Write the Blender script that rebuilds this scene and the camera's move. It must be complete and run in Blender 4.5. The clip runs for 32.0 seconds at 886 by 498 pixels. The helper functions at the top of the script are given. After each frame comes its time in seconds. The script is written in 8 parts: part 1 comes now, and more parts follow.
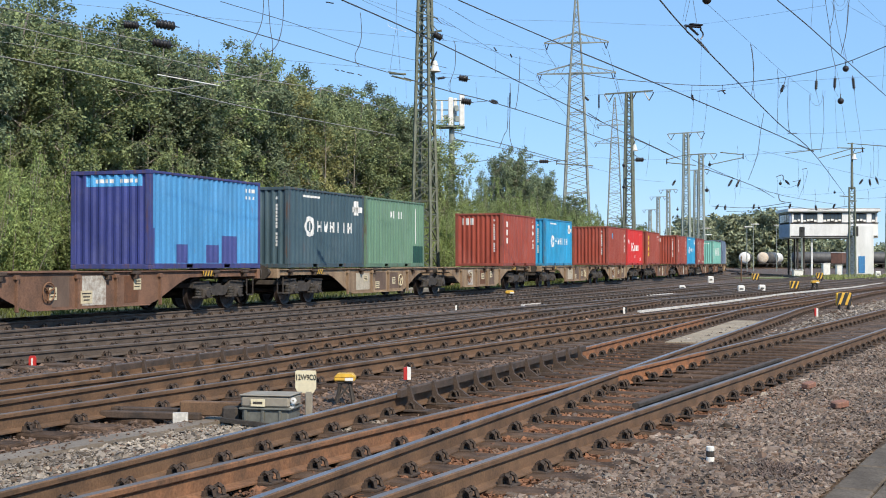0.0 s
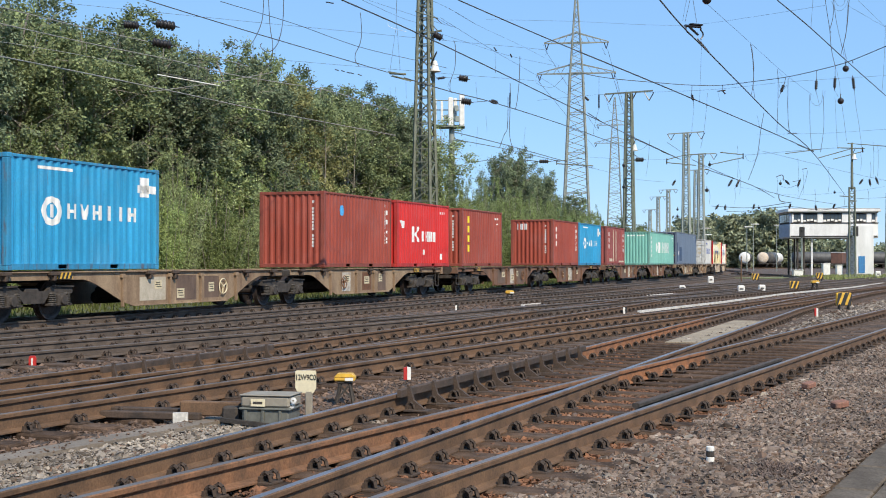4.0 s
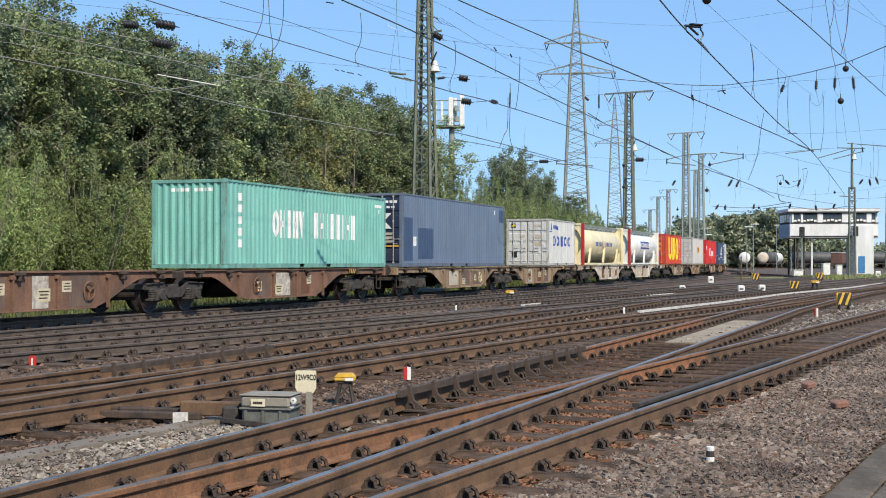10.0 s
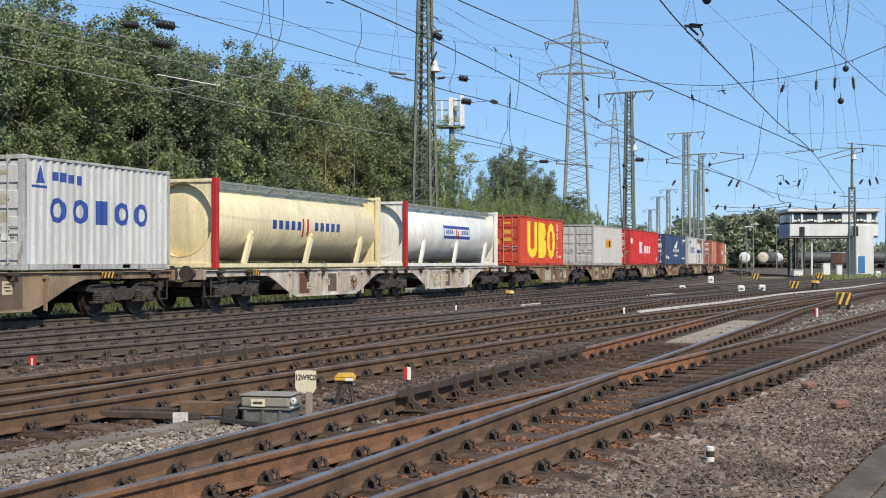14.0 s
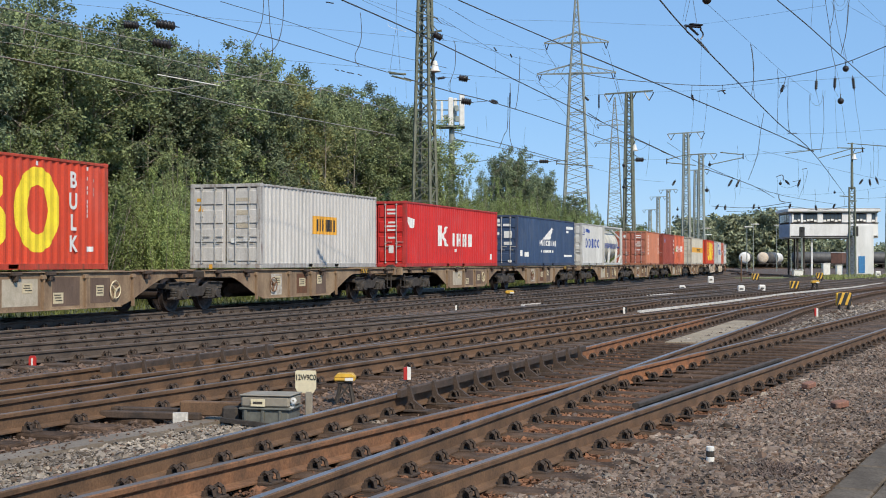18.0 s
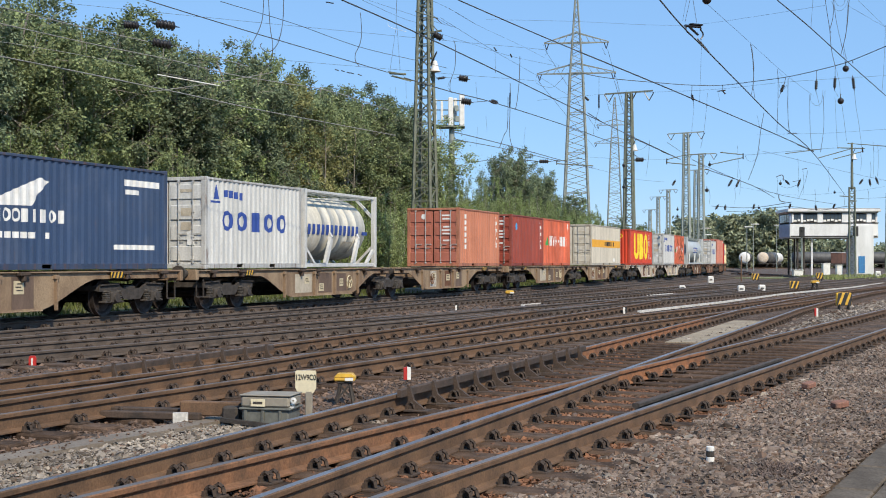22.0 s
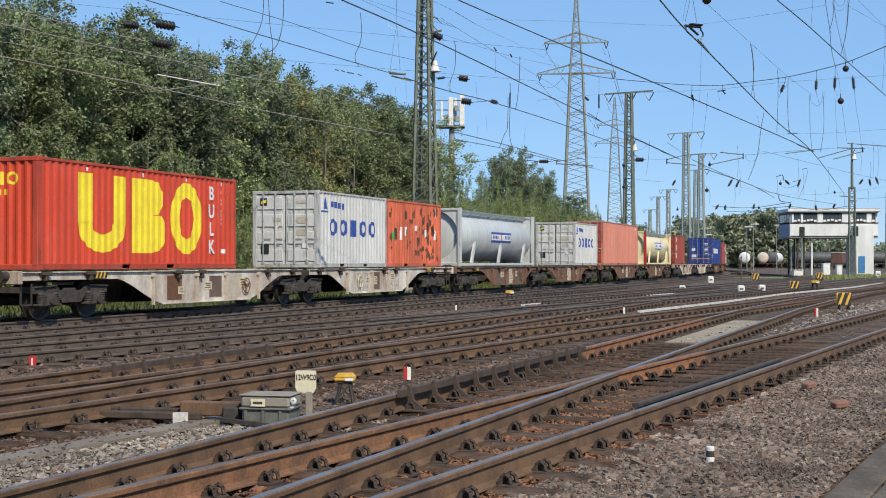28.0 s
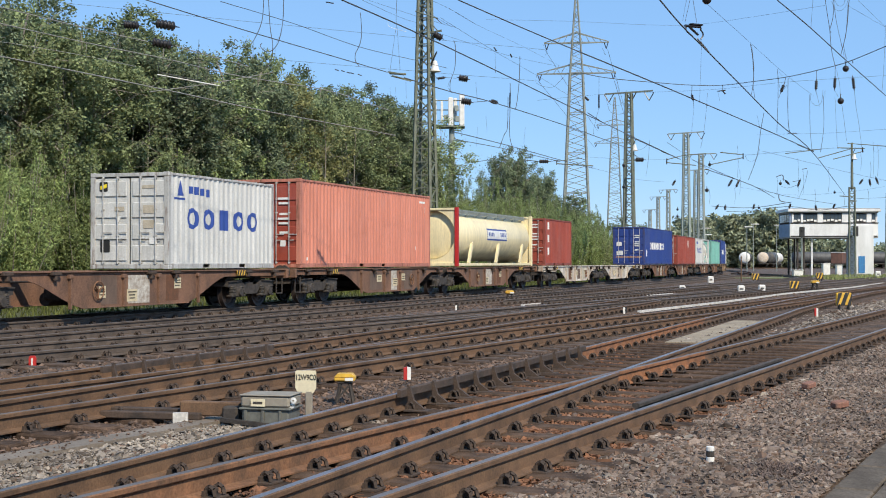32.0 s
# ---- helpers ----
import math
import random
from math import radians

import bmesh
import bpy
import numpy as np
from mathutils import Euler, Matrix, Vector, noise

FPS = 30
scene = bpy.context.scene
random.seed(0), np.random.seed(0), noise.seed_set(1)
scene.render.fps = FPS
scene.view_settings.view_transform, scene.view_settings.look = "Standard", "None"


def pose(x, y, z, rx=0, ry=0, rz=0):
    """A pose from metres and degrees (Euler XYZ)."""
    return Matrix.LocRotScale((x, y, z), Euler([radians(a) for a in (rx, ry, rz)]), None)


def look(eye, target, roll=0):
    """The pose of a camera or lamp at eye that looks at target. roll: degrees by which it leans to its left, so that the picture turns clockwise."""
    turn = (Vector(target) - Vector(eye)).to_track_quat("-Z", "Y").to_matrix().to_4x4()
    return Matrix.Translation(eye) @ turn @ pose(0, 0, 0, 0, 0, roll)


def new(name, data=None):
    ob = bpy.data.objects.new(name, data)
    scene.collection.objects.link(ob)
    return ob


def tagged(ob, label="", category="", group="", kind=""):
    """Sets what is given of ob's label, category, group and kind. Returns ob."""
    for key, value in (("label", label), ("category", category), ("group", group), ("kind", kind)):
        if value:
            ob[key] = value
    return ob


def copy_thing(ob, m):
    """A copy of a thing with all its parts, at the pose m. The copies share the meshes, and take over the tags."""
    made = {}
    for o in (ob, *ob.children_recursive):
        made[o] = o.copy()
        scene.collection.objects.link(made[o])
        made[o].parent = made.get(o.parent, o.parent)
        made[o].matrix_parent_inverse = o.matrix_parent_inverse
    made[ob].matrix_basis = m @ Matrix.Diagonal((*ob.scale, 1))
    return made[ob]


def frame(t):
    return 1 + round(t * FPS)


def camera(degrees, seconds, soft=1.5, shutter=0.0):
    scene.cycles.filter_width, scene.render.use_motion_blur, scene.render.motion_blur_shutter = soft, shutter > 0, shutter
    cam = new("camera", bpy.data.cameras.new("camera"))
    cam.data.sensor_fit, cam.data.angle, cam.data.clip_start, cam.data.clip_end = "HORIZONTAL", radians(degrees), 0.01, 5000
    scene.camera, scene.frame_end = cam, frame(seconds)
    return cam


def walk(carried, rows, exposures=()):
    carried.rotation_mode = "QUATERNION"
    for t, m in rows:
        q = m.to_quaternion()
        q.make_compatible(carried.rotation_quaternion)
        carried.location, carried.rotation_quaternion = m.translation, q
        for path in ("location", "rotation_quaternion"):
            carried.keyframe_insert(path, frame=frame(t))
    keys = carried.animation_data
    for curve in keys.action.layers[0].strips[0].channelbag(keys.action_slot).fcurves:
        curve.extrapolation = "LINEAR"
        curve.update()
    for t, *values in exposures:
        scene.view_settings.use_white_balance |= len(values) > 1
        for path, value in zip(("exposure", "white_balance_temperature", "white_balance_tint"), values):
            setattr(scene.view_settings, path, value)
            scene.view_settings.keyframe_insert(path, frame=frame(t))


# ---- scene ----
from collections import defaultdict

# camera: stands still beside the yard
EYE = 1.336
cam = camera(37.77, 32.0, soft=1.0)
CAM_POSE = pose(0, 0, EYE, 90 + 0.595, 0, 0)
EXPOSURES = [(0.0, 0.27), (3.0, 0.26), (7.0, 0.2), (10.0, 0.2), (12.0, 0.15), (14.0, 0.07), (17.0, -0.03), (18.0, 0.03), (21.0, 0.15), (25.0, 0.1), (28.0, 0.04), (30.0, 0.05), (32.0, 0.16)]
walk(cam, [(0.0, CAM_POSE), (32.0, CAM_POSE)], EXPOSURES)

# daylight: clear sky, sun behind the camera to the right
SUN_EL, SUN_AZ = radians(42), radians(153)
world = bpy.data.worlds.new("sky")
scene.world = world
world.use_nodes = True
wn = world.node_tree.nodes
sky = wn.new("ShaderNodeTexSky")
sky.sky_type = "NISHITA"
sky.sun_disc = False
sky.sun_elevation, sky.sun_rotation = SUN_EL, SUN_AZ
sky.altitude = 1200
sky.air_density, sky.dust_density, sky.ozone_density = 1.0, 0.0, 3.5
haze = wn.new("ShaderNodeMix")
haze.data_type = "RGBA"
haze.inputs["Factor"].default_value = 0.62
haze.inputs["B"].default_value = (2.35, 4.75, 8.5, 1)
world.node_tree.links.new(sky.outputs["Color"], haze.inputs["A"])
world.node_tree.links.new(haze.outputs["Result"], wn["Background"].inputs["Color"])
wn["Background"].inputs["Strength"].default_value = 0.112
sun = new("sun", bpy.data.lights.new("sun", "SUN"))
sun.data.energy, sun.data.angle, sun.data.color = 4.3, radians(0.55), (1.0, 0.885, 0.71)
SUN_DIR = Vector((math.sin(SUN_AZ) * math.cos(SUN_EL), math.cos(SUN_AZ) * math.cos(SUN_EL), math.sin(SUN_EL)))
sun.matrix_world = look(SUN_DIR * 60, (0, 0, 0))


# ---- materials ----
def mat(name, base, second=None, rough=0.7, metal=0.0, scale=3.0, mix=0.5, fine=40.0, fine_amt=0.25, bump=0.2,
        dist=0.01, streak=1.0, rnd=0.0, third=None, third_at=0.62, spec=0.5):
    """Two-scale procedural surface: large stains between two colours, fine grain and relief."""
    m = bpy.data.materials.new(name)
    m.use_nodes = True
    nt = m.node_tree
    n, ln = nt.nodes, nt.links.new
    b = n["Principled BSDF"]
    tc = n.new("ShaderNodeTexCoord")
    mp = n.new("ShaderNodeMapping")
    mp.inputs["Scale"].default_value = (1, 1, streak)
    ln(tc.outputs["Object"], mp.inputs["Vector"])
    n1 = n.new("ShaderNodeTexNoise")
    n1.inputs["Scale"].default_value, n1.inputs["Detail"].default_value = scale, 6
    n1.inputs["Roughness"].default_value = 0.65
    ln(mp.outputs["Vector"], n1.inputs["Vector"])
    n2 = n.new("ShaderNodeTexNoise")
    n2.inputs["Scale"].default_value, n2.inputs["Detail"].default_value = fine, 4
    ln(tc.outputs["Object"], n2.inputs["Vector"])
    second = second or tuple(c * 0.7 for c in base)
    r = n.new("ShaderNodeValToRGB")
    e = r.color_ramp.elements
    e[0].position, e[0].color = 0.5 - 0.22 * mix - 0.08, (*second, 1)
    e[1].position, e[1].color = 0.5 + 0.25 * (1 - mix), (*base, 1)
    if third:
        t = r.color_ramp.elements.new(third_at)
        t.color = (*base, 1)
        e[-1].position, e[-1].color = min(1, third_at + 0.1), (*third, 1)
    ln(n1.outputs["Fac"], r.inputs["Fac"])
    mr = n.new("ShaderNodeMapRange")
    mr.inputs["From Min"].default_value, mr.inputs["From Max"].default_value = 0.3, 0.7
    mr.inputs["To Min"].default_value, mr.inputs["To Max"].default_value = 1 - fine_amt, 1 + fine_amt
    ln(n2.outputs["Fac"], mr.inputs["Value"])
    mul = n.new("ShaderNodeVectorMath")
    mul.operation = "SCALE"
    ln(r.outputs["Color"], mul.inputs[0])
    if rnd:
        oi = n.new("ShaderNodeObjectInfo")
        m2 = n.new("ShaderNodeMapRange")
        m2.inputs["To Min"].default_value, m2.inputs["To Max"].default_value = 1 - rnd, 1 + rnd
        ln(oi.outputs["Random"], m2.inputs["Value"])
        mm = n.new("ShaderNodeMath")
        mm.operation = "MULTIPLY"
        ln(mr.outputs["Result"], mm.inputs[0])
        ln(m2.outputs["Result"], mm.inputs[1])
        ln(mm.outputs[0], mul.inputs["Scale"])
    else:
        ln(mr.outputs["Result"], mul.inputs["Scale"])
    ln(mul.outputs["Vector"], b.inputs["Base Color"])
    b.inputs["Roughness"].default_value, b.inputs["Metallic"].default_value = rough, metal
    b.inputs["Specular IOR Level"].default_value = spec
    if bump:
        bp = n.new("ShaderNodeBump")
        bp.inputs["Strength"].default_value, bp.inputs["Distance"].default_value = bump, dist
        ln(n2.outputs["Fac"], bp.inputs["Height"])
        ln(bp.outputs["Normal"], b.inputs["Normal"])
    return m


def islands(m, amount):
    """Vary the brightness of a joined mesh piece by piece."""
    nt = m.node_tree
    b = nt.nodes["Principled BSDF"]
    src = b.inputs["Base Color"].links[0].from_socket
    g = nt.nodes.new("ShaderNodeNewGeometry")
    mr = nt.nodes.new("ShaderNodeMapRange")
    mr.inputs["To Min"].default_value, mr.inputs["To Max"].default_value = 1 - amount, 1 + amount
    nt.links.new(g.outputs["Random Per Island"], mr.inputs["Value"])
    sc = nt.nodes.new("ShaderNodeVectorMath")
    sc.operation = "SCALE"
    nt.links.new(src, sc.inputs[0])
    nt.links.new(mr.outputs["Result"], sc.inputs["Scale"])
    nt.links.new(sc.outputs["Vector"], b.inputs["Base Color"])
    return m


M = {}
M["rust_dark"] = mat("rust_dark", (0.085, 0.057, 0.041), (0.036, 0.027, 0.022), 0.85, scale=6, fine=60)
M["rust_rail"] = mat("rust_rail", (0.165, 0.094, 0.051), (0.073, 0.044, 0.026), 0.8, scale=3, fine=60)
M["rust_warm"] = mat("rust_warm", (0.235, 0.115, 0.058), (0.10, 0.058, 0.035), 0.9, scale=5, fine=50)
M["rust_orange"] = mat("rust_orange", (0.31, 0.135, 0.058), (0.14, 0.07, 0.04), 0.9, scale=4, fine=50)
M["rail_head"] = mat("rail_head", (0.185, 0.155, 0.132), (0.12, 0.096, 0.08), 0.5, metal=0.3, scale=1.5, fine=30, fine_amt=0.12, bump=0.05)
M["rail_shine"] = mat("rail_shine", (0.25, 0.21, 0.18), (0.15, 0.12, 0.1), 0.44, metal=0.4, scale=1.5, fine=30, fine_amt=0.08, bump=0.03)
M["rail_bright"] = mat("rail_bright", (0.32, 0.29, 0.28), (0.2, 0.17, 0.155), 0.36, metal=0.7, scale=1.5, fine=30, fine_amt=0.08, bump=0.03)
M["sleeper"] = mat("sleeper", (0.125, 0.082, 0.058), (0.04, 0.028, 0.021), 0.95, scale=5, fine=70, bump=0.5, rnd=0.25, spec=0.12)
M["bogie"] = mat("bogie", (0.066, 0.055, 0.047), (0.028, 0.024, 0.021), 0.85, scale=7, fine=50)
M["wheel"] = mat("wheel", (0.07, 0.052, 0.045), (0.03, 0.025, 0.022), 0.6, metal=0.5, scale=7)
M["galv"] = mat("galv", (0.33, 0.36, 0.33), (0.22, 0.25, 0.22), 0.6, metal=0.3, scale=2, fine=20, bump=0.1)
M["mast_green"] = mat("mast_green", (0.165, 0.185, 0.14), (0.095, 0.10, 0.07), 0.7, scale=2, fine=20, bump=0.1)
M["pylon_grey"] = mat("pylon_grey", (0.27, 0.29, 0.26), (0.17, 0.19, 0.17), 0.7, scale=1, fine=8, bump=0.0)
M["zinc"] = mat("zinc", (0.60, 0.60, 0.58), (0.40, 0.38, 0.35), 0.45, metal=0.3, scale=5, fine=30, fine_amt=0.1, bump=0)
M["wire"] = mat("wire", (0.085, 0.085, 0.08), (0.05, 0.05, 0.05), 0.6, scale=2, bump=0)
M["wire_pale"] = mat("wire_pale", (0.36, 0.34, 0.30), (0.24, 0.23, 0.2), 0.5, metal=0.2, scale=2, bump=0)
M["insulator"] = mat("insulator", (0.022, 0.018, 0.018), (0.013, 0.012, 0.011), 0.3, scale=8, bump=0)
M["white"] = mat("white", (0.78, 0.77, 0.73), (0.62, 0.60, 0.55), 0.6, scale=3, fine=30, fine_amt=0.08, bump=0.05)
M["red_paint"] = mat("red_paint", (0.5, 0.03, 0.02), (0.35, 0.02, 0.02), 0.5, scale=5, fine_amt=0.1)
M["yellow"] = mat("yellow", (0.75, 0.45, 0.05), (0.5, 0.28, 0.04), 0.55, scale=6, fine_amt=0.12, bump=0.1)
M["black"] = mat("black", (0.025, 0.025, 0.025), (0.015, 0.015, 0.015), 0.6, scale=4, bump=0.05)
M["concrete"] = mat("concrete", (0.30, 0.28, 0.255), (0.2, 0.185, 0.17), 0.95, scale=2, fine=50, bump=0.3)
M["box_grey"] = mat("box_grey", (0.31, 0.28, 0.225), (0.21, 0.185, 0.15), 0.8, scale=3, fine=30, fine_amt=0.08, bump=0.05)
M["machine_green"] = mat("machine_green", (0.15, 0.152, 0.132), (0.085, 0.086, 0.074), 0.6, scale=5, fine=30, fine_amt=0.15, bump=0.1)
M["cream_sign"] = mat("cream_sign", (0.74, 0.66, 0.46), (0.62, 0.55, 0.38), 0.6, scale=4, fine_amt=0.06, bump=0)
M["glass"] = mat("window_glass", (0.05, 0.07, 0.09), (0.03, 0.04, 0.05), 0.08, scale=1, bump=0)
M["blue_door"] = mat("blue_door", (0.04, 0.2, 0.42), (0.04, 0.15, 0.34), 0.5, scale=4)


# ---- mesh helpers ----
class Shape:
    """Collects vertices and faces of one mesh."""

    def __init__(self):
        self.v, self.f, self.mi = [], [], []

    def add(self, verts, faces, mi=0):
        o = len(self.v)
        self.v.extend([tuple(p) for p in verts])
        for fc in faces:
            self.f.append(tuple(o + i for i in fc))
            self.mi.append(mi)

    def box(self, c, s, bev=0.0, m=None, mi=0):
        x, y, z = (a / 2 for a in s)
        if bev <= 0:
            vs = [(i * x, j * y, k * z) for i in (-1, 1) for j in (-1, 1) for k in (-1, 1)]
            fs = [(0, 1, 3, 2), (4, 6, 7, 5), (0, 4, 5, 1), (2, 3, 7, 6), (0, 2, 6, 4), (1, 5, 7, 3)]
        else:
            bev = min(bev, x * 0.9, y * 0.9, z * 0.9)
            vs, fs, idx = [], [], {}
            for i in (-1, 1):
                for j in (-1, 1):
                    for k in (-1, 1):
                        for ax in range(3):
                            p = [i * (x - bev), j * (y - bev), k * (z - bev)]
                            p[ax] = (i * x, j * y, k * z)[ax]
                            idx[(i, j, k, ax)] = len(vs)
                            vs.append(tuple(p))
            for ax in range(3):
                b, c2 = (ax + 1) % 3, (ax + 2) % 3
                for sg in (-1, 1):
                    q = []
                    for u, w in ((-1, -1), (1, -1), (1, 1), (-1, 1)):
                        t = [0, 0, 0]
                        t[ax], t[b], t[c2] = sg, u, w
                        q.append(idx[(*t, ax)])
                    fs.append(tuple(q if sg > 0 else q[::-1]))
                for u in (-1, 1):
                    for w in (-1, 1):
                        q = []
                        for sg, a2 in ((-1, b), (1, b), (1, c2), (-1, c2)):
                            t = [0, 0, 0]
                            t[ax], t[b], t[c2] = sg, u, w
                            q.append(idx[(*t, a2)])
                        fs.append(tuple(q if u * w > 0 else q[::-1]))
            for i in (-1, 1):
                for j in (-1, 1):
                    for k in (-1, 1):
                        q = [idx[(i, j, k, 0)], idx[(i, j, k, 1)], idx[(i, j, k, 2)]]
                        fs.append(tuple(q if i * j * k > 0 else q[::-1]))
        vs = [Vector(p) for p in vs]
        if m is not None:
            vs = [m @ p for p in vs]
        vs = [p + Vector(c) for p in vs]
        self.add(vs, fs, mi)

    def rod(self, a, b, r0, r1=None, n=8, caps=True, mi=0):
        a, b = Vector(a), Vector(b)
        r1 = r0 if r1 is None else r1
        d = (b - a)
        if d.length < 1e-6:
            return
        q = d.to_track_quat("Z", "Y")
        vs = []
        for p, r in ((a, r0), (b, r1)):
            for i in range(n):
                t = 2 * math.pi * i / n
                vs.append(p + q @ Vector((r * math.cos(t), r * math.sin(t), 0)))
        fs = [(i, (i + 1) % n, n + (i + 1) % n, n + i) for i in range(n)]
        if caps:
            fs += [tuple(range(n))[::-1], tuple(range(n, 2 * n))]
        self.add(vs, fs, mi)

    def bar(self, a, b, w, h=None, mi=0):
        """A square bar between two points."""
        a, b = Vector(a), Vector(b)
        d = b - a
        q = d.to_track_quat("Z", "Y").to_matrix()
        self.box((a + b) / 2, (w, h or w, d.length), 0, q, mi)

    def lathe(self, prof, n=24, m=None, mi=0):
        """Profile of (radius, height) turned about z."""
        vs, fs = [], []
        for r, z in prof:
            for i in range(n):
                t = 2 * math.pi * i / n
                p = Vector((r * math.cos(t), r * math.sin(t), z))
                vs.append(m @ p if m is not None else p)
        for j in range(len(prof) - 1):
            for i in range(n):
                fs.append((j * n + i, j * n + (i + 1) % n, (j + 1) * n + (i + 1) % n, (j + 1) * n + i))
        self.add(vs, fs, mi)

    def prism(self, poly, h, axis="y", at=0.0, mi=0):
        """A polygon in the plane across the axis, given depth h along it, centred at 'at'."""
        k = len(poly)
        vs = []
        for sgn in (-0.5, 0.5):
            for a, b in poly:
                vs.append({"y": (a, at + sgn * h, b), "x": (at + sgn * h, a, b), "z": (a, b, at + sgn * h)}[axis])
        fs = [(i, (i + 1) % k, k + (i + 1) % k, k + i) for i in range(k)]
        fs += [tuple(range(k))[::-1], tuple(range(k, 2 * k))]
        self.add(vs, fs, mi)

    def mesh(self, name, *mats, smooth=False):
        me = bpy.data.meshes.new(name)
        me.from_pydata(self.v, [], self.f)
        for m in mats:
            me.materials.append(m)
        if len(mats) > 1:
            me.polygons.foreach_set("material_index", self.mi)
        if smooth:
            me.polygons.foreach_set("use_smooth", [True] * len(me.polygons))
        me.validate()
        me.update()
        return me


def part(name, data, parent, at=None, label=""):
    ob = new(name, data)
    ob.parent = parent
    if at is not None:
        ob.matrix_basis = at
    if label:
        ob["label"] = label
    return ob


def thing(name, label, category, at=None, group="", kind="", data=None):
    ob = new(name, data)
    if data is None:
        ob.empty_display_size = 0.3
    if at is not None:
        ob.matrix_basis = at
    return tagged(ob, label, category, group, kind)
# ---- plan of the train's track: heading and place along it ----
TRACK_STEP = 1.0


def train_heading(s):
    u = s / 100
    if s < 0:
        return 0.3466
    if s < 140:
        return 0.3466 - 0.0424 * u + 0.0758 * u * u - 0.0683 * u ** 3
    return 0.2485 - 0.0023 * (s - 140)


# centre line, one point a metre from 90 m behind the zero mark to 420 m ahead
CENTRE_OFF = 1.219
_line = {}
_p = Vector((-8.2917 - CENTRE_OFF * math.cos(0.3466), 31.4196 + CENTRE_OFF * math.sin(0.3466)))
q = _p.copy()
for k in range(0, 421):
    _line[k] = q.copy()
    a = train_heading(k + 0.5)
    q = q + Vector((math.sin(a), math.cos(a)))
q = _p.copy()
for k in range(-1, -261, -1):
    q = q - Vector((math.sin(0.3466), math.cos(0.3466)))
    _line[k] = q.copy()


def train_point(s):
    k = max(-260, min(419, math.floor(s)))
    return _line[k].lerp(_line[k + 1], s - k)


# ---- tracks ----
# other tracks: (name, heading, offset across, from, to) straight lines; offset measured across from the eye
def straight(head, n, y0, y1):
    """Points of a line with that heading, n metres to the right of the eye's parallel, between two depths."""
    c, s = math.cos(head), math.sin(head)
    out = []
    for y in (y0, y1):
        a = (y + n * s) / c
        out.append(Vector((n * c + a * s, y)))
    return out


def offset_line(pts, d):
    """Shift a line sideways, to its right for positive d."""
    out = []
    for i, p in enumerate(pts):
        t = (pts[min(i + 1, len(pts) - 1)] - pts[max(i - 1, 0)]).normalized()
        out.append(p + Vector((t.y, -t.x)) * d)
    return out


RAIL = [(-0.075, -0.172), (0.075, -0.172), (0.075, -0.160), (0.012, -0.140), (0.009, -0.050), (0.034, -0.036), (0.036, -0.008),
        (0.028, 0.0), (-0.028, 0.0), (-0.036, -0.008), (-0.034, -0.036), (-0.009, -0.050), (-0.012, -0.140), (-0.075, -0.160)]
HEAD_FACES = {7}


def sweep_rail(pts, zoff=0.0, profile=RAIL):
    sh = Shape()
    k = len(profile)
    vs = []
    for i, p in enumerate(pts):
        t = (pts[min(i + 1, len(pts) - 1)] - pts[max(i - 1, 0)]).normalized()
        r = Vector((t.y, -t.x))
        for a, b in profile:
            vs.append((p.x + r.x * a, p.y + r.y * a, b + zoff))
    o = len(sh.v)
    sh.v.extend(vs)
    for i in range(len(pts) - 1):
        for j in range(k):
            a, b = i * k + j, i * k + (j + 1) % k
            sh.f.append((o + a, o + b, o + b + k, o + a + k))
            sh.mi.append(1 if j in HEAD_FACES else 0)
    sh.f.append(tuple(o + j for j in range(k))[::-1])
    sh.mi.append(0)
    e = o + (len(pts) - 1) * k
    sh.f.append(tuple(e + j for j in range(k)))
    sh.mi.append(0)
    return sh


HALF = 0.7525
TRACKS = {}


def lay(name, pts, label, head="rail_head", side="rust_rail"):
    tr = thing(name, label, "railway track", kind="structure")
    for sgn in (-1, 1):
        line = offset_line(pts, sgn * HALF)
        part("rail", sweep_rail(line).mesh("rail", M[side], M[head]), tr)
    TRACKS[name] = (tr, pts)
    return tr


M["rail_grey"] = mat("rail_grey", (0.125, 0.094, 0.073), (0.058, 0.044, 0.035), 0.8, scale=3, fine=60)
lay("track_train", [train_point(s) for s in range(-60, 330, 3)], "dark rusty main line track under the container train", side="rail_grey")
lay("track_lead", [Vector(p) for p in ((11, 66), (17, 79), (24, 94), (30, 108), (34.5, 122), (37, 140), (37.5, 165))], "curved rusty yard lead track", side="rail_grey")
lay("track_inner", straight(0.40, -15.3, 46, 150), "dark rusty track of the yard fan", side="rail_grey")
lay("track_middle", straight(0.435, -13.6, 30, 150), "dark rusty track joining the yard fan", side="rail_grey")
lay("track_second", offset_line([train_point(s) for s in range(-60, 330, 3)], 3.75), "brown rusty track beside the main line", side="rail_grey")
lay("track_third", straight(0.47, -15.05, 4, 190), "worn track with dull grey rail heads", side="rail_grey")
_n = [Vector((-10.07 + 0.4676 * y, y)) for y in (2, 10, 18, 25)]
lay("track_fourth", _n + [Vector((4.12, 30)), Vector((6.68, 35))] + straight(0.46, -9.5, 40, 170), "worn track with grey rail heads in dark ballast")
lay("track_fifth", straight(0.3456, -9.03, 4, 46), "turnout track with dark rails and check rail")
_t = straight(0.361, -4.36, 1.0, 38)
_f = straight(0.46, -9.5, 60, 64)
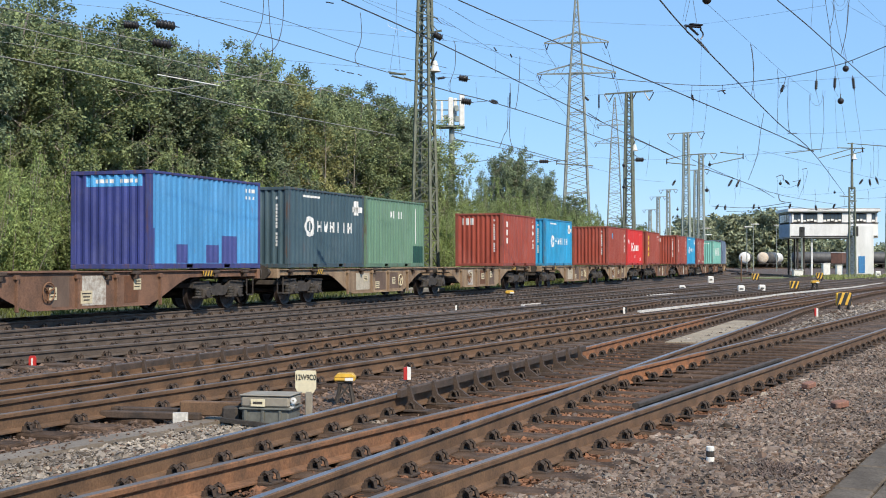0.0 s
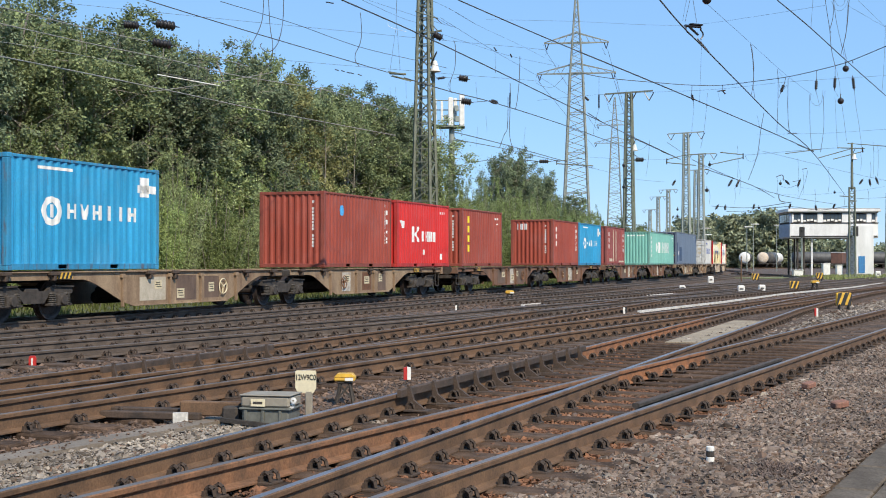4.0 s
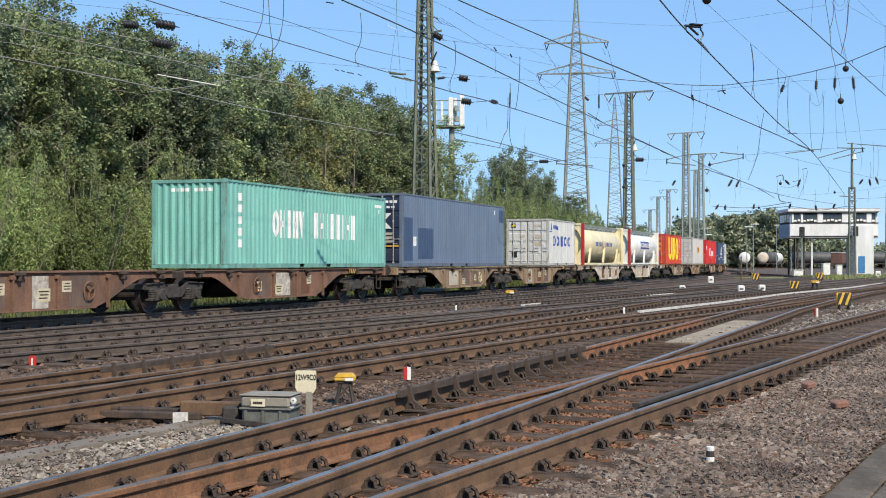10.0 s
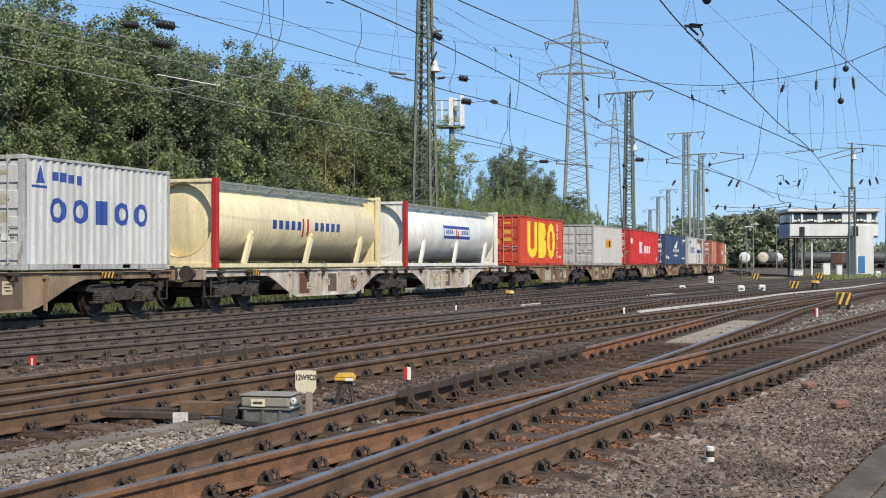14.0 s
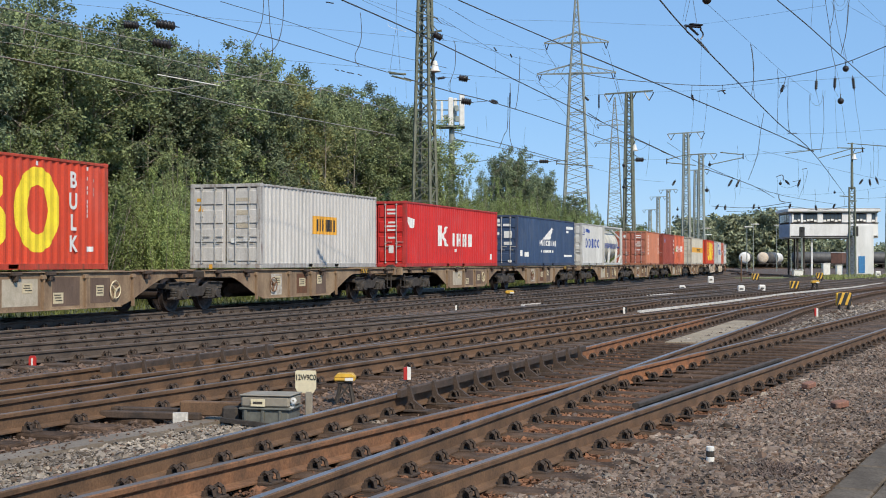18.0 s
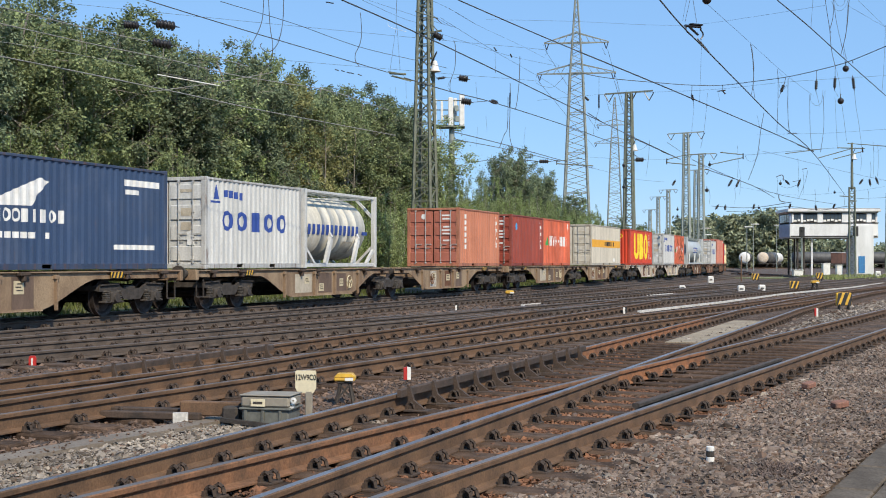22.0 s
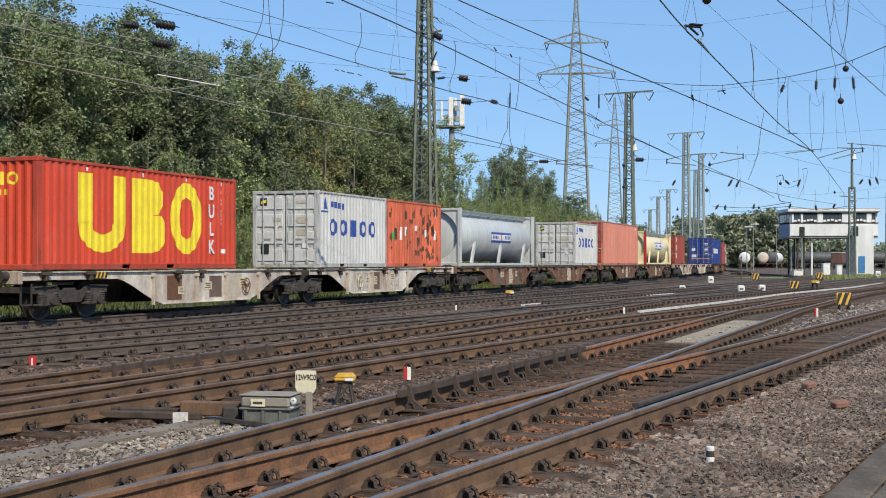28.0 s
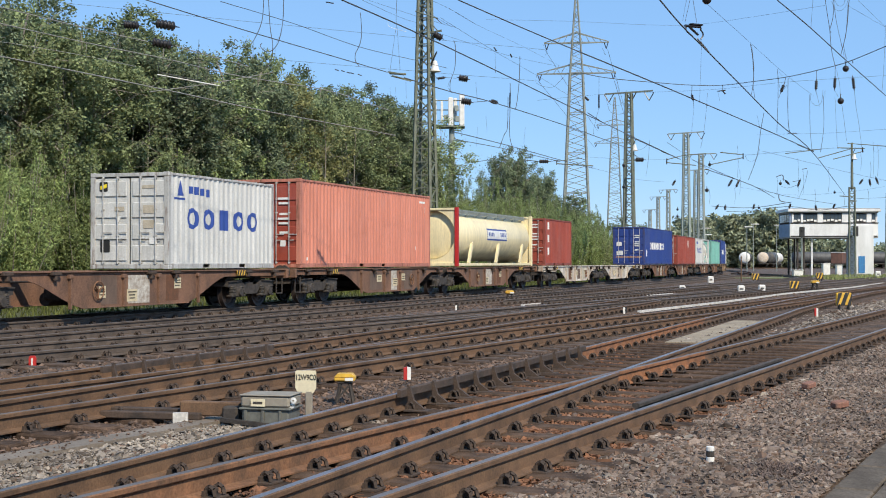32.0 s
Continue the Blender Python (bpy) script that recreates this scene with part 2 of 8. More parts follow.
lay("track_turnout", [_t[0].lerp(_t[1], k / 12) for k in range(13)] + [_t[1].lerp(_f[0], 0.35) + Vector((-0.12, 0.0)), _t[1].lerp(_f[0], 0.7) + Vector((-0.1, 0.0)), _f[0]], "rusty turnout track with orange stained rails", "rail_bright")
for _o, _m in ((straight(0.361, -4.36 - HALF, 20.0, 31), "rust_orange"), (straight(0.46, -4.38 - HALF, 6.5, 15.5), "rust_warm"), (straight(0.46, -4.38 - HALF, 15.5, 19.5), "rust_orange")):
    part("rail", sweep_rail([_o[0].lerp(_o[1], k / 6) for k in range(7)], 0.0, [(a * 1.06, b + (0.003 if b > -0.04 else 0)) for a, b in RAIL]).mesh("rail", M[_m], M["rail_head"]), TRACKS["track_turnout"][0], label="orange rusted rail")
lay("track_near", straight(0.46, -4.38, 1.0, 120), "nearest track with shiny rail heads on timber sleepers", "rail_shine")

# ---- ground ----
M["ballast"] = mat("ballast", (0.135, 0.096, 0.072), (0.06, 0.042, 0.032), 0.95, scale=0.7, mix=0.5, fine=24, fine_amt=0.6, bump=1.0, dist=0.05)
gs = Shape()
xs = [-1500, -400, -150, -80] + list(range(-50, 61, 5)) + [90, 160, 400, 1500]
ys = [-400, -60, -20] + list(range(-5, 101, 5)) + [120, 150, 200, 300, 500, 900, 2600]
for j, y in enumerate(ys):
    for i, x in enumerate(xs):
        gs.v.append((x, y, -0.23))
for j in range(len(ys) - 1):
    for i in range(len(xs) - 1):
        a = j * len(xs) + i
        gs.f.append((a, a + 1, a + 1 + len(xs), a + len(xs)))
        gs.mi.append(0)
ground = thing("ground", "brown and grey railway ballast ground between the tracks", "ground", kind="structure", data=gs.mesh("ground", M["ballast"]))
# ---- the train: path of a rigid piece along the track ----
SPEED, GAIN = 11.2805, 0.0014


def place_on_track(o, t):
    T = t - 10.5
    return o - SPEED * T - GAIN * T * T


def chord_pose(o0, o1, at, t, z):
    """Pose at distance `at` of a rigid piece whose pivots run at o0 and o1."""
    a, b = train_point(place_on_track(o0, t)), train_point(place_on_track(o1, t))
    d = (b - a).normalized()
    p = a + d * (at - o0)
    return pose(p.x, p.y, z, 0, 0, math.degrees(math.atan2(d.y, d.x)))


MOVERS, WHEELS = [], []
DECK = 1.155
LENGTHS = {20: 6.058, 30: 9.125, 40: 12.192, 45: 13.716}
_cache = {}


def cached(key, make):
    if key not in _cache:
        _cache[key] = make()
    return _cache[key]


def painted(name, data, parent, m, at=None, label=""):
    """A part on a shared mesh with a paint of its own."""
    ob = part(name, data, parent, at, label)
    ob.material_slots[0].link = "OBJECT"
    ob.material_slots[0].material = m
    return ob


def paint(name, base, dirt=0.6, rough=0.5, rust=True, worn=0.0):
    """Weathered container paint: faded patches, upright streaks, rust runs, grime. worn: share of rust on edges and frames."""
    m = mat(name, base, tuple(c * dirt for c in base), rough, scale=0.9, mix=0.42, fine=22, fine_amt=0.10, bump=0.06, streak=0.35, spec=0.35)
    nt = m.node_tree
    n, ln = nt.nodes, nt.links.new
    b = n["Principled BSDF"]
    src = b.inputs["Base Color"].links[0].from_socket
    tc = n.new("ShaderNodeTexCoord")
    oi = n.new("ShaderNodeObjectInfo")
    shift = n.new("ShaderNodeVectorMath")
    shift.operation = "MULTIPLY_ADD"
    shift.inputs[1].default_value = (1, 1, 1)
    far = n.new("ShaderNodeMath")
    far.operation = "MULTIPLY"
    far.inputs[1].default_value = 60.0
    ln(oi.outputs["Random"], far.inputs[0])
    ln(tc.outputs["Object"], shift.inputs[0])
    ln(far.outputs[0], shift.inputs[2])

    def streaks(scale, detail, rough_, lo, hi, c0, c1):
        mp = n.new("ShaderNodeMapping")
        mp.inputs["Scale"].default_value = scale
        ln(shift.outputs["Vector"], mp.inputs["Vector"])
        no = n.new("ShaderNodeTexNoise")
        no.inputs["Scale"].default_value, no.inputs["Detail"].default_value, no.inputs["Roughness"].default_value = 1.6, detail, rough_
        ln(mp.outputs["Vector"], no.inputs["Vector"])
        r = n.new("ShaderNodeMapRange")
        r.inputs["From Min"].default_value, r.inputs["From Max"].default_value = lo, hi
        r.inputs["To Min"].default_value, r.inputs["To Max"].default_value = c0, c1
        ln(no.outputs["Fac"], r.inputs["Value"])
        return r.outputs["Result"]

    def blend(fac, a, colour):
        mx = n.new("ShaderNodeMix")
        mx.data_type = "RGBA"
        mx.inputs["B"].default_value = (*colour, 1)
        ln(fac, mx.inputs["Factor"])
        ln(a, mx.inputs["A"])
        return mx.outputs["Result"]

    # upright rain streaks, a little lighter and darker
    sc = n.new("ShaderNodeVectorMath")
    sc.operation = "SCALE"
    ln(src, sc.inputs[0])
    ln(streaks((4.0, 4.0, 0.25), 5, 0.6, 0.3, 0.7, 0.86, 1.13), sc.inputs["Scale"])
    pale = tuple(0.55 * c + 0.2 for c in base)
    col = blend(streaks((0.5, 0.5, 0.5), 6, 0.65, 0.5, 0.8, 0.0, 0.2), sc.outputs["Vector"], pale)
    col = blend(streaks((1.2, 1.2, 0.5), 8, 0.7, 0.55, 0.75, 0.0, 0.28), col, tuple(0.35 * c + 0.05 for c in base))
    lo = 0.62 - 0.2 * worn
    col = blend(streaks((5.0, 5.0, 0.8), 8, 0.7, lo, lo + 0.16, 0.0, 0.75 if rust else 0.35), col, (0.13, 0.065, 0.04))
    ln(col, b.inputs["Base Color"])
    return m


P = {
    "dark_blue": paint("paint_dark_blue", (0.055, 0.07, 0.26)),
    "light_blue": paint("paint_light_blue", (0.085, 0.31, 0.6), 0.8),
    "teal_dark": paint("paint_dark_teal", (0.06, 0.105, 0.13), 0.8),
    "green": paint("paint_green", (0.15, 0.27, 0.18), 0.8),
    "oxide": paint("paint_oxide_red", (0.345, 0.072, 0.046), 0.75),
    "oxide_worn": paint("paint_worn_oxide", (0.31, 0.08, 0.07), 0.7),
    "bright_red": paint("paint_bright_red", (0.62, 0.034, 0.03), 0.85, rust=False),
    "blue": paint("paint_sky_blue", (0.035, 0.33, 0.6), 0.75),
    "sea_green": paint("paint_sea_green", (0.22, 0.52, 0.44), 0.82),
    "navy_grey": paint("paint_navy_grey", (0.155, 0.205, 0.285), 0.85),
    "navy_dark": paint("paint_dark_navy", (0.022, 0.034, 0.075), 0.8),
    "grey": paint("paint_light_grey", (0.63, 0.63, 0.605), 0.8),
    "cream": paint("paint_cream", (0.88, 0.76, 0.47), 0.8, 0.36),
    "ivory": paint("paint_ivory", (0.9, 0.87, 0.78), 0.82, 0.36),
    "orange_red": paint("paint_orange_red", (0.64, 0.072, 0.032), 0.8),
    "silver": paint("paint_silver_grey", (0.58, 0.56, 0.53), 0.85),
    "navy": paint("paint_navy", (0.045, 0.078, 0.155), 0.85),
    "orange": paint("paint_orange", (0.6, 0.23, 0.13), 0.8),
    "salmon": paint("paint_salmon", (0.66, 0.25, 0.17), 0.85),
    "vermilion": paint("paint_vermilion", (0.8, 0.18, 0.085), 0.45),
    "tank_grey": paint("paint_tank_grey", (0.54, 0.56, 0.55), 0.85, 0.36),
    "tank_white": paint("paint_tank_white", (0.68, 0.65, 0.56), 0.6),
    "post_red": paint("paint_post_red", (0.5, 0.03, 0.03), 0.8),
    "royal": paint("paint_royal_blue", (0.025, 0.055, 0.24), 0.85),
    "orange_end": paint("paint_orange_end", (0.44, 0.15, 0.10), 0.8),
    "buff": paint("paint_buff", (0.62, 0.57, 0.47), 0.8),
}
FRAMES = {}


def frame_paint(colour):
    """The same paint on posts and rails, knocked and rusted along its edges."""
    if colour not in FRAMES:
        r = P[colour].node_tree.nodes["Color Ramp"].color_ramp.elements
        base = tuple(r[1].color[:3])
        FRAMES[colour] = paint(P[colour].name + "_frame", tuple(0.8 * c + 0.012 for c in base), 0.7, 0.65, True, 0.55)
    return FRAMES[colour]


DECAL = {
    "white": mat("decal_white", (0.80, 0.80, 0.78), (0.65, 0.64, 0.6), 0.6, scale=4, fine_amt=0.06, bump=0),
    "blue": mat("decal_blue", (0.03, 0.07, 0.30), (0.03, 0.07, 0.28), 0.6, scale=4, fine_amt=0.06, bump=0),
    "yellow": mat("decal_yellow", (0.88, 0.70, 0.035), (0.72, 0.55, 0.03), 0.6, scale=2, fine_amt=0.1, bump=0),
    "black": M["black"],
    "amber": mat("decal_amber", (0.75, 0.38, 0.04), (0.65, 0.32, 0.04), 0.6, scale=3, fine_amt=0.06, bump=0),
    "red": M["red_paint"],
    "dark_patch": mat("decal_dark_patch", (0.06, 0.075, 0.25), (0.05, 0.06, 0.2), 0.6, scale=2, bump=0),
    "sky": mat("decal_sky", (0.08, 0.36, 0.70), (0.06, 0.3, 0.6), 0.6, scale=2, bump=0),
    "green_patch": mat("decal_green_patch", (0.014, 0.068, 0.05), (0.01, 0.05, 0.04), 0.6, scale=2, bump=0),
    "navy_patch": mat("decal_navy_patch", (0.05, 0.085, 0.16), (0.045, 0.075, 0.14), 0.6, scale=2, bump=0),
    "rusty": mat("decal_rust_patch", (0.16, 0.07, 0.035), (0.10, 0.05, 0.03), 0.9, scale=6, bump=0.2),
    "pale": mat("decal_pale", (0.52, 0.46, 0.36), (0.38, 0.33, 0.25), 0.8, scale=5, fine_amt=0.12, bump=0),
    "white_worn": mat("decal_worn_white", (0.6, 0.57, 0.5), (0.25, 0.18, 0.13), 0.8, scale=6, fine_amt=0.2, bump=0),
    "wagon_dark": mat("decal_wagon_dark", (0.17, 0.115, 0.085), (0.09, 0.06, 0.045), 0.85, scale=2.5, fine_amt=0.2, bump=0.05, streak=0.3),
    "plate": mat("decal_plate", (0.66, 0.57, 0.38), (0.48, 0.4, 0.26), 0.75, scale=5, fine_amt=0.12, bump=0),
    "green": mat("decal_green", (0.05, 0.35, 0.08), (0.05, 0.3, 0.08), 0.6, scale=2, bump=0),
}


def corrugated(length, z0, z1, depth, pitch, t=0.004):
    """Sheet along x with trapezoid folds; outer faces towards -y at y=0."""
    sh = Shape()
    n = max(1, round(length / pitch))
    p = length / n
    prof = []
    for i in range(n):
        x = -length / 2 + i * p
        prof += [(x + 0.02 * p, 0.0), (x + 0.28 * p, 0.0), (x + 0.5 * p, depth), (x + 0.78 * p, depth)]
    prof.append((length / 2, 0.0))
    k = len(prof)
    sh.v = [(x, y, z0) for x, y in prof] + [(x, y, z1) for x, y in prof]
    sh.v += [(x, y + t, z0) for x, y in prof] + [(x, y + t, z1) for x, y in prof]
    for i in range(k - 1):
        sh.f += [(i, i + 1, k + i + 1, k + i), (2 * k + i + 1, 2 * k + i, 3 * k + i, 3 * k + i + 1)]
        sh.mi += [0, 0]
    return sh


def door_leaf(w, h):
    """Container door leaf with pressed panels, facing -y, centred on x."""
    sh = Shape()
    sh.box((0, 0.025, h / 2), (w, 0.05, h), 0.006)
    return sh


def door_panel(w, h):
    """One pressed panel of a door leaf, four to a leaf."""
    sh = Shape()
    sh.box((0, -0.014, 0), (w * 0.88, 0.04, h / 4 * 0.72), 0.016)
    return sh


def rod_gear(h):
    """Locking bar with brackets and handle, standing on z=0, in front of y=0."""
    sh = Shape()
    sh.rod((0, -0.045, 0.02), (0, -0.045, h - 0.02), 0.017, n=6)
    for z in (0.06, h * 0.33, h * 0.62, h - 0.06):
        sh.box((0, -0.028, z), (0.075, 0.05, 0.045), 0.006)
    sh.box((0.14, -0.05, h * 0.36), (0.30, 0.016, 0.03), 0.004)
    sh.box((0.1, -0.045, h * 0.29), (0.16, 0.014, 0.03), 0.004)
    return sh


def blocks(items, y=-0.004, t=0.006):
    """Plain shapes lying on a face: ('b', x, z, w, h) bar, ('o', x, z, w, h) ring, ('d', ...) disc, ('p', [(x, z) ...])."""
    sh = Shape()
    for it in items:
        if it[0] == "b":
            _, x, z, w, h = it
            c = min(w, h) * 0.08
            sh.prism([(x - w / 2 + c, z - h / 2), (x + w / 2 - c, z - h / 2), (x + w / 2, z - h / 2 + c), (x + w / 2, z + h / 2 - c),
                      (x + w / 2 - c, z + h / 2), (x - w / 2 + c, z + h / 2), (x - w / 2, z + h / 2 - c), (x - w / 2, z - h / 2 + c)], t, "y", y)
        elif it[0] == "d":
            _, x, z, w, h = it
            sh.prism([(x + w / 2 * math.cos(a * math.pi / 8), z + h / 2 * math.sin(a * math.pi / 8)) for a in range(16)], t, "y", y)
        elif it[0] == "o":
            _, x, z, w, h = it
            k = 14
            o = len(sh.v)
            for yy in (y - t / 2, y + t / 2):
                for f in (1.0, 0.48):
                    for a in range(k):
                        an = 2 * math.pi * a / k
                        sh.v.append((x + f * w / 2 * math.cos(an), yy, z + (f + (0.1 if f < 1 else 0)) * h / 2 * math.sin(an)))
            for a in range(k):
                b = (a + 1) % k
                sh.f += [(o + a, o + b, o + k + b, o + k + a)]
                sh.mi += [0]
        else:
            sh.prism(it[1], t, "y", y)
    return sh


def outline(it):
    """Polygons in the plane of a face for one plain shape."""
    if it[0] == "p":
        return [list(it[1])]
    _, x, z, w, h = it
    if it[0] == "n":
        k = max(3, round(h / 0.115))
        p = h / k
        gap = {3: (), 4: (2,)}.get(k, (4, k - 2))
        return [[(x - w / 2, z - h / 2 + i * p), (x + w / 2, z - h / 2 + i * p), (x + w / 2, z - h / 2 + (i + 0.78) * p), (x - w / 2, z - h / 2 + (i + 0.78) * p)] for i in range(k) if i not in gap]
    if it[0] == "b":
        return [[(x - w / 2, z - h / 2), (x + w / 2, z - h / 2), (x + w / 2, z + h / 2), (x - w / 2, z + h / 2)]]
    k = 18
    ring = [(math.cos(2 * math.pi * a / k), math.sin(2 * math.pi * a / k)) for a in range(k)]
    if it[0] == "d":
        return [[(x + c * w / 2, z + s * h / 2) for c, s in ring]]
    out = []
    for a in range(k):
        (c0, s0), (c1, s1) = ring[a], ring[(a + 1) % k]
        out.append([(x + c0 * w / 2, z + s0 * h / 2), (x + c1 * w / 2, z + s1 * h / 2), (x + c1 * w * 0.24, z + s1 * h * 0.29), (x + c0 * w * 0.24, z + s0 * h * 0.29)])
    return out


def clip_half(poly, x, keep_right):
    """Part of a polygon on one side of an upright line."""
    out = []
    for (ax, az), (bx, bz) in zip(poly, poly[1:] + poly[:1]):
        ina, inb = (ax >= x) == keep_right, (bx >= x) == keep_right
        if ina:
            out.append((ax, az))
        if ina != inb:
            u = (x - ax) / (bx - ax)
            out.append((x, az + (bz - az) * u))
    return out


def folded(it, start, length, depth, pitch, lift):
    """A painted shape that follows the folds of a corrugated sheet."""
    n = max(1, round(length / pitch))
    p = length / n
    line = [(start - 5, 0.0), (start, 0.0)]
    for i in range(n):
        x = start + i * p
        line += [(x + 0.02 * p, 0.0), (x + 0.28 * p, 0.0), (x + 0.5 * p, depth), (x + 0.78 * p, depth)]
    line += [(start + length, 0.0), (start + length + 5, 0.0)]
    sh = Shape()
    for poly in outline(it):
        lo, hi = min(q[0] for q in poly), max(q[0] for q in poly)
        for (xa, ya), (xb, yb) in zip(line[:-1], line[1:]):
            if xb <= lo or xa >= hi or xb - xa < 1e-6:
                continue
            cut = clip_half(poly, xa, True)
            cut = clip_half(cut, xb, False) if len(cut) > 2 else cut
            if len(cut) > 2:
                sh.add([(x, ya + (yb - ya) * (x - xa) / (xb - xa) + lift, z) for x, z in cut], [tuple(range(len(cut)))])
    return sh


def word(x0, x1, z0, z1, pattern):
    """A row of plain shapes standing for a painted word: o ring, b block, i thin bar, h pair of bars."""
    out = []
    k = len(pattern)
    p = (x1 - x0) / k
    zc, h = (z0 + z1) / 2, z1 - z0
    for i, c in enumerate(pattern):
        x = x0 + (i + 0.5) * p
        if c == "o":
            out.append(("o", x, zc, p * 0.86, h))
        elif c == "b":
            out.append(("b", x, zc, p * 0.72, h))
        elif c == "i":
            out.append(("b", x, zc, p * 0.34, h))
        elif c == "h":
            out += [("b", x - p * 0.25, zc, p * 0.26, h), ("b", x + p * 0.25, zc, p * 0.26, h), ("b", x, zc, p * 0.4, h * 0.22)]
        elif c == "y":
            out += [("p", [(x - p * 0.4, zc + h / 2), (x - p * 0.15, zc + h / 2), (x, zc + h * 0.05), (x + p * 0.15, zc + h / 2), (x + p * 0.4, zc + h / 2), (x + p * 0.1, zc - h / 2), (x - p * 0.1, zc - h / 2)])]
    return out


def column(x, z0, z1, n, w):
    """A column of small bars standing for upright writing."""
    p = (z1 - z0) / n
    return [("b", x, z0 + (i + 0.5) * p, w, p * 0.68) for i in range(n)]


def container(name, label, o, size, colour, end="front", high=False, end_colour=None, side=(), front=(), depth=0.036, group="containers on the train", frame_colour=None):
    """A corrugated box container; side and front are (colour, shapes) painted on the near side and the leading end."""
    L, H, W = LENGTHS[size], (2.896 if high else 2.591), 2.438
    body, endm = P[colour], P[end_colour or colour]
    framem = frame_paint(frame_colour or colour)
    c = thing(name, label, "shipping container", group=group)
    hl = L / 2

    def boxmesh(key, s, bev=0.01, c0=(0, 0, 0)):
        def make():
            sh = Shape()
            sh.box(c0, s, bev)
            return sh.mesh(key[0], M["white"])
        return cached((*key, s), make)

    sp = cached(("side_panel", L, H, depth), lambda: corrugated(L - 0.3, 0.15, H - 0.08, depth, 0.27).mesh("side_panel", M["white"]))
    painted("side_panel", sp, c, body, pose(0, -W / 2 + 0.012, 0))
    painted("side_panel", sp, c, body, pose(0, W / 2 - 0.012, 0, 0, 0, 180))
    ep = cached(("end_panel", H), lambda: corrugated(W - 0.28, 0.12, H - 0.1, 0.05, 0.235).mesh("end_panel", M["white"]))
    dl = cached(("door", H), lambda: door_leaf(W / 2 - 0.1, H - 0.28).mesh("door", M["white"]))
    dp = cached(("panel", H), lambda: door_panel(W / 2 - 0.1, H - 0.28).mesh("panel", M["white"]))
    rg = cached(("lock_rod", H), lambda: rod_gear(H - 0.2).mesh("lock_rod", M["white"]))
    # end panels: local -y of the mesh is turned to face out
    front_is_door = end == "door"
    for sgn, is_door in ((-1, front_is_door), (1, not front_is_door)):
        turn = -90 if sgn < 0 else 90
        if not is_door:
            painted("end_panel", ep, c, endm, pose(sgn * (hl - 0.02), 0, 0, 0, 0, turn))
        else:
            for d in (-1, 1):
                y = d * (W / 4 - 0.025)
                leaf = painted("door", dl, c, endm, pose(sgn * (hl - 0.045), y, 0.14, 0, 0, turn))
                if sgn < 0:
                    for i in range(4):
                        painted("panel", dp, leaf, endm, pose(0, 0, (H - 0.28) * (i + 0.5) / 4))
                    for dx in (-0.22, 0.24):
                        painted("lock_rod", rg, leaf, M["zinc"], pose(dx, -0.02, -0.02))
    painted("roof", boxmesh(("roof",), (L - 0.2, W - 0.12, 0.03)), c, body, pose(0, 0, H - 0.05))
    painted("floor", boxmesh(("floor",), (L - 0.2, W - 0.2, 0.03)), c, M["rust_dark"], pose(0, 0, 0.14))
    for sgn in (-1, 1):
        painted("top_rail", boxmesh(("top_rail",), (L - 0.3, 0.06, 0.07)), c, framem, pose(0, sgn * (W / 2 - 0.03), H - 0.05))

        def base():
            sh = Shape()
            holes = [-1.03, 1.03] if L < 13.9 else [-1.03, 1.03]
            x = -hl + 0.17
            for hx in holes:
                sh.box(((x + hx - 0.18) / 2, 0, 0.085), (hx - 0.18 - x, 0.05, 0.14), 0.006)
                x = hx + 0.18
            sh.box(((x + hl - 0.17) / 2, 0, 0.085), (hl - 0.17 - x, 0.05, 0.14), 0.006)
            for hx in holes:
                sh.box((hx, 0, 0.145), (0.37, 0.046, 0.022))
                sh.box((hx, 0.06, 0.03), (0.37, 0.1, 0.02))
            return sh.mesh("bottom_rail", M["white"])
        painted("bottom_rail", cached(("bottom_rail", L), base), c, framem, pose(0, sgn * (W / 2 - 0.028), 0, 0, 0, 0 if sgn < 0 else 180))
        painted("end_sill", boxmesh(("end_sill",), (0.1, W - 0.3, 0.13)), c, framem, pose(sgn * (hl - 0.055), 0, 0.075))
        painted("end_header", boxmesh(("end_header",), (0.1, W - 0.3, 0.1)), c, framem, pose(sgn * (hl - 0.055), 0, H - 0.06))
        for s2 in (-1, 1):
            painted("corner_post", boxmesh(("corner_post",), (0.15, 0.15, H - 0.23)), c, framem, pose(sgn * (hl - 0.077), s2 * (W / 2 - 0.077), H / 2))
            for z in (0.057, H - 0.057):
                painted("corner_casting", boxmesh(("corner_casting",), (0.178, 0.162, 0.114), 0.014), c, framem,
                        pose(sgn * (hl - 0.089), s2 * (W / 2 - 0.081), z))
    for k, (col, items) in enumerate(side):
        for it in items:
            mk = part("figures" if it[0] == "n" else "marking", folded(it, 0.15, L - 0.3, depth, 0.27, -0.003 - 0.0012 * k).mesh("marking", DECAL[col]), c, pose(-hl, -W / 2 + 0.012, 0))
            if it[0] == "n":
                mk["kind"] = "stuff"
    for k, (col, items) in enumerate(front):
        for it in items:
            if front_is_door:
                mk = blocks([it], y=-0.003 - 0.0012 * k, t=0.002)
            else:
                mk = folded(it, -(W - 0.28) / 2, W - 0.28, 0.05, 0.235, -0.003 - 0.0012 * k)
            mk = part("figures" if it[0] == "n" else "marking", mk.mesh("marking", DECAL[col]), c, pose(-hl + 0.02 + (-0.012 if front_is_door else 0), 0, 0, 0, 0, -90))
            if it[0] == "n":
                mk["kind"] = "stuff"
    MOVERS.append((c, o, o + L, o + L / 2, DECK))
    return c


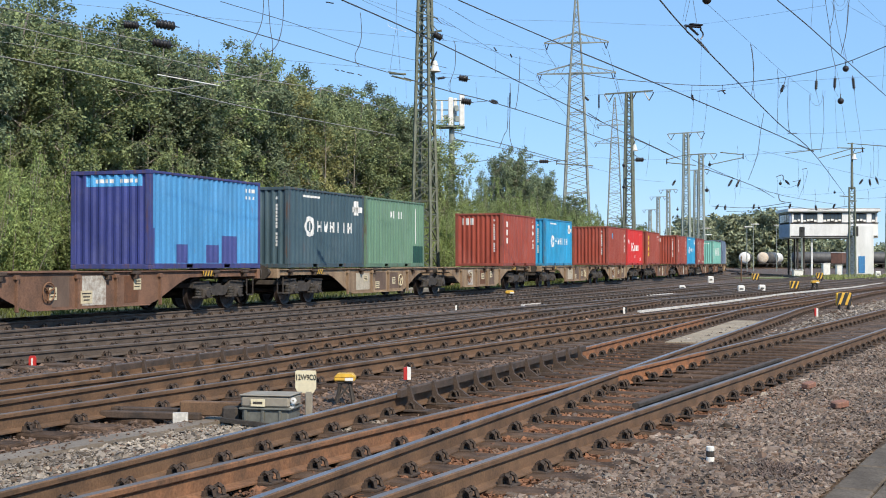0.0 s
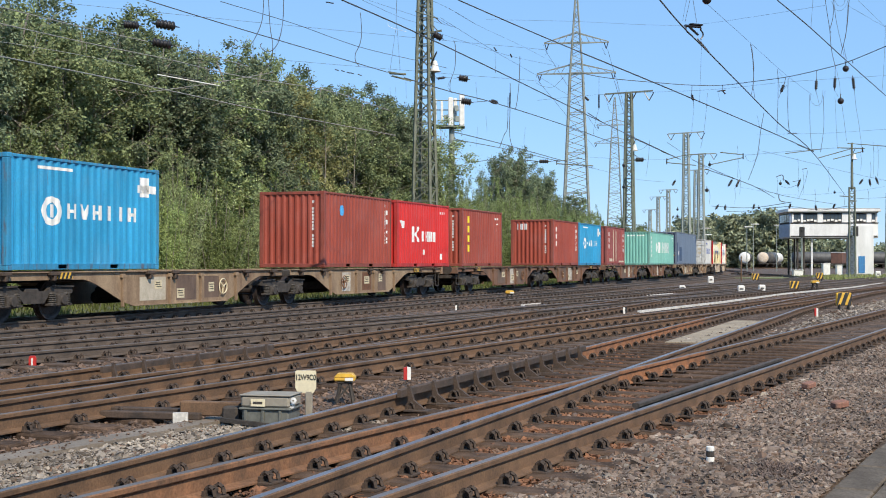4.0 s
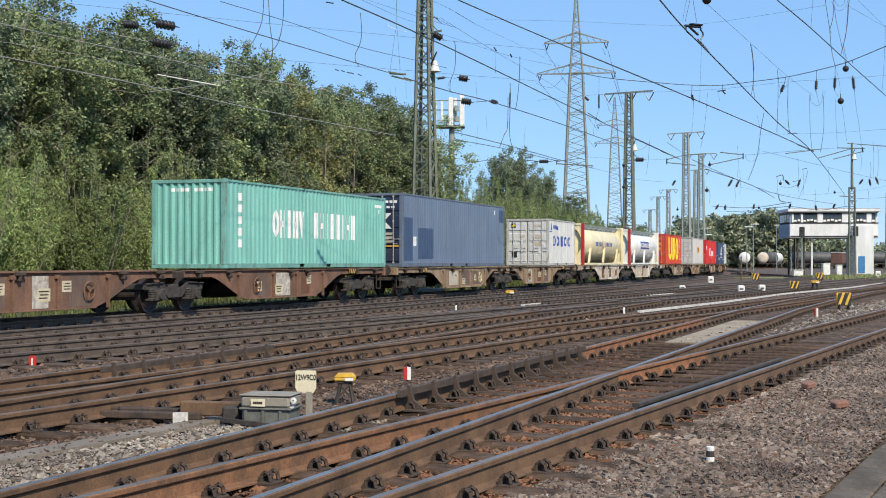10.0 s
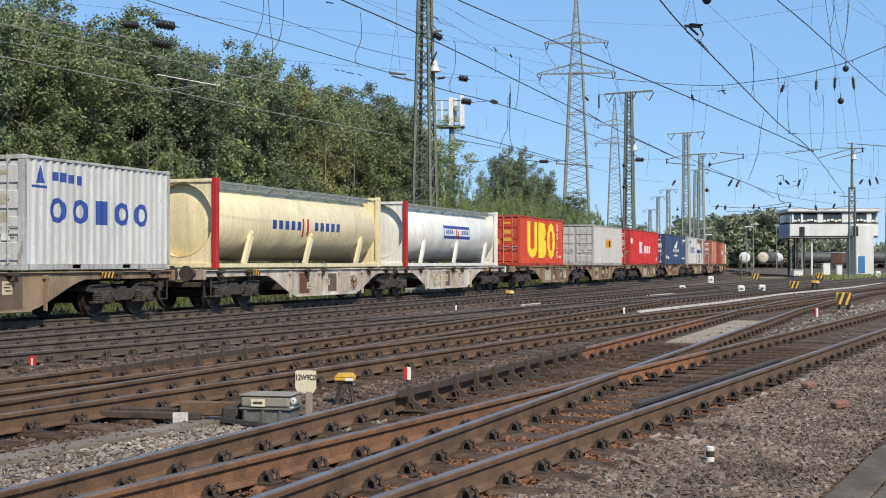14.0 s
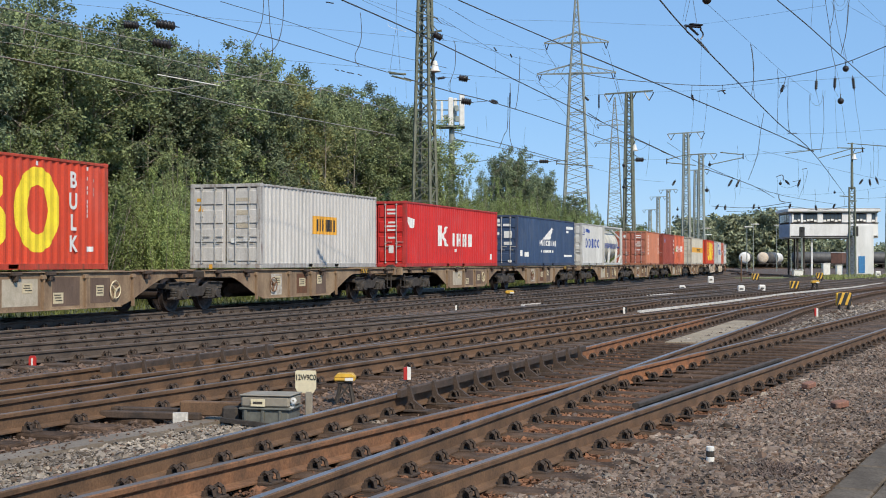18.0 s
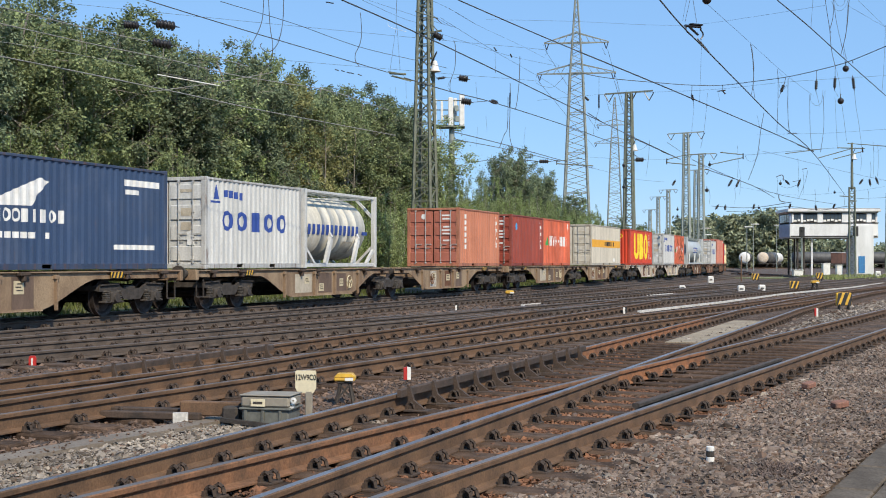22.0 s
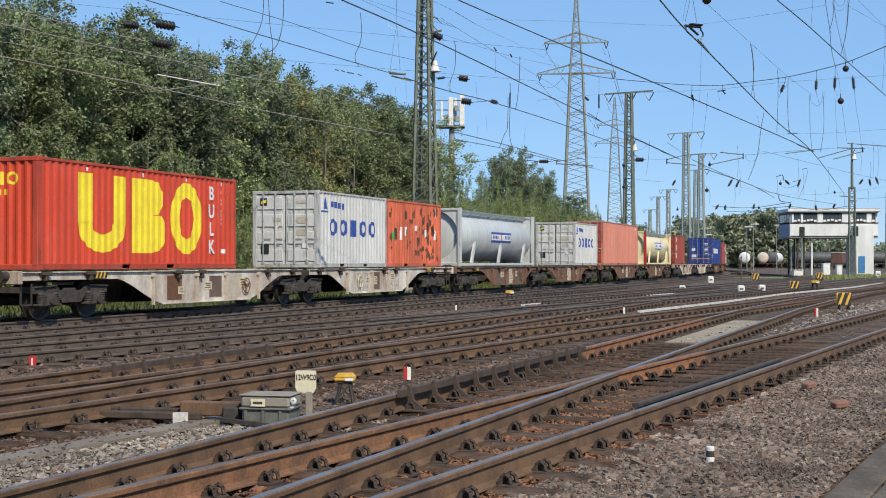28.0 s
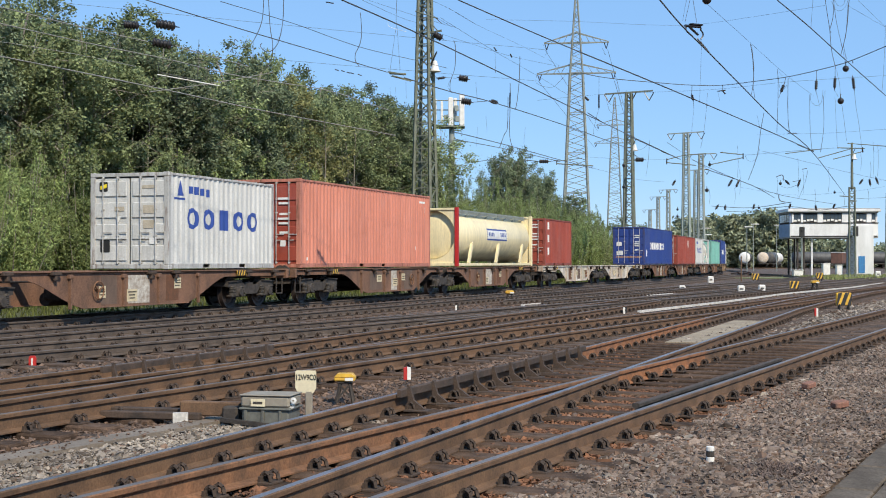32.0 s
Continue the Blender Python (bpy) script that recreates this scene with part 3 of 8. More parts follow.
NUMBERS = [("n", 5.42, 1.62, 0.075, 1.5), ("b", 5.62, 2.05, 0.1, 0.17), ("b", 5.62, 1.7, 0.1, 0.17), ("n", 5.62, 1.15, 0.06, 0.5)]
END_NUMBERS = [("n", 0.78, 1.5, 0.1, 1.6)]


def door_marks(w=1.0):
    out = []
    for i, z in enumerate((2.25, 2.1, 1.75, 1.6, 1.45, 1.15)):
        out.append(("b", 0.62, z, 0.42 - 0.06 * (i % 3), 0.07))
    return out


RING = [("o", 1.6, 1.36, 0.78, 0.68), ("b", 1.6, 1.36, 0.16, 0.3)]
EMBLEM_ROW = RING + word(2.1, 5.1, 1.2, 1.56, "hyhiih")
CROSS = [("b", 5.4, 2.1, 0.42, 0.5), ("b", 5.5, 2.05, 0.85, 0.2)]
RING_ROW = [("o", 0.95 + 0.33 + i * 0.86, 1.38, 0.62, 0.58) if i != 2 else ("b", 0.95 + 0.33 + i * 0.86, 1.38, 0.44, 0.58) for i in range(5)]
SHIP_MARKS = [("p", [(0.45, 1.98), (0.8, 1.98), (0.72, 2.1), (0.66, 2.4), (0.55, 2.1)]), ("b", 0.63, 1.9, 0.55, 0.06),
        ("b", 1.18, 2.16, 0.2, 0.2), ("b", 1.48, 2.15, 0.2, 0.22), ("b", 1.8, 2.13, 0.2, 0.2), ("b", 2.12, 2.11, 0.2, 0.22)]
DOOR_SIGNS = [("black", [("b", -0.8, 2.22, 0.26, 0.26), ("b", -0.75, 0.62, 0.3, 0.34)]), ("yellow", [("p", [(-0.9, 2.14), (-0.7, 2.2), (-0.7, 2.3), (-0.9, 2.24)])]), ("white", [("b", 0.75, 0.75, 0.24, 0.16), ("b", 0.8, 0.32, 0.12, 0.08), ("p", [(-0.42, 1.42), (-0.24, 1.42), (-0.33, 1.25)])]),
        ("pale", [("b", 0.6, 1.6, 0.34, 0.22), ("b", 0.6, 1.2, 0.34, 0.22), ("b", 0.62, 2.2, 0.42, 0.09), ("b", -0.3, 1.62, 0.3, 0.12)])]


def grey_box(o, tint="grey"):
    container("container", "light grey steel container with blue markings and barred doors", o, 20, tint, "door",
              side=[("blue", RING_ROW + SHIP_MARKS)], front=DOOR_SIGNS)


def oxide_box(o, worn=False):
    container("container", "faded oxide red steel container with white upright lettering blocks" if not worn else "worn oxide red container with pale streaks down its side",
              o, 20, "oxide_worn" if worn else "oxide",
              side=[("white", column(0.82, 1.05, 2.26, 3, 0.26) + NUMBERS)] + ([("pale", [("b", 2.3, 1.3, 0.1, 2.1), ("b", 3.1, 1.3, 0.16, 2.0), ("b", 1.4, 0.35, 0.9, 0.2), ("b", 4.9, 0.25, 1.6, 0.1)])] if worn else []),
              front=[("white", word(-0.95, -0.25, 2.02, 2.35, "ibb") + END_NUMBERS)])


def emblem_box(o, colour, label):
    container("container", label, o, 20, colour, side=[("white", EMBLEM_ROW + CROSS + [("b", 1.7, 2.34, 1.3, 0.07)])],
              front=[("white", [("o", -0.05, 1.75, 0.5, 0.75)] + END_NUMBERS)])


# -- cargo in order from the leading wagon --
container("container", "bright blue steel container with dark blue patches and dark blue end", -116.15, 20, "light_blue", end_colour="dark_blue", frame_colour="dark_blue",
          side=[("dark_patch", [("b", 1.6, 0.42, 0.6, 0.5), ("b", 3.25, 0.42, 0.75, 0.5), ("b", 4.2, 0.55, 0.95, 0.78), ("b", 0.14, 0.6, 0.22, 0.95)]),
                ("white", word(5.1, 5.75, 2.25, 2.36, "bbb") + word(5.1, 5.75, 2.05, 2.14, "bbi"))],
          front=[("sky", [("b", 0.1, 2.32, 1.7, 0.3)]), ("white", word(-0.5, 0.85, 2.26, 2.36, "bbbb bbbb"))])
emblem_box(-108.2, "teal_dark", "dark teal steel container with white round emblem on its side")
container("container", "mid green steel container with a dark repair patch", -101.95, 20, "green", side=[("white", word(2.35, 3.96, 1.86, 2.14, "obihbi") + [("b", 5.1, 1.6, 0.05, 1.4)]), ("green_patch", [("b", 5.35, 0.5, 1.1, 0.66)])])
oxide_box(-84.9)
emblem_box(-76.75, "blue", "sky blue steel container with white round emblem on its side")
container("container", "oxide red steel container with a small blue oval mark", -60.5, 20, "oxide", side=[("sky", [("d", 1.5, 1.98, 0.45, 0.36)]), ("white", NUMBERS)], front=[("white", END_NUMBERS)])
container("container", "bright red steel container with bold white markings", -53.85, 20, "bright_red",
          side=[("white", [("p", [(0.35, 1.82), (0.9, 1.78), (0.85, 1.52), (0.5, 1.52)]), ("b", 1.78, 1.3, 0.28, 0.62), ("p", [(1.95, 1.3), (2.3, 1.62), (2.5, 1.6), (2.2, 1.3), (2.55, 1.0), (2.3, 1.0)])] + word(2.65, 4.5, 1.03, 1.44, "ihhb") + word(4.85, 5.6, 2.2, 2.3, "bbb") + [("b", 5.05, 0.42, 0.32, 0.24), ("b", 3.0, 0.6, 0.25, 0.2)])])
container("container", "oxide red steel container with yellow upright letter blocks", -46.05, 20, "oxide", side=[("yellow", column(0.95, 0.6, 2.32, 4, 0.32)), ("white", word(4.95, 5.5, 2.2, 2.3, "bbb") + [("b", 5.3, 2.0, 0.4, 0.06), ("b", 5.2, 1.7, 0.08, 0.2)])], front=[("white", END_NUMBERS)])
oxide_box(-30.15)
emblem_box(-23.8, "blue", "sky blue steel container with white round emblem and faded patch")
oxide_box(-15.9, True)
container("container", "long sea green steel container with large white side lettering blocks", 0.4, 40, "sea_green",
          side=[("white", word(3.0, 5.3, 0.95, 1.83, "ohihy") + word(5.95, 9.4, 0.97, 1.83, "bhibbihb") + column(0.9, 0.57, 2.28, 5, 0.26) + [("b", 11.5, 2.25, 0.6, 0.1), ("b", 11.55, 2.05, 0.1, 0.15)])],
          front=[("white", word(-0.6, 0.8, 2.24, 2.34, "bbbb bbbb"))])
container("container", "long high navy grey container with darker repainted panels", 14.35, 45, "navy_grey", "door", True, "navy_dark", depth=0.012,
          side=[("navy_patch", [("b", 0.65, 1.1, 1.0, 1.7), ("b", 2.65, 0.95, 1.8, 1.25), ("b", 13.2, 2.4, 0.75, 0.6)]), ("white", [("b", 1.36, 1.02, 0.34, 0.38), ("b", 12.1, 2.55, 0.2, 0.2)])],
          front=[("white", word(0.1, 1.0, 2.5, 2.6, "bbbbb") + word(0.3, 0.9, 2.3, 2.38, "bbb") + [("p", [(-0.15, 2.1), (0.15, 2.1), (0.75, 1.5), (0.45, 1.5)]), ("p", [(0.75, 2.1), (0.5, 2.1), (-0.1, 1.5), (0.1, 1.5)])]), ("pale", [("b", 0.6, 1.3, 0.4, 0.09), ("b", 0.6, 1.15, 0.4, 0.09), ("b", 0.6, 1.0, 0.4, 0.09)]), ("amber", [("b", 0.5, 0.82, 1.1, 0.05)])])
grey_box(36.55)


def tank(o, size, colour, label, post="post_red", band=None, framed=False, trim=None):
    """A tank container: barrel in a frame, with walkway, saddles and ladder."""
    L, W, H = LENGTHS[size], 2.438, 2.591
    hl = L / 2
    c = thing("tank_container", label, "tank container", group="containers on the train")
    body = P[colour]
    pm = P[post]
    tm = P[trim or colour]
    R = 1.08 if framed else 1.16
    zc = 1.36 if framed else 1.40
    sh = Shape()
    inset = 0.35 if framed else 0.16
    turn = Matrix.Rotation(radians(90), 3, "Y")
    prof = [(0.002, -hl + inset), (R * 0.5, -hl + inset + 0.05), (R * 0.82, -hl + inset + 0.16), (R * 0.96, -hl + inset + 0.32), (R, -hl + inset + 0.5)]
    if not framed:
        prof = [(0.002, -hl + 0.2), (R * 0.5, -hl + 0.22), (R * 0.84, -hl + 0.28), (R * 0.965, -hl + 0.36), (R, -hl + 0.48)]
    if framed:
        for k in range(1, 6):
            x = -hl + inset + 0.5 + (L - 2 * inset - 1.0) * k / 6
            prof += [(R, x - 0.03), (R + 0.012, x - 0.025), (R + 0.012, x + 0.025), (R, x + 0.03)]
    prof += [(r, -z) for r, z in prof[4::-1]]
    sh.lathe(prof, 40, Matrix.Rotation(radians(90), 3, "Y"))
    sh.v = [(x, y, z + zc) for x, y, z in sh.v]
    painted("barrel", sh.mesh("barrel", M["white"], smooth=True), c, body)
    for sgn in (-1, 1):
        # end frame: posts, sill, header and, on the closed type, a plate with a round opening
        for s2 in (-1, 1):
            sh = Shape()
            sh.box((0, 0, H / 2), (0.17, 0.16, H - 0.2), 0.012)
            painted("corner_post", sh.mesh("corner_post", M["white"]), c, pm if sgn < 0 else tm, pose(sgn * (hl - 0.085), s2 * (W / 2 - 0.08), 0))
            for z in (0.06, H - 0.06):
                sh = Shape()
                sh.box((0, 0, 0), (0.18, 0.165, 0.12), 0.014)
                painted("corner_casting", sh.mesh("corner_casting", M["white"]), c, pm if sgn < 0 else tm, pose(sgn * (hl - 0.089), s2 * (W / 2 - 0.082), z))
        sh = Shape()
        sh.box((0, 0, 0.1), (0.12, W - 0.3, 0.14), 0.01)
        sh.box((0, 0, H - 0.07), (0.12, W - 0.3, 0.1), 0.01)
        for s2 in (-1, 1) if framed else ():
            sh.bar((0, s2 * (W / 2 - 0.15), 0.75), (0, s2 * 0.45, 0.15), 0.09)
            sh.bar((0, s2 * (W / 2 - 0.15), H - 0.75), (0, s2 * 0.45, H - 0.12), 0.09)
        if not framed:
            # plate with a round opening that closes the end frame round the barrel
            k = 40
            inner, outer = [], []
            for q in range(k):
                an = 2 * math.pi * q / k
                cy, cz = math.cos(an), math.sin(an)
                inner.append((cy * 1.06, zc + cz * 1.06))
                f = min((W / 2 - 0.15) / max(1e-6, abs(cy)), ((H - 0.1 - zc) if cz > 0 else (zc - 0.12)) / max(1e-6, abs(cz)))
                outer.append((cy * max(f, 1.07), zc + cz * max(f, 1.07)))
            for x in (-0.012, 0.012):
                sh.add([(x, a, b2) for a, b2 in inner] + [(x, a, b2) for a, b2 in outer], [(q, (q + 1) % k, k + (q + 1) % k, k + q) for q in range(k)])
            sh.add([(x, a, b2) for x in (-0.03, sgn * -0.3) for a, b2 in inner], [(q, (q + 1) % k, k + (q + 1) % k, k + q) for q in range(k)])
        painted("end_frame", sh.mesh("end_frame", M["white"]), c, tm, pose(sgn * (hl - 0.085), 0, 0))
    for s2 in (-1, 1):
        sh = Shape()
        sh.box((0, 0, 0.09), (L - 0.35, 0.09, 0.12), 0.01)
        if framed:
            sh.box((0, 0, H - 0.06), (L - 0.35, 0.08, 0.09), 0.01)
            for sx in (-1, 1):
                sh.bar((sx * (hl - 0.2), 0, 0.62), (sx * (hl - 0.85), 0, 0.12), 0.1)
        painted("side_rail", sh.mesh("side_rail", M["white"]), c, tm, pose(0, s2 * (W / 2 - 0.08), 0))
    # saddles: slanting struts from the rail up to the barrel
    for x in ((-0.34, 0.0, 0.34) if not framed else (-0.18, 0.2)):
        for s2 in (-1, 1):
            sh = Shape()
            xx = x * L
            a, b = Vector((xx - 0.18, s2 * (W / 2 - 0.1), 0.12)), Vector((xx + 0.3, s2 * (W / 2 - 0.10), 1.0))
            sh.bar(a, b, 0.1, 0.2)
            sh.bar(b, b + Vector((0.02, -s2 * 0.12, 0.2)), 0.08, 0.16)
            painted("saddle", sh.mesh("saddle", M["white"]), c, tm)
    sh = Shape()
    for y in (-0.25, 0.05, 0.35):
        sh.box((0, y - 0.55, H - 0.06), (L - 0.7, 0.1, 0.035))
    for k in range(int(L / 0.9)):
        sh.box((-hl + 0.7 + k * 0.9, -0.5, H - 0.09), (0.06, 0.85, 0.05))
    sh.rod((-hl + 0.3, -1.0, H - 0.12), (hl - 0.4, -1.0, H - 0.12), 0.02, n=6)
    painted("walkway", sh.mesh("walkway", M["white"]), c, M["galv"])
    sh = Shape()
    for y in (-0.16, 0.16):
        sh.rod((0, y, 0.2), (0, y, H - 0.1), 0.018, n=6)
    for k in range(7):
        sh.rod((0, -0.16, 0.4 + k * 0.3), (0, 0.16, 0.4 + k * 0.3), 0.012, n=6)
    if framed:
        painted("ladder", sh.mesh("ladder", M["white"]), c, P["silver"], pose(-hl + 0.1, -0.75, 0))
    else:
        sh = Shape()
        for k in range(int(L / 1.5)):
            x = -hl + 0.9 + k * 1.5
            sh.bar((x, -0.98, H - 0.1), (x - 0.12, -0.78, zc + 0.86), 0.05)
        sh.box((0, -0.86, H - 0.16), (L - 0.8, 0.03, 0.14), 0.004)
        painted("walkway_bracket", sh.mesh("walkway_bracket", M["white"]), c, M["galv"])
    for col, items, lift in (band or ()):
        # plates that follow the barrel's flank
        for it in items:
            sh = Shape()
            _, x, z, w, h = it
            seg = 5
            vs, fs = [], []
            for k in range(seg + 1):
                zz = z - h / 2 + h * k / seg
                dz = zz - zc
                y = -math.sqrt(max(0.01, (R + lift) ** 2 - dz * dz))
                vs += [(x - w / 2, y, zz), (x + w / 2, y, zz)]
            for k in range(seg):
                fs.append((2 * k, 2 * k + 1, 2 * k + 3, 2 * k + 2))
            sh.add(vs, fs)
            part("marking", sh.mesh("marking", DECAL[col]), c, pose(-hl, 0, 0))
    MOVERS.append((c, o, o + L, o + L / 2, DECK))
    return c


def name_plate(x0, x1, z0, z1, gap=0.8):
    w = (x1 - x0)
    out = []
    for k in range(12):
        x = x0 + w * (k + 0.5) / 12
        if abs(x - (x0 + x1) / 2) < gap / 2:
            continue
        out.append(("b", x, (z0 + z1) / 2, w / 12 * 0.6, z1 - z0))
    return out


tank(45.05, 40, "cream", "long cream tank container with red end posts and walkway", band=[("blue", name_plate(3.5, 8.7, 1.22, 1.5), 0.004), ("red", [("b", 5.75, 1.3, 0.12, 0.6), ("b", 6.1, 1.32, 0.14, 0.55)], 0.005)])
tank(59.9, 40, "ivory", "long ivory white tank container with blue and white name panel", band=[("blue", [("b", 6.35, 1.48, 3.5, 0.56)], 0.003), ("white", [("b", 6.35, 1.48, 3.4, 0.30)], 0.005), ("blue", name_plate(4.8, 7.9, 1.4, 1.58), 0.008), ("red", [("b", 6.2, 1.48, 0.1, 0.6), ("b", 6.45, 1.4, 0.12, 0.3)], 0.01)])


def arc(x, z, rx, rz, tx, tz, a0, a1, n=10):
    """A thick bow as short quads: outer half-axes rx, rz and thickness tx, tz between two angles in degrees."""
    out = []
    for k in range(n):
        t0, t1 = radians(a0 + (a1 - a0) * k / n), radians(a0 + (a1 - a0) * (k + 1) / n)
        out.append(("p", [(x + rx * math.cos(t0), z + rz * math.sin(t0)), (x + rx * math.cos(t1), z + rz * math.sin(t1)),
                          (x + (rx - tx) * math.cos(t1), z + (rz - tz) * math.sin(t1)), (x + (rx - tx) * math.cos(t0), z + (rz - tz) * math.sin(t0))]))
    return out


def lettered(text, x, z, size, m, turn=0.0):
    """A word in the built-in type, as a flat mesh standing in the plane of a side panel."""
    cu = bpy.data.curves.new("letters", "FONT")
    cu.body, cu.size, cu.align_x, cu.align_y, cu.extrude, cu.offset = text, size, "CENTER", "CENTER", 0.002, size * 0.03
    tmp = new("letters_tmp", cu)
    bpy.context.view_layer.update()
    me = bpy.data.meshes.new_from_object(tmp.evaluated_get(bpy.context.evaluated_depsgraph_get()))
    bpy.data.objects.remove(tmp)
    me.materials.clear()
    me.materials.append(m)
    return me, pose(x, 0, z, 90, 0, 0)


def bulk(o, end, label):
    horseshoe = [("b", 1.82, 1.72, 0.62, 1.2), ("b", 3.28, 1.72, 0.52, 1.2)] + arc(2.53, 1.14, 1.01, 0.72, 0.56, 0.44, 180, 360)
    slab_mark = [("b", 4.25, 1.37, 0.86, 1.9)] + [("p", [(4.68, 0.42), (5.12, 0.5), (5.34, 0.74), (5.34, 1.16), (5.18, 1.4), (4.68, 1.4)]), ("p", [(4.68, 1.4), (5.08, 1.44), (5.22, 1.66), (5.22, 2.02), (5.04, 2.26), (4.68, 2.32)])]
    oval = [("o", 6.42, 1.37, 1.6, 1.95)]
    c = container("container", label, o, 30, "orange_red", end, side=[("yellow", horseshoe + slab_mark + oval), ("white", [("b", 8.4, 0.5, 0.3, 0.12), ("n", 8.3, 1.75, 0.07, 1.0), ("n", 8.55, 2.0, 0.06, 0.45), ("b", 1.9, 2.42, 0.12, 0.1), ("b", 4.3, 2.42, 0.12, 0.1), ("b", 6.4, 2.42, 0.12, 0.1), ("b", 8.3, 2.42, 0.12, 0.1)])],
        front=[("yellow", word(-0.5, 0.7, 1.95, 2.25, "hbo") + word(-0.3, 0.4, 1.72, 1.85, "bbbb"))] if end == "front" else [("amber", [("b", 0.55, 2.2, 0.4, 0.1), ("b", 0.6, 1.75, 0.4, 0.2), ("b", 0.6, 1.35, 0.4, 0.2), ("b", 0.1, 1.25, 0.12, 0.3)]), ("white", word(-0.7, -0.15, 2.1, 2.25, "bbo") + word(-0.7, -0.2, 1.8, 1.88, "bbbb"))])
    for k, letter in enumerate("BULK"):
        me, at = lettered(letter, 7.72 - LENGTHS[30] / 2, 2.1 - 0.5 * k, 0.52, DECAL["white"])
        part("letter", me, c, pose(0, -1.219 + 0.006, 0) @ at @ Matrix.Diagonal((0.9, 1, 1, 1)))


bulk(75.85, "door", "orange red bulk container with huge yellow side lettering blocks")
container("container", "pale silver grey bulk container with amber name panel", 92.9, 30, "silver", "door",
          side=[("amber", [("b", 4.65, 1.42, 2.0, 0.6)]), ("black", word(3.95, 5.5, 1.22, 1.62, "bbhibib"))], front=[("white", [("b", 0.3, 0.85, 0.2, 0.14), ("b", 0.75, 0.88, 0.24, 0.12)]), ("amber", [("p", [(-0.95, 1.75), (-0.75, 1.75), (-0.85, 1.95)]), ("b", -0.9, 2.1, 0.16, 0.1), ("b", -0.5, 0.05, 0.12, 0.14)]), ("pale", [("b", 0.6, 2.1, 0.5, 0.1), ("b", 0.6, 1.7, 0.4, 0.14), ("b", 0.6, 1.3, 0.4, 0.14)])])
container("container", "long bright red steel container with bold white markings", 105.0, 40, "bright_red", "door",
          side=[("white", [("p", [(0.2, 1.98), (1.0, 1.9), (0.95, 1.55), (0.45, 1.55)]), ("b", 4.05, 1.3, 0.4, 0.86), ("p", [(4.3, 1.3), (4.75, 1.72), (5.05, 1.7), (4.6, 1.3), (5.1, 0.87), (4.7, 0.87)])] + word(5.4, 8.4, 0.88, 1.44, "ihhb") + [("b", 11.35, 1.65, 0.06, 1.3), ("b", 11.65, 1.6, 0.07, 1.2), ("b", 11.25, 0.45, 0.3, 0.26), ("b", 6.1, 0.7, 0.2, 0.12)])],
          front=[("white", door_marks() + [("b", 0.6, 0.7, 0.2, 0.3)])])
container("container", "long navy blue steel container with white wing emblem", 120.7, 40, "navy", "door",
          side=[("white", word(4.3, 7.8, 1.08, 1.38, "hyhboobibob") + word(4.5, 7.3, 0.72, 0.86, "b bbbbbb i") + [("p", [(4.9, 1.42), (6.9, 2.1), (7.2, 2.02), (6.8, 1.7), (6.6, 1.45)]), ("b", 0.75, 0.66, 0.4, 0.3), ("b", 1.75, 0.6, 0.9, 0.24), ("b", 11.0, 2.18, 1.6, 0.16), ("b", 10.6, 1.95, 0.6, 0.12), ("b", 10.7, 0.56, 1.8, 0.12)])],
          front=[("white", [("b", 0.1, 2.3, 0.34, 0.18), ("b", 0.1, 2.08, 0.4, 0.12), ("b", 0.65, 2.08, 0.4, 0.12), ("b", 0.1, 1.65, 0.3, 0.14), ("b", 0.7, 1.6, 0.42, 0.34), ("b", 0.7, 1.15, 0.42, 0.16), ("b", -0.7, 1.16, 0.2, 0.12), ("b", 0.8, 0.25, 0.2, 0.12)]), ("amber", [("b", 0.1, 1.15, 0.1, 0.14)])])
grey_box(134.85)
tank(141.2, 20, "tank_white", "short banded off-white tank container in open steel frame", post="grey", trim="grey", framed=True, band=[("blue", name_plate(0.4, 4.7, 1.12, 1.46, 0.01), 0.016), ("pale", [("b", 3.9, 0.72, 0.9, 0.4)], 0.014), ("blue", [("b", 5.2, 1.22, 0.5, 0.12)], 0.016)])
container("container", "orange steel container with white upright letter blocks", 156.7, 20, "orange", "door", side=[("white", column(0.92, 0.75, 2.36, 6, 0.28) + NUMBERS)],
          front=[("white", [("d", -0.45, 2.2, 0.2, 0.24)] + door_marks())], end_colour="orange_end")
container("container", "oxide red steel container with small blue round mark", 164.85, 20, "oxide", "door", side=[("sky", [("d", 0.9, 2.0, 0.4, 0.36)]), ("white", NUMBERS)], front=[("white", door_marks())])
container("container", "orange red steel container with green triangle and white blocks", 170.95, 20, "vermilion", "front", side=[("green", [("p", [(0.5, 1.12), (1.25, 1.12), (0.9, 1.62)])]), ("white", word(1.4, 5.5, 1.1, 1.64, "hyhhbhi") + [("b", 5.4, 2.2, 0.07, 0.4), ("b", 5.6, 2.25, 0.07, 0.3)])])
container("container", "dirty buff grey bulk container with an amber stripe", 182.7, 30, "buff", "door",
          side=[("amber", [("b", 4.56, 1.4, 8.9, 0.48)]), ("black", word(4.0, 7.0, 1.26, 1.54, "bbhibib")), ("white", [("b", 7.0, 0.35, 0.5, 0.22)])], front=[("pale", [("b", 0.6, 2.1, 0.5, 0.1), ("b", 0.6, 1.7, 0.4, 0.14), ("b", 0.6, 1.3, 0.4, 0.14), ("b", -0.3, 1.0, 0.2, 0.2)])])
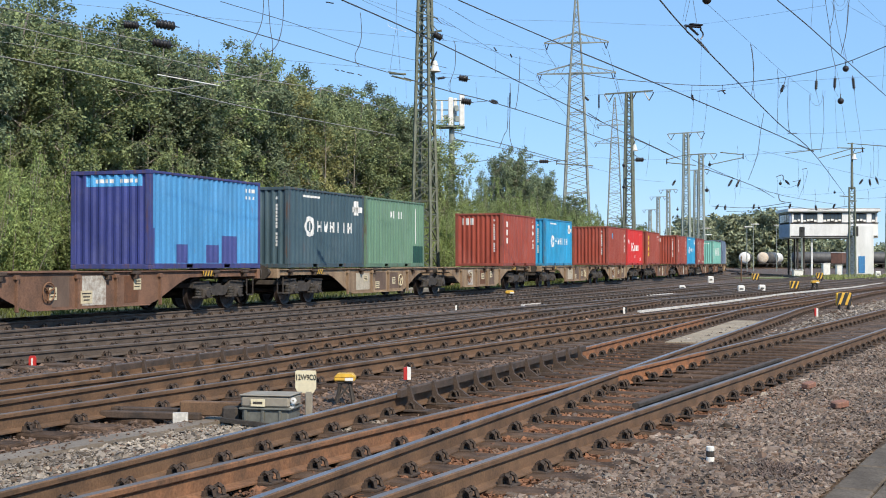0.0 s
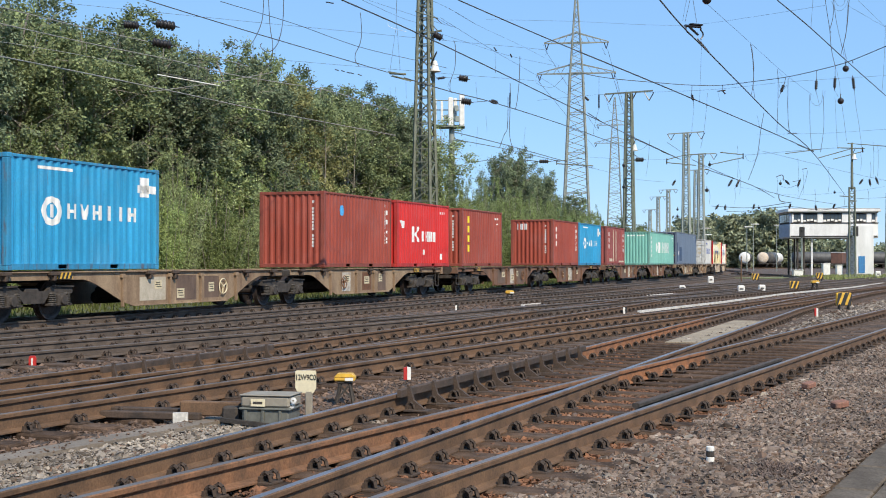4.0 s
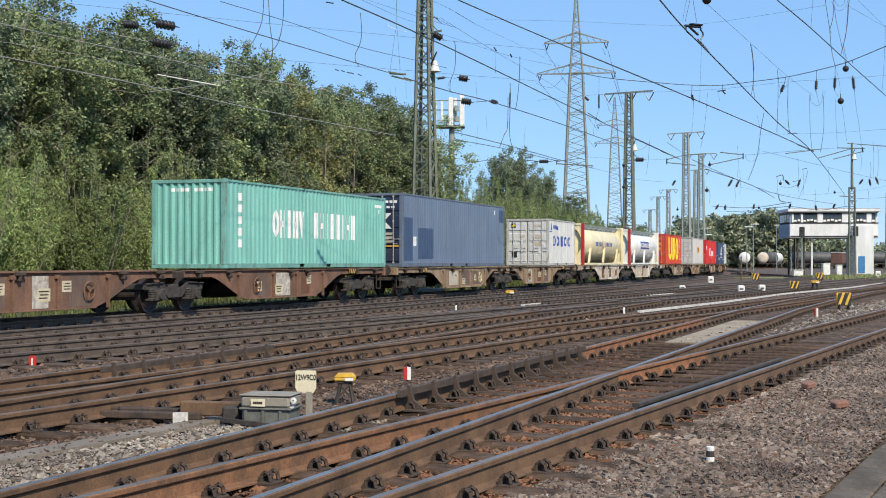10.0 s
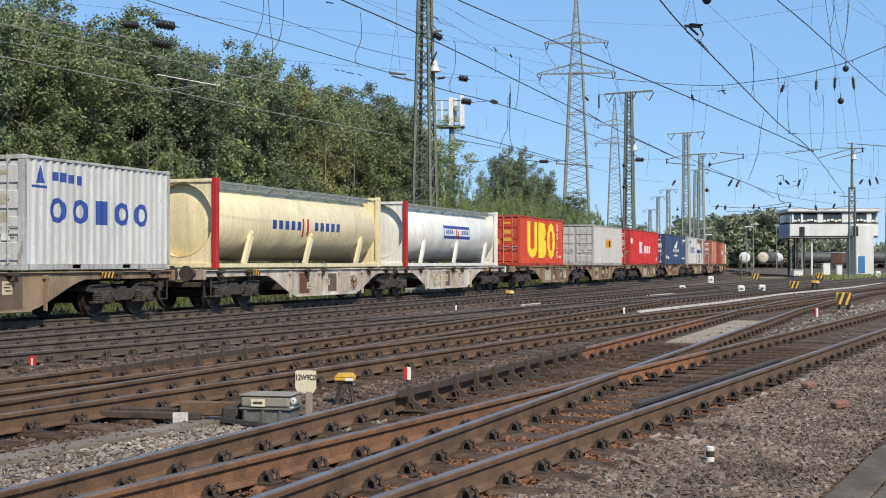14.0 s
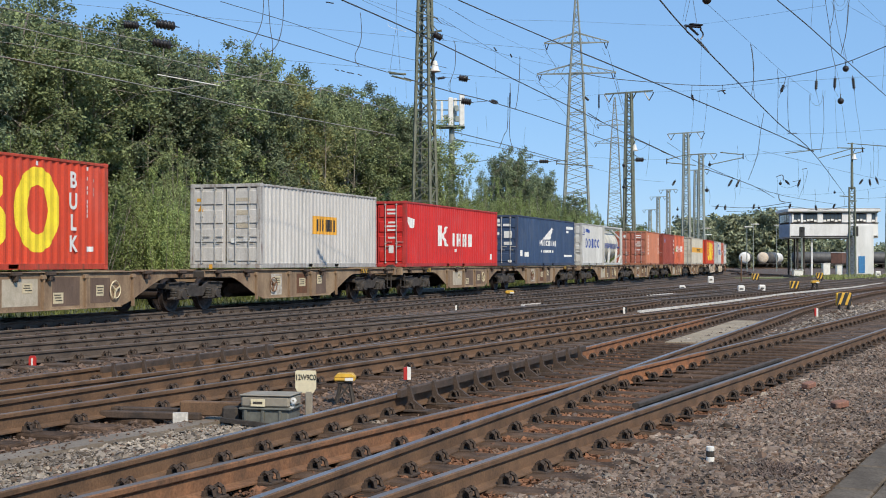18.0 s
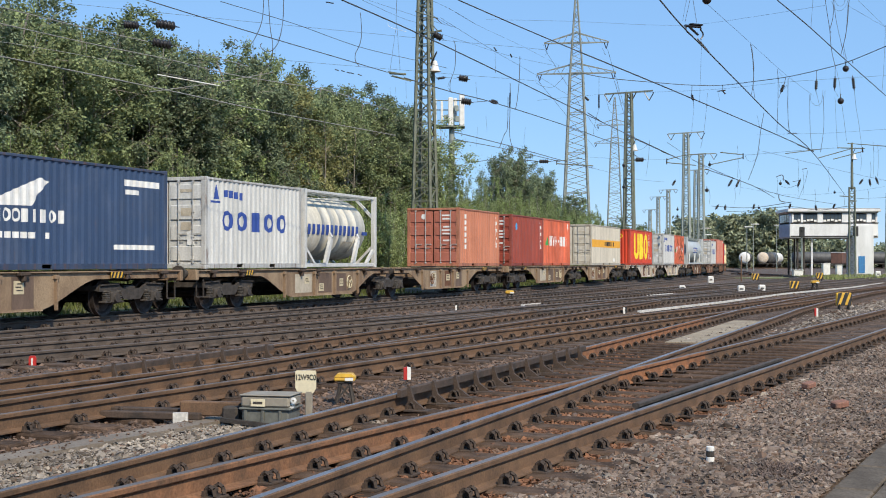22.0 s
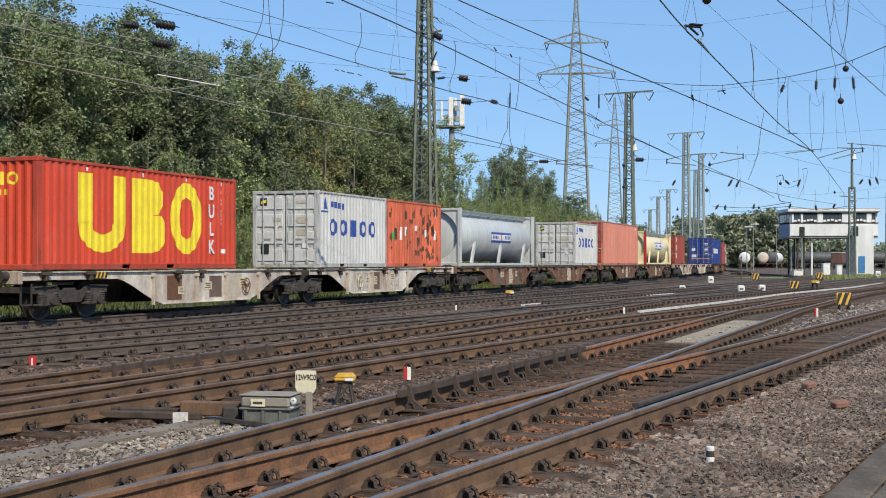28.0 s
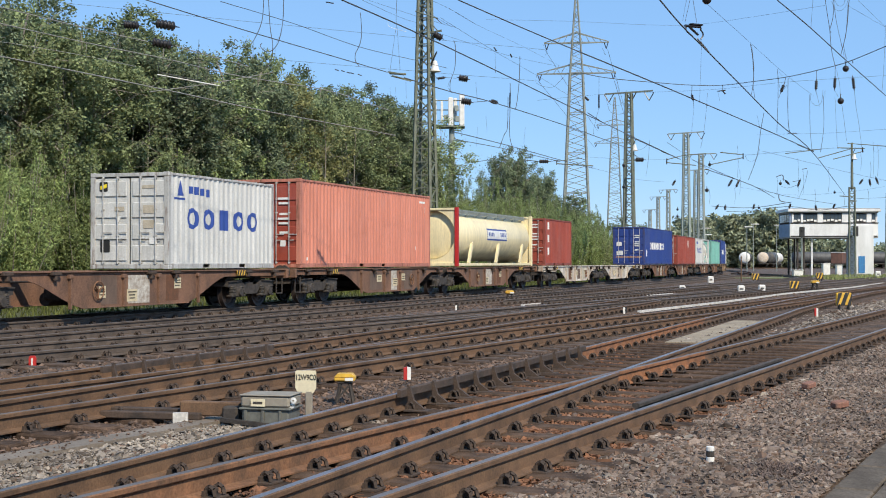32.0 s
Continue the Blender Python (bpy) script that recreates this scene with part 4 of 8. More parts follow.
def blotch(x, z, rx, rz):
    """An uneven, drawn-out patch where the paint has come off."""
    return ("p", [(x + rx * random.uniform(0.45, 1.2) * math.cos(0.7 * k), z + rz * random.uniform(0.45, 1.2) * math.sin(0.7 * k)) for k in range(9)])


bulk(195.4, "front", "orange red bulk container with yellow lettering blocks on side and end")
grey_box(210.1)
container("container", "peeling orange red container with rust blotches and white blocks", 216.2, 20, "vermilion", "front",
          side=[("green", [("p", [(0.5, 1.08), (1.05, 1.08), (0.8, 1.55)])]), ("white", [("b", 1.5, 1.3, 0.35, 0.5), ("b", 2.1, 1.4, 0.3, 0.35), ("b", 3.2, 1.55, 0.3, 0.2), ("b", 4.2, 1.35, 0.2, 0.3), ("b", 5.3, 1.3, 0.25, 0.4), ("b", 5.45, 2.2, 0.1, 0.4)]),
                ("rusty", [blotch(random.uniform(0.3, 5.7), random.uniform(0.3, 2.3), random.uniform(0.06, 0.2), random.uniform(0.08, 0.32)) for _ in range(64)])])
tank(224.85, 40, "tank_grey", "long grey tank container with blue and white name panel", post="tank_grey", band=[("blue", [("b", 6.4, 1.38, 3.3, 0.5)], 0.003), ("white", [("b", 6.4, 1.38, 3.2, 0.28)], 0.005), ("blue", name_plate(4.9, 7.9, 1.31, 1.47), 0.008), ("red", [("b", 6.4, 1.4, 0.14, 0.3)], 0.01)])
grey_box(246.2)
container("container", "long high salmon orange steel container", 254.1, 40, "salmon", "door", True, "oxide", side=[("white", [("b", 11.3, 2.6, 0.7, 0.08), ("b", 11.6, 2.3, 0.1, 0.2), ("b", 0.6, 0.3, 0.1, 0.1), ("b", 10.5, 0.75, 0.12, 0.14)])], front=[("white", door_marks() + [("b", 0.6, 0.8, 0.2, 0.2)])])
tank(269.8, 40, "cream", "long cream tank container with small dark name panel", band=[("blue", [("b", 6.1, 1.5, 3.2, 0.55)], 0.003), ("white", [("b", 6.1, 1.5, 3.1, 0.4)], 0.005), ("blue", name_plate(4.7, 7.5, 1.42, 1.6), 0.008)])
container("container", "oxide red steel container with white upright marks", 284.6, 20, "oxide", "door", side=[("white", [("b", 0.8, 2.2, 0.3, 0.4), ("b", 0.8, 1.5, 0.3, 0.4), ("b", 0.8, 0.8, 0.3, 0.4)])], front=[("white", door_marks())])
container("container", "long royal blue high container with white lettering blocks", 314.5, 45, "royal", "door", True, side=[("white", word(2.5, 9.5, 1.2, 1.75, "obboboboi") + [("b", 1.0, 0.9, 0.4, 0.5)])], front=[("white", door_marks() + [("b", -0.7, 0.9, 0.5, 0.3), ("b", -0.75, 1.6, 0.4, 0.3)]), ("amber", [("b", 0, 0.6, 2.0, 0.06)])])
container("container", "oxide red steel container with barred doors", 331.5, 20, "oxide", "door", front=[("white", door_marks())])
container("container", "oxide red steel container near the train's rear", 337.6, 20, "oxide", "front", side=[("white", [("b", 0.8, 1.9, 0.4, 0.6)])])
grey_box(344.2)
tank(350.5, 20, "tank_white", "short white tank container in open steel frame", post="grey", trim="grey", framed=True)
container("container", "long sea green steel container far down the train", 359.5, 40, "sea_green", "door")
container("container", "long royal blue high container far down the train", 374.2, 45, "royal", "door", True, side=[("white", word(2.5, 9.5, 1.2, 1.75, "obboboboi"))])
grey_box(389.0)
container("container", "oxide red container at the far end of the train", 404.0, 40, "oxide", "door")

# ---- flat wagons: articulated, two halves on three bogies ----
W = {
    "brown": mat("wagon_brown", (0.22, 0.115, 0.07), (0.10, 0.06, 0.042), 0.85, scale=1.6, fine=30, fine_amt=0.25, bump=0.2, streak=0.5),
    "tan": mat("wagon_tan", (0.335, 0.24, 0.15), (0.125, 0.072, 0.046), 0.85, scale=1.1, mix=0.55, fine=30, fine_amt=0.2, bump=0.2, streak=0.4),
    "pale": mat("wagon_pale", (0.68, 0.64, 0.55), (0.24, 0.145, 0.095), 0.85, scale=1.0, mix=0.5, fine=30, fine_amt=0.2, bump=0.2, streak=0.4),
}
M["spring"] = mat("spring", (0.12, 0.105, 0.09), (0.05, 0.045, 0.04), 0.7, metal=0.2, scale=9)


def wheelset_mesh():
    sh = Shape()
    t = Matrix.Rotation(radians(90), 3, "X")
    for y in (-0.7525, 0.7525):
        s = 1 if y > 0 else -1
        prof = [(0.09, 0.10), (0.12, 0.07), (0.16, 0.03), (0.34, 0.015), (0.395, 0.05), (0.455, 0.065), (0.46, -0.045), (0.488, -0.055), (0.485, -0.075), (0.40, -0.075), (0.37, -0.02), (0.16, -0.03), (0.09, -0.09)]
        o = Shape()
        o.lathe(prof, 28, t)
        sh.add([(a, b * s * -1 + y, c) for a, b, c in o.v], [f if s > 0 else f[::-1] for f in o.f])
        for k in range(5):
            a = 2 * math.pi * k / 5
            sh.rod((0.25 * math.cos(a), y + s * 0.03, 0.25 * math.sin(a)), (0.25 * math.cos(a), y + s * -0.04, 0.25 * math.sin(a)), 0.035, n=6)
    sh.rod((0, -1.02, 0), (0, 1.02, 0), 0.085, n=10)
    return sh.mesh("wheelset", M["wheel"])


def bogie_frame_mesh():
    sh = Shape()
    for y in (-1.02, 1.02):
        sh.prism([(-1.42, 0.62), (-1.42, 0.78), (-0.62, 0.80), (-0.42, 0.68), (0.42, 0.68), (0.62, 0.80), (1.42, 0.78), (1.42, 0.62), (0.55, 0.60), (0.36, 0.40), (-0.36, 0.40), (-0.55, 0.60)], 0.07, "y", y)
        sh.prism([(-1.42, 0.76), (-0.62, 0.79), (-0.62, 0.82), (-1.42, 0.79)], 0.17, "y", y)
        sh.prism([(0.62, 0.79), (1.42, 0.76), (1.42, 0.79), (0.62, 0.82)], 0.17, "y", y)
    sh.box((0, 0, 0.62), (0.5, 2.0, 0.26), 0.03)
    for x in (-1.4, 1.4):
        sh.box((x, 0, 0.7), (0.08, 2.0, 0.14), 0.01)
    # brake rigging
    for y in (-0.75, 0.75):
        for x in (-0.36, 0.36):
            sh.box((x, y, 0.46), (0.09, 0.09, 0.34), 0.02)
    sh.rod((-0.36, -0.9, 0.34), (-0.36, 0.9, 0.34), 0.03, n=6)
    sh.rod((0.36, -0.9, 0.34), (0.36, 0.9, 0.34), 0.03, n=6)
    return sh.mesh("frame", M["bogie"])


def axle_box_mesh():
    sh = Shape()
    sh.box((0, 0, 0), (0.32, 0.24, 0.30), 0.04)
    sh.rod((0, -0.10, 0), (0, -0.17, 0), 0.13, 0.11, n=12)
    for x in (-0.27, 0.27):
        sh.box((x, 0.02, -0.11), (0.26, 0.2, 0.05), 0.01)
    return sh.mesh("axle_box", M["bogie"])


def spring_mesh():
    sh = Shape()
    prof = [(0.02, -0.11)]
    for k in range(6):
        z = -0.1 + k * 0.045
        prof += [(0.062, z), (0.1, z + 0.012), (0.1, z + 0.026), (0.062, z + 0.038)]
    prof.append((0.02, 0.18))
    sh.lathe(prof, 12)
    return sh.mesh("spring", M["spring"])


_ws, _bf, _ab, _sp = wheelset_mesh(), bogie_frame_mesh(), axle_box_mesh(), spring_mesh()


def add_bogie(wagon, x):
    """A two-axle bogie under a wagon: frame with springs, axle boxes and turning wheelsets as its pieces."""
    b = part("bogie", _bf, wagon, pose(x, 0, 0))
    for ax in (-0.9, 0.9):
        part("wheelset", _ws, b, pose(ax, 0, 0.46))
        for y in (-1.06, 1.06):
            part("axle_box", _ab, b, pose(ax, y, 0.47, 0, 0, 0 if y < 0 else 180))
            for dx in (-0.27, 0.27):
                part("spring", _sp, b, pose(ax + dx, y, 0.47))


def wagon_half(kind, colour, joint_bogie, marks):
    """Half of an articulated flat wagon. kind: leading or trailing; x runs to the rear. The joint is at the inner end."""
    m = W[colour]
    w = thing("container_wagon", {"brown": "rusty brown articulated flat wagon half with fish-bellied side sills",
                                  "tan": "weathered tan and rust flat wagon half with fish-bellied sills",
                                  "pale": "dirty white and rusty flat wagon half with fish-bellied sills"}[colour], "flat wagon", group="wagons of the train")
    lead = kind == "leading"
    p0, p1 = (-5.1, 7.3) if lead else (-7.3, 5.1)
    e0, e1 = (-7.15, 7.0) if lead else (-7.0, 7.15)
    out = [(e0, 1.1), (e0, 0.93)]
    for k in range(9):
        u = k / 8
        out.append((p0 + 1.75 + 2.05 * u, 0.93 - 0.68 * (u * u * (3 - 2 * u) * 0.5 + u * 0.5)))
    for k in range(9):
        u = k / 8
        out.append((p1 - 3.8 + 2.05 * u, 0.25 + 0.68 * (u * u * (3 - 2 * u) * 0.5 + u * 0.5)))
    out += [(e1, 0.93), (e1, 1.1)]
    for s in (-1, 1):
        sh = Shape()
        sh.prism(out, 0.02, "y", 0)
        part("side_sill", sh.mesh("side_sill", m), w, pose(0, s * 1.14, 0))
        sh = Shape()
        sh.box(((e0 + e1) / 2, 0, 1.11), (e1 - e0, 0.17, 0.03), 0.006)
        part("top_flange", sh.mesh("top_flange", m), w, pose(0, s * 1.13, 0))
        sh = Shape()
        sh.box(((p0 + p1) / 2, 0, 0.245), (p1 - p0 - 7.6, 0.15, 0.025), 0.005)
        part("bottom_flange", sh.mesh("bottom_flange", m), w, pose(0, s * 1.13, 0))
    for x in (p0 + 3.3, (p0 + p1) / 2 - 0.7, (p0 + p1) / 2 + 0.9, p1 - 3.3):
        for s in (-1, 1):
            def rib():
                sh = Shape()
                sh.box((0, 0, 0.62), (0.05, 0.09, 0.78), 0.008)
                sh.box((0, 0, 1.0), (0.16, 0.1, 0.1), 0.01)
                return sh.mesh("stiffener", M["white"])
            painted("stiffener", cached(("stiffener",), rib), w, m, pose(x, s * 1.185, 0))
    for x in (-6.3, -4.6, -0.6, 0.6, 4.6, 6.3):
        for s in (-1, 1):
            def peg():
                sh = Shape()
                sh.box((0, 0, 0), (0.34, 0.16, 0.09), 0.015)
                sh.box((0, 0.0, -0.09), (0.1, 0.13, 0.16), 0.015)
                return sh.mesh("container_bracket", M["rust_dark"])
            part("container_bracket", cached(("peg",), peg), w, pose(x, s * 1.2, 1.08))
    # frame between the sills
    sh = Shape()
    sh.box((0, 0, 0.98), (13.6, 0.5, 0.24), 0.02)
    for x in (-6.4, -3.2, 0, 3.2, 6.4):
        sh.box((x, 0, 0.99), (0.2, 2.2, 0.2), 0.02)
    sh.box(((p0 + p1) / 2, 0, 0.55), (3.4, 1.0, 0.3), 0.05)
    sh.rod(((p0 + p1) / 2 - 1.6, 0.5, 0.42), ((p0 + p1) / 2 + 0.2, 0.5, 0.42), 0.17, n=12)
    part("centre_frame", sh.mesh("centre_frame", M["bogie"]), w)
    ox = e0 if lead else e1
    sg = -1 if lead else 1
    sh = Shape()
    sh.box((ox + sg * 0.04, 0, 0.99), (0.14, 2.46, 0.3), 0.02)
    part("end_beam", sh.mesh("end_beam", m), w)
    for y in (-0.875, 0.875):
        sh = Shape()
        sh.rod((0, 0, 0), (sg * 0.34, 0, 0), 0.11, 0.095, n=12)
        sh.rod((sg * 0.34, 0, 0), (sg * 0.39, 0, 0), 0.21, 0.22, n=16)
        part("buffer", sh.mesh("buffer", M["bogie"]), w, pose(ox + sg * 0.1, y, 1.03))
    sh = Shape()
    sh.bar((0, 0, 0), (sg * 0.48, 0, -0.05), 0.09)
    sh.bar((sg * 0.1, 0.02, -0.05), (sg * 0.25, 0.02, -0.45), 0.06)
    part("coupling", sh.mesh("coupling", M["bogie"]), w, pose(ox + sg * 0.1, 0, 1.0))
    for y in (-1.1, 1.1):
        sh = Shape()
        sh.bar((0, 0, 0), (0, 0, -0.48), 0.03)
        sh.bar((0.38, 0, 0), (0.38, 0, -0.48), 0.03)
        sh.bar((0, 0, -0.48), (0.38, 0, -0.48), 0.035)
        part("step", sh.mesh("step", M["bogie"]), w, pose(ox - sg * 0.3 - 0.19, y, 0.86))
    # shunting chevrons and data panels
    cx = p0 + 0.9 if lead else p1 - 0.9
    for s in (-1, 1):
        sh = Shape()
        sh.box((0, 0, 0), (0.55, 0.016, 0.15), 0)
        pl = part("chevron_plate", sh.mesh("chevron_plate", M["yellow"]), w, pose(cx, s * 1.225, 1.03), "yellow plate with black slanting stripes")
        sh = Shape()
        for k in range(4):
            x = -0.24 + k * 0.15
            sh.prism([(x - 0.05, -0.074), (x + 0.02, -0.074), (x + 0.09, 0.074), (x + 0.02, 0.074)], 0.006, "y", s * 0.011)
        part("stripe", sh.mesh("stripe", M["black"]), pl)
    # hand brake wheel
    sh = Shape()
    pr = [(0.215, -0.018), (0.235, 0.0), (0.215, 0.018), (0.2, 0.0), (0.215, -0.018)]
    sh.lathe(pr, 20, Matrix.Rotation(radians(90), 3, "X"))
    for k in range(3):
        a = 2 * math.pi * k / 3 + 0.4
        sh.bar((0, 0, 0), (0.21 * math.cos(a), 0, 0.21 * math.sin(a)), 0.03)
    sh.rod((0, 0.06, 0), (0, -0.03, 0), 0.04, n=8)
    part("brake_wheel", sh.mesh("brake_wheel", DECAL["plate"] if marks % 3 == 2 else M["rust_warm"]), w, pose((p1 - 4.1) if lead else (p0 + 4.4), -1.21, 0.66))
    rr = random.Random(marks)
    bays = [(p0 + 3.95, (p0 + p1) / 2 - 0.85), ((p0 + p1) / 2 - 0.55, (p0 + p1) / 2 + 0.75), ((p0 + p1) / 2 + 1.05, p1 - 3.95)]
    for x0, x1 in bays:
        if x1 - x0 < 0.3:
            continue
        # a repainted or rusted block in each bay of the sill
        wd = (x1 - x0) * rr.uniform(0.4, 0.9)
        bx = rr.uniform(x0 + wd / 2, x1 - wd / 2)
        sh = Shape()
        sh.box((0, 0, 0), (wd, 0.004, rr.uniform(0.6, 0.74)))
        part("repaint", sh.mesh("repaint", DECAL[rr.choice(["pale", "rusty", "wagon_dark", "wagon_dark", "white_worn"])]), w, pose(bx, -1.153, 0.66), "repainted block on the sill")
        # small plates with rows of tiny writing
        for q in range(2 if x1 - x0 > 1.5 else 1):
            wp, hp = rr.uniform(0.13, 0.24), rr.uniform(0.1, 0.16)
            px, pz = rr.uniform(x0 + wp, x1 - wp), rr.uniform(0.5, 0.8)
            sh = Shape()
            sh.box((0, 0, 0), (2 * wp, 0.006, 2 * hp))
            pl = part("data_panel", sh.mesh("data_panel", DECAL["plate"]), w, pose(px, -1.158, pz), "cream data panel with small dark writing")
            for r_ in range(3):
                sh = Shape()
                sh.box((rr.uniform(-0.03, 0.03), -0.005, hp * (0.55 - 0.5 * r_)), (wp * rr.uniform(1.0, 1.6), 0.003, hp * 0.2))
                part("writing", sh.mesh("writing", M["bogie"]), pl)
    add_bogie(w, p0 if lead else p1)
    if joint_bogie:
        add_bogie(w, p1 if lead else p0)
    return w


STARTS = [-139.5, -109.2, -78.0, -47.0, -16.8, 13.5, 44.1, 74.6, 104.3, 134.1, 164.0, 194.5, 223.9, 253.5, 283.8, 313.7, 343.6, 373.5, 403.4]
FINISH = ["brown", "tan", "tan", "brown", "brown", "tan", "pale", "tan", "tan", "tan", "tan", "pale", "brown", "brown", "pale", "brown", "brown", "tan", "brown"]
made = {}
for i, (o, col) in enumerate(zip(STARTS, FINISH)):
    for kind in ("leading", "trailing"):
        key = (kind, col)
        if key not in made:
            w = made[key] = wagon_half(kind, col, kind == "leading", len(made))
        else:
            w = copy_thing(made[key], pose(0, 0, 0))
        if kind == "leading":
            MOVERS.append((w, o + 2.4, o + 14.8, o + 7.5, 0.0))
        else:
            MOVERS.append((w, o + 14.8, o + 27.2, o + 22.1, 0.0))
        WHEELS += [c for c in w.children_recursive if c.name.startswith("wheelset")]
# ---- trees and shrubs along the bank ----
def leaf_mat(name, a, b, rnd=0.3):
    m = mat(name, a, b, 0.75, scale=0.35, mix=0.5, fine=3.0, fine_amt=0.25, bump=0, rnd=rnd, spec=0.15)
    islands(m, 0.45)
    nt = m.node_tree
    p = nt.nodes["Principled BSDF"]
    tr = nt.nodes.new("ShaderNodeBsdfTranslucent")
    src = p.inputs["Base Color"].links[0].from_socket
    nt.links.new(src, tr.inputs["Color"])
    mx = nt.nodes.new("ShaderNodeMixShader")
    mx.inputs["Fac"].default_value = 0.25
    out = nt.nodes["Material Output"]
    nt.links.new(p.outputs[0], mx.inputs[1])
    nt.links.new(tr.outputs[0], mx.inputs[2])
    nt.links.new(mx.outputs[0], out.inputs["Surface"])
    return m


LEAF = [leaf_mat("leaf_dark", (0.21, 0.255, 0.148), (0.115, 0.147, 0.086)), leaf_mat("leaf_mid", (0.292, 0.345, 0.165), (0.176, 0.216, 0.1)),
        leaf_mat("leaf_olive", (0.35, 0.345, 0.155), (0.24, 0.245, 0.105)), leaf_mat("leaf_light", (0.28, 0.345, 0.135), (0.18, 0.23, 0.088))]
M["bark"] = mat("bark", (0.33, 0.30, 0.25), (0.17, 0.145, 0.115), 0.9, scale=4, fine=30, bump=0.5)
rng = np.random.default_rng(5)


def leaf_cloud(centres, radii, count, size, droop=0.2, flat=0.55, upright=0.0):
    """Leaf quads spread over the shells of ellipsoid clumps; returns vertices and faces."""
    nC = len(centres)
    wts = np.array([r[0] * r[2] for r in radii])
    pick = rng.choice(nC, count, p=wts / wts.sum())
    c, r = np.array(centres)[pick], np.array(radii)[pick]
    d = rng.normal(size=(count, 3))
    d /= np.linalg.norm(d, axis=1, keepdims=True)
    rad = rng.uniform(0.05, 1.0, (count, 1)) ** 0.5 * (1 + 0.28 * rng.normal(size=(count, 1)))
    pos = c + d * r * rad
    pos[:, 2] -= droop * rng.random(count)
    nrm = d * 0.55 + rng.normal(scale=0.7, size=(count, 3)) + np.array([0, 0, 0.35])
    nrm /= np.linalg.norm(nrm, axis=1, keepdims=True)
    t = np.cross(nrm, rng.normal(size=(count, 3)))
    t /= np.linalg.norm(t, axis=1, keepdims=True)
    t[:, 2] += upright * 2
    t /= np.linalg.norm(t, axis=1, keepdims=True)
    b = np.cross(nrm, t)
    s = size * rng.uniform(0.55, 1.35, (count, 1))
    v = np.empty((count, 4, 3))
    v[:, 0], v[:, 1], v[:, 2], v[:, 3] = pos - t * s, pos - b * s * flat, pos + t * s, pos + b * s * flat
    f = np.arange(count * 4).reshape(count, 4)
    return v.reshape(-1, 3), f


def mesh_from_arrays(name, v, f, m):
    me = bpy.data.meshes.new(name)
    k = f.shape[1]
    me.vertices.add(len(v))
    me.vertices.foreach_set("co", v.astype(np.float32).ravel())
    me.loops.add(f.size)
    me.loops.foreach_set("vertex_index", f.astype(np.int32).ravel())
    me.polygons.add(len(f))
    me.polygons.foreach_set("loop_start", np.arange(0, f.size, k, dtype=np.int32))
    me.polygons.foreach_set("loop_total", np.full(len(f), k, dtype=np.int32))
    me.materials.append(m)
    me.update()
    me.validate()
    return me


def tree_kind(h, spread, leaves, size, stems=1, low=0.2):
    """Trunk with limbs and an uneven, upright crown for a tree h metres high. Returns the two meshes (crown without paint)."""
    tr = Shape()
    cents, rads = [], []
    for st in range(stems):
        a0 = 6.28 * st / stems + rng.uniform(0, 1)
        out = 0.0 if stems == 1 else 0.5
        base = Vector((math.cos(a0) * out, math.sin(a0) * out, -0.3))
        lean = Vector((math.cos(a0) * out * 0.16 + rng.normal() * 0.03, math.sin(a0) * out * 0.16 + rng.normal() * 0.03, 1)).normalized()
        r = 0.15 * h / 11 / (1 if stems == 1 else 1.5)
        top = h * (1.0 if st == 0 else rng.uniform(0.8, 0.95))
        axis = [base]
        for k in range(7):
            axis.append(base + lean * (top * (k + 1) / 7) + Vector((rng.normal() * 0.13, rng.normal() * 0.13, 0)))
            tr.rod(axis[-2], axis[-1], r, r * 0.78, 7, caps=False)
            r *= 0.78
        # limbs that fork into twigs, each twig with a loose spray of leaves; a broad, ragged top
        for q in range(int(64 / stems ** 0.5)):
            f = rng.uniform(low, 1.0)
            w = spread * (0.42 + 0.6 * math.sin(math.pi * min(1, (1.12 - f) * 1.05))) * rng.uniform(0.3, 1.05) ** 0.6 / stems ** 0.35
            an = rng.uniform(0, 6.28)
            i = min(6, int(f * 0.86 * 7))
            root = axis[i].lerp(axis[i + 1], rng.random())
            tip = Vector((root.x + math.cos(an) * w, root.y + math.sin(an) * w, max(root.z + 0.2, f * top - 0.25 + rng.normal() * 0.3)))
            tr.rod(root, tip, 0.032 * (1.2 - f) + 0.008, 0.006, 4, caps=False)
            for e in range(6):
                fork = root.lerp(tip, rng.uniform(0.35, 1.0))
                end = fork + Vector((rng.normal() * 0.5, rng.normal() * 0.5, rng.normal() * 0.5 + 0.12))
                tr.rod(fork, end, 0.012, 0.003, 3, caps=False)
                rr = rng.uniform(0.2, 0.46) * spread / 2.9
                cents.append(tuple(end))
                rads.append((rr * rng.uniform(0.8, 1.3), rr * rng.uniform(0.8, 1.3), rr * rng.uniform(0.8, 1.4)))
    v, f = leaf_cloud(cents, rads, leaves, size)
    return tr.mesh("trunk", M["bark"]), mesh_from_arrays("crown", v, f, LEAF[0])


KINDS = [tree_kind(11.5, 2.9, 52000, 0.072, 1, 0.1) for _ in range(3)] + [tree_kind(11.5, 2.6, 52000, 0.072, 2, 0.1) for _ in range(2)] + [tree_kind(11.5, 3.1, 54000, 0.072, 3, 0.08)]


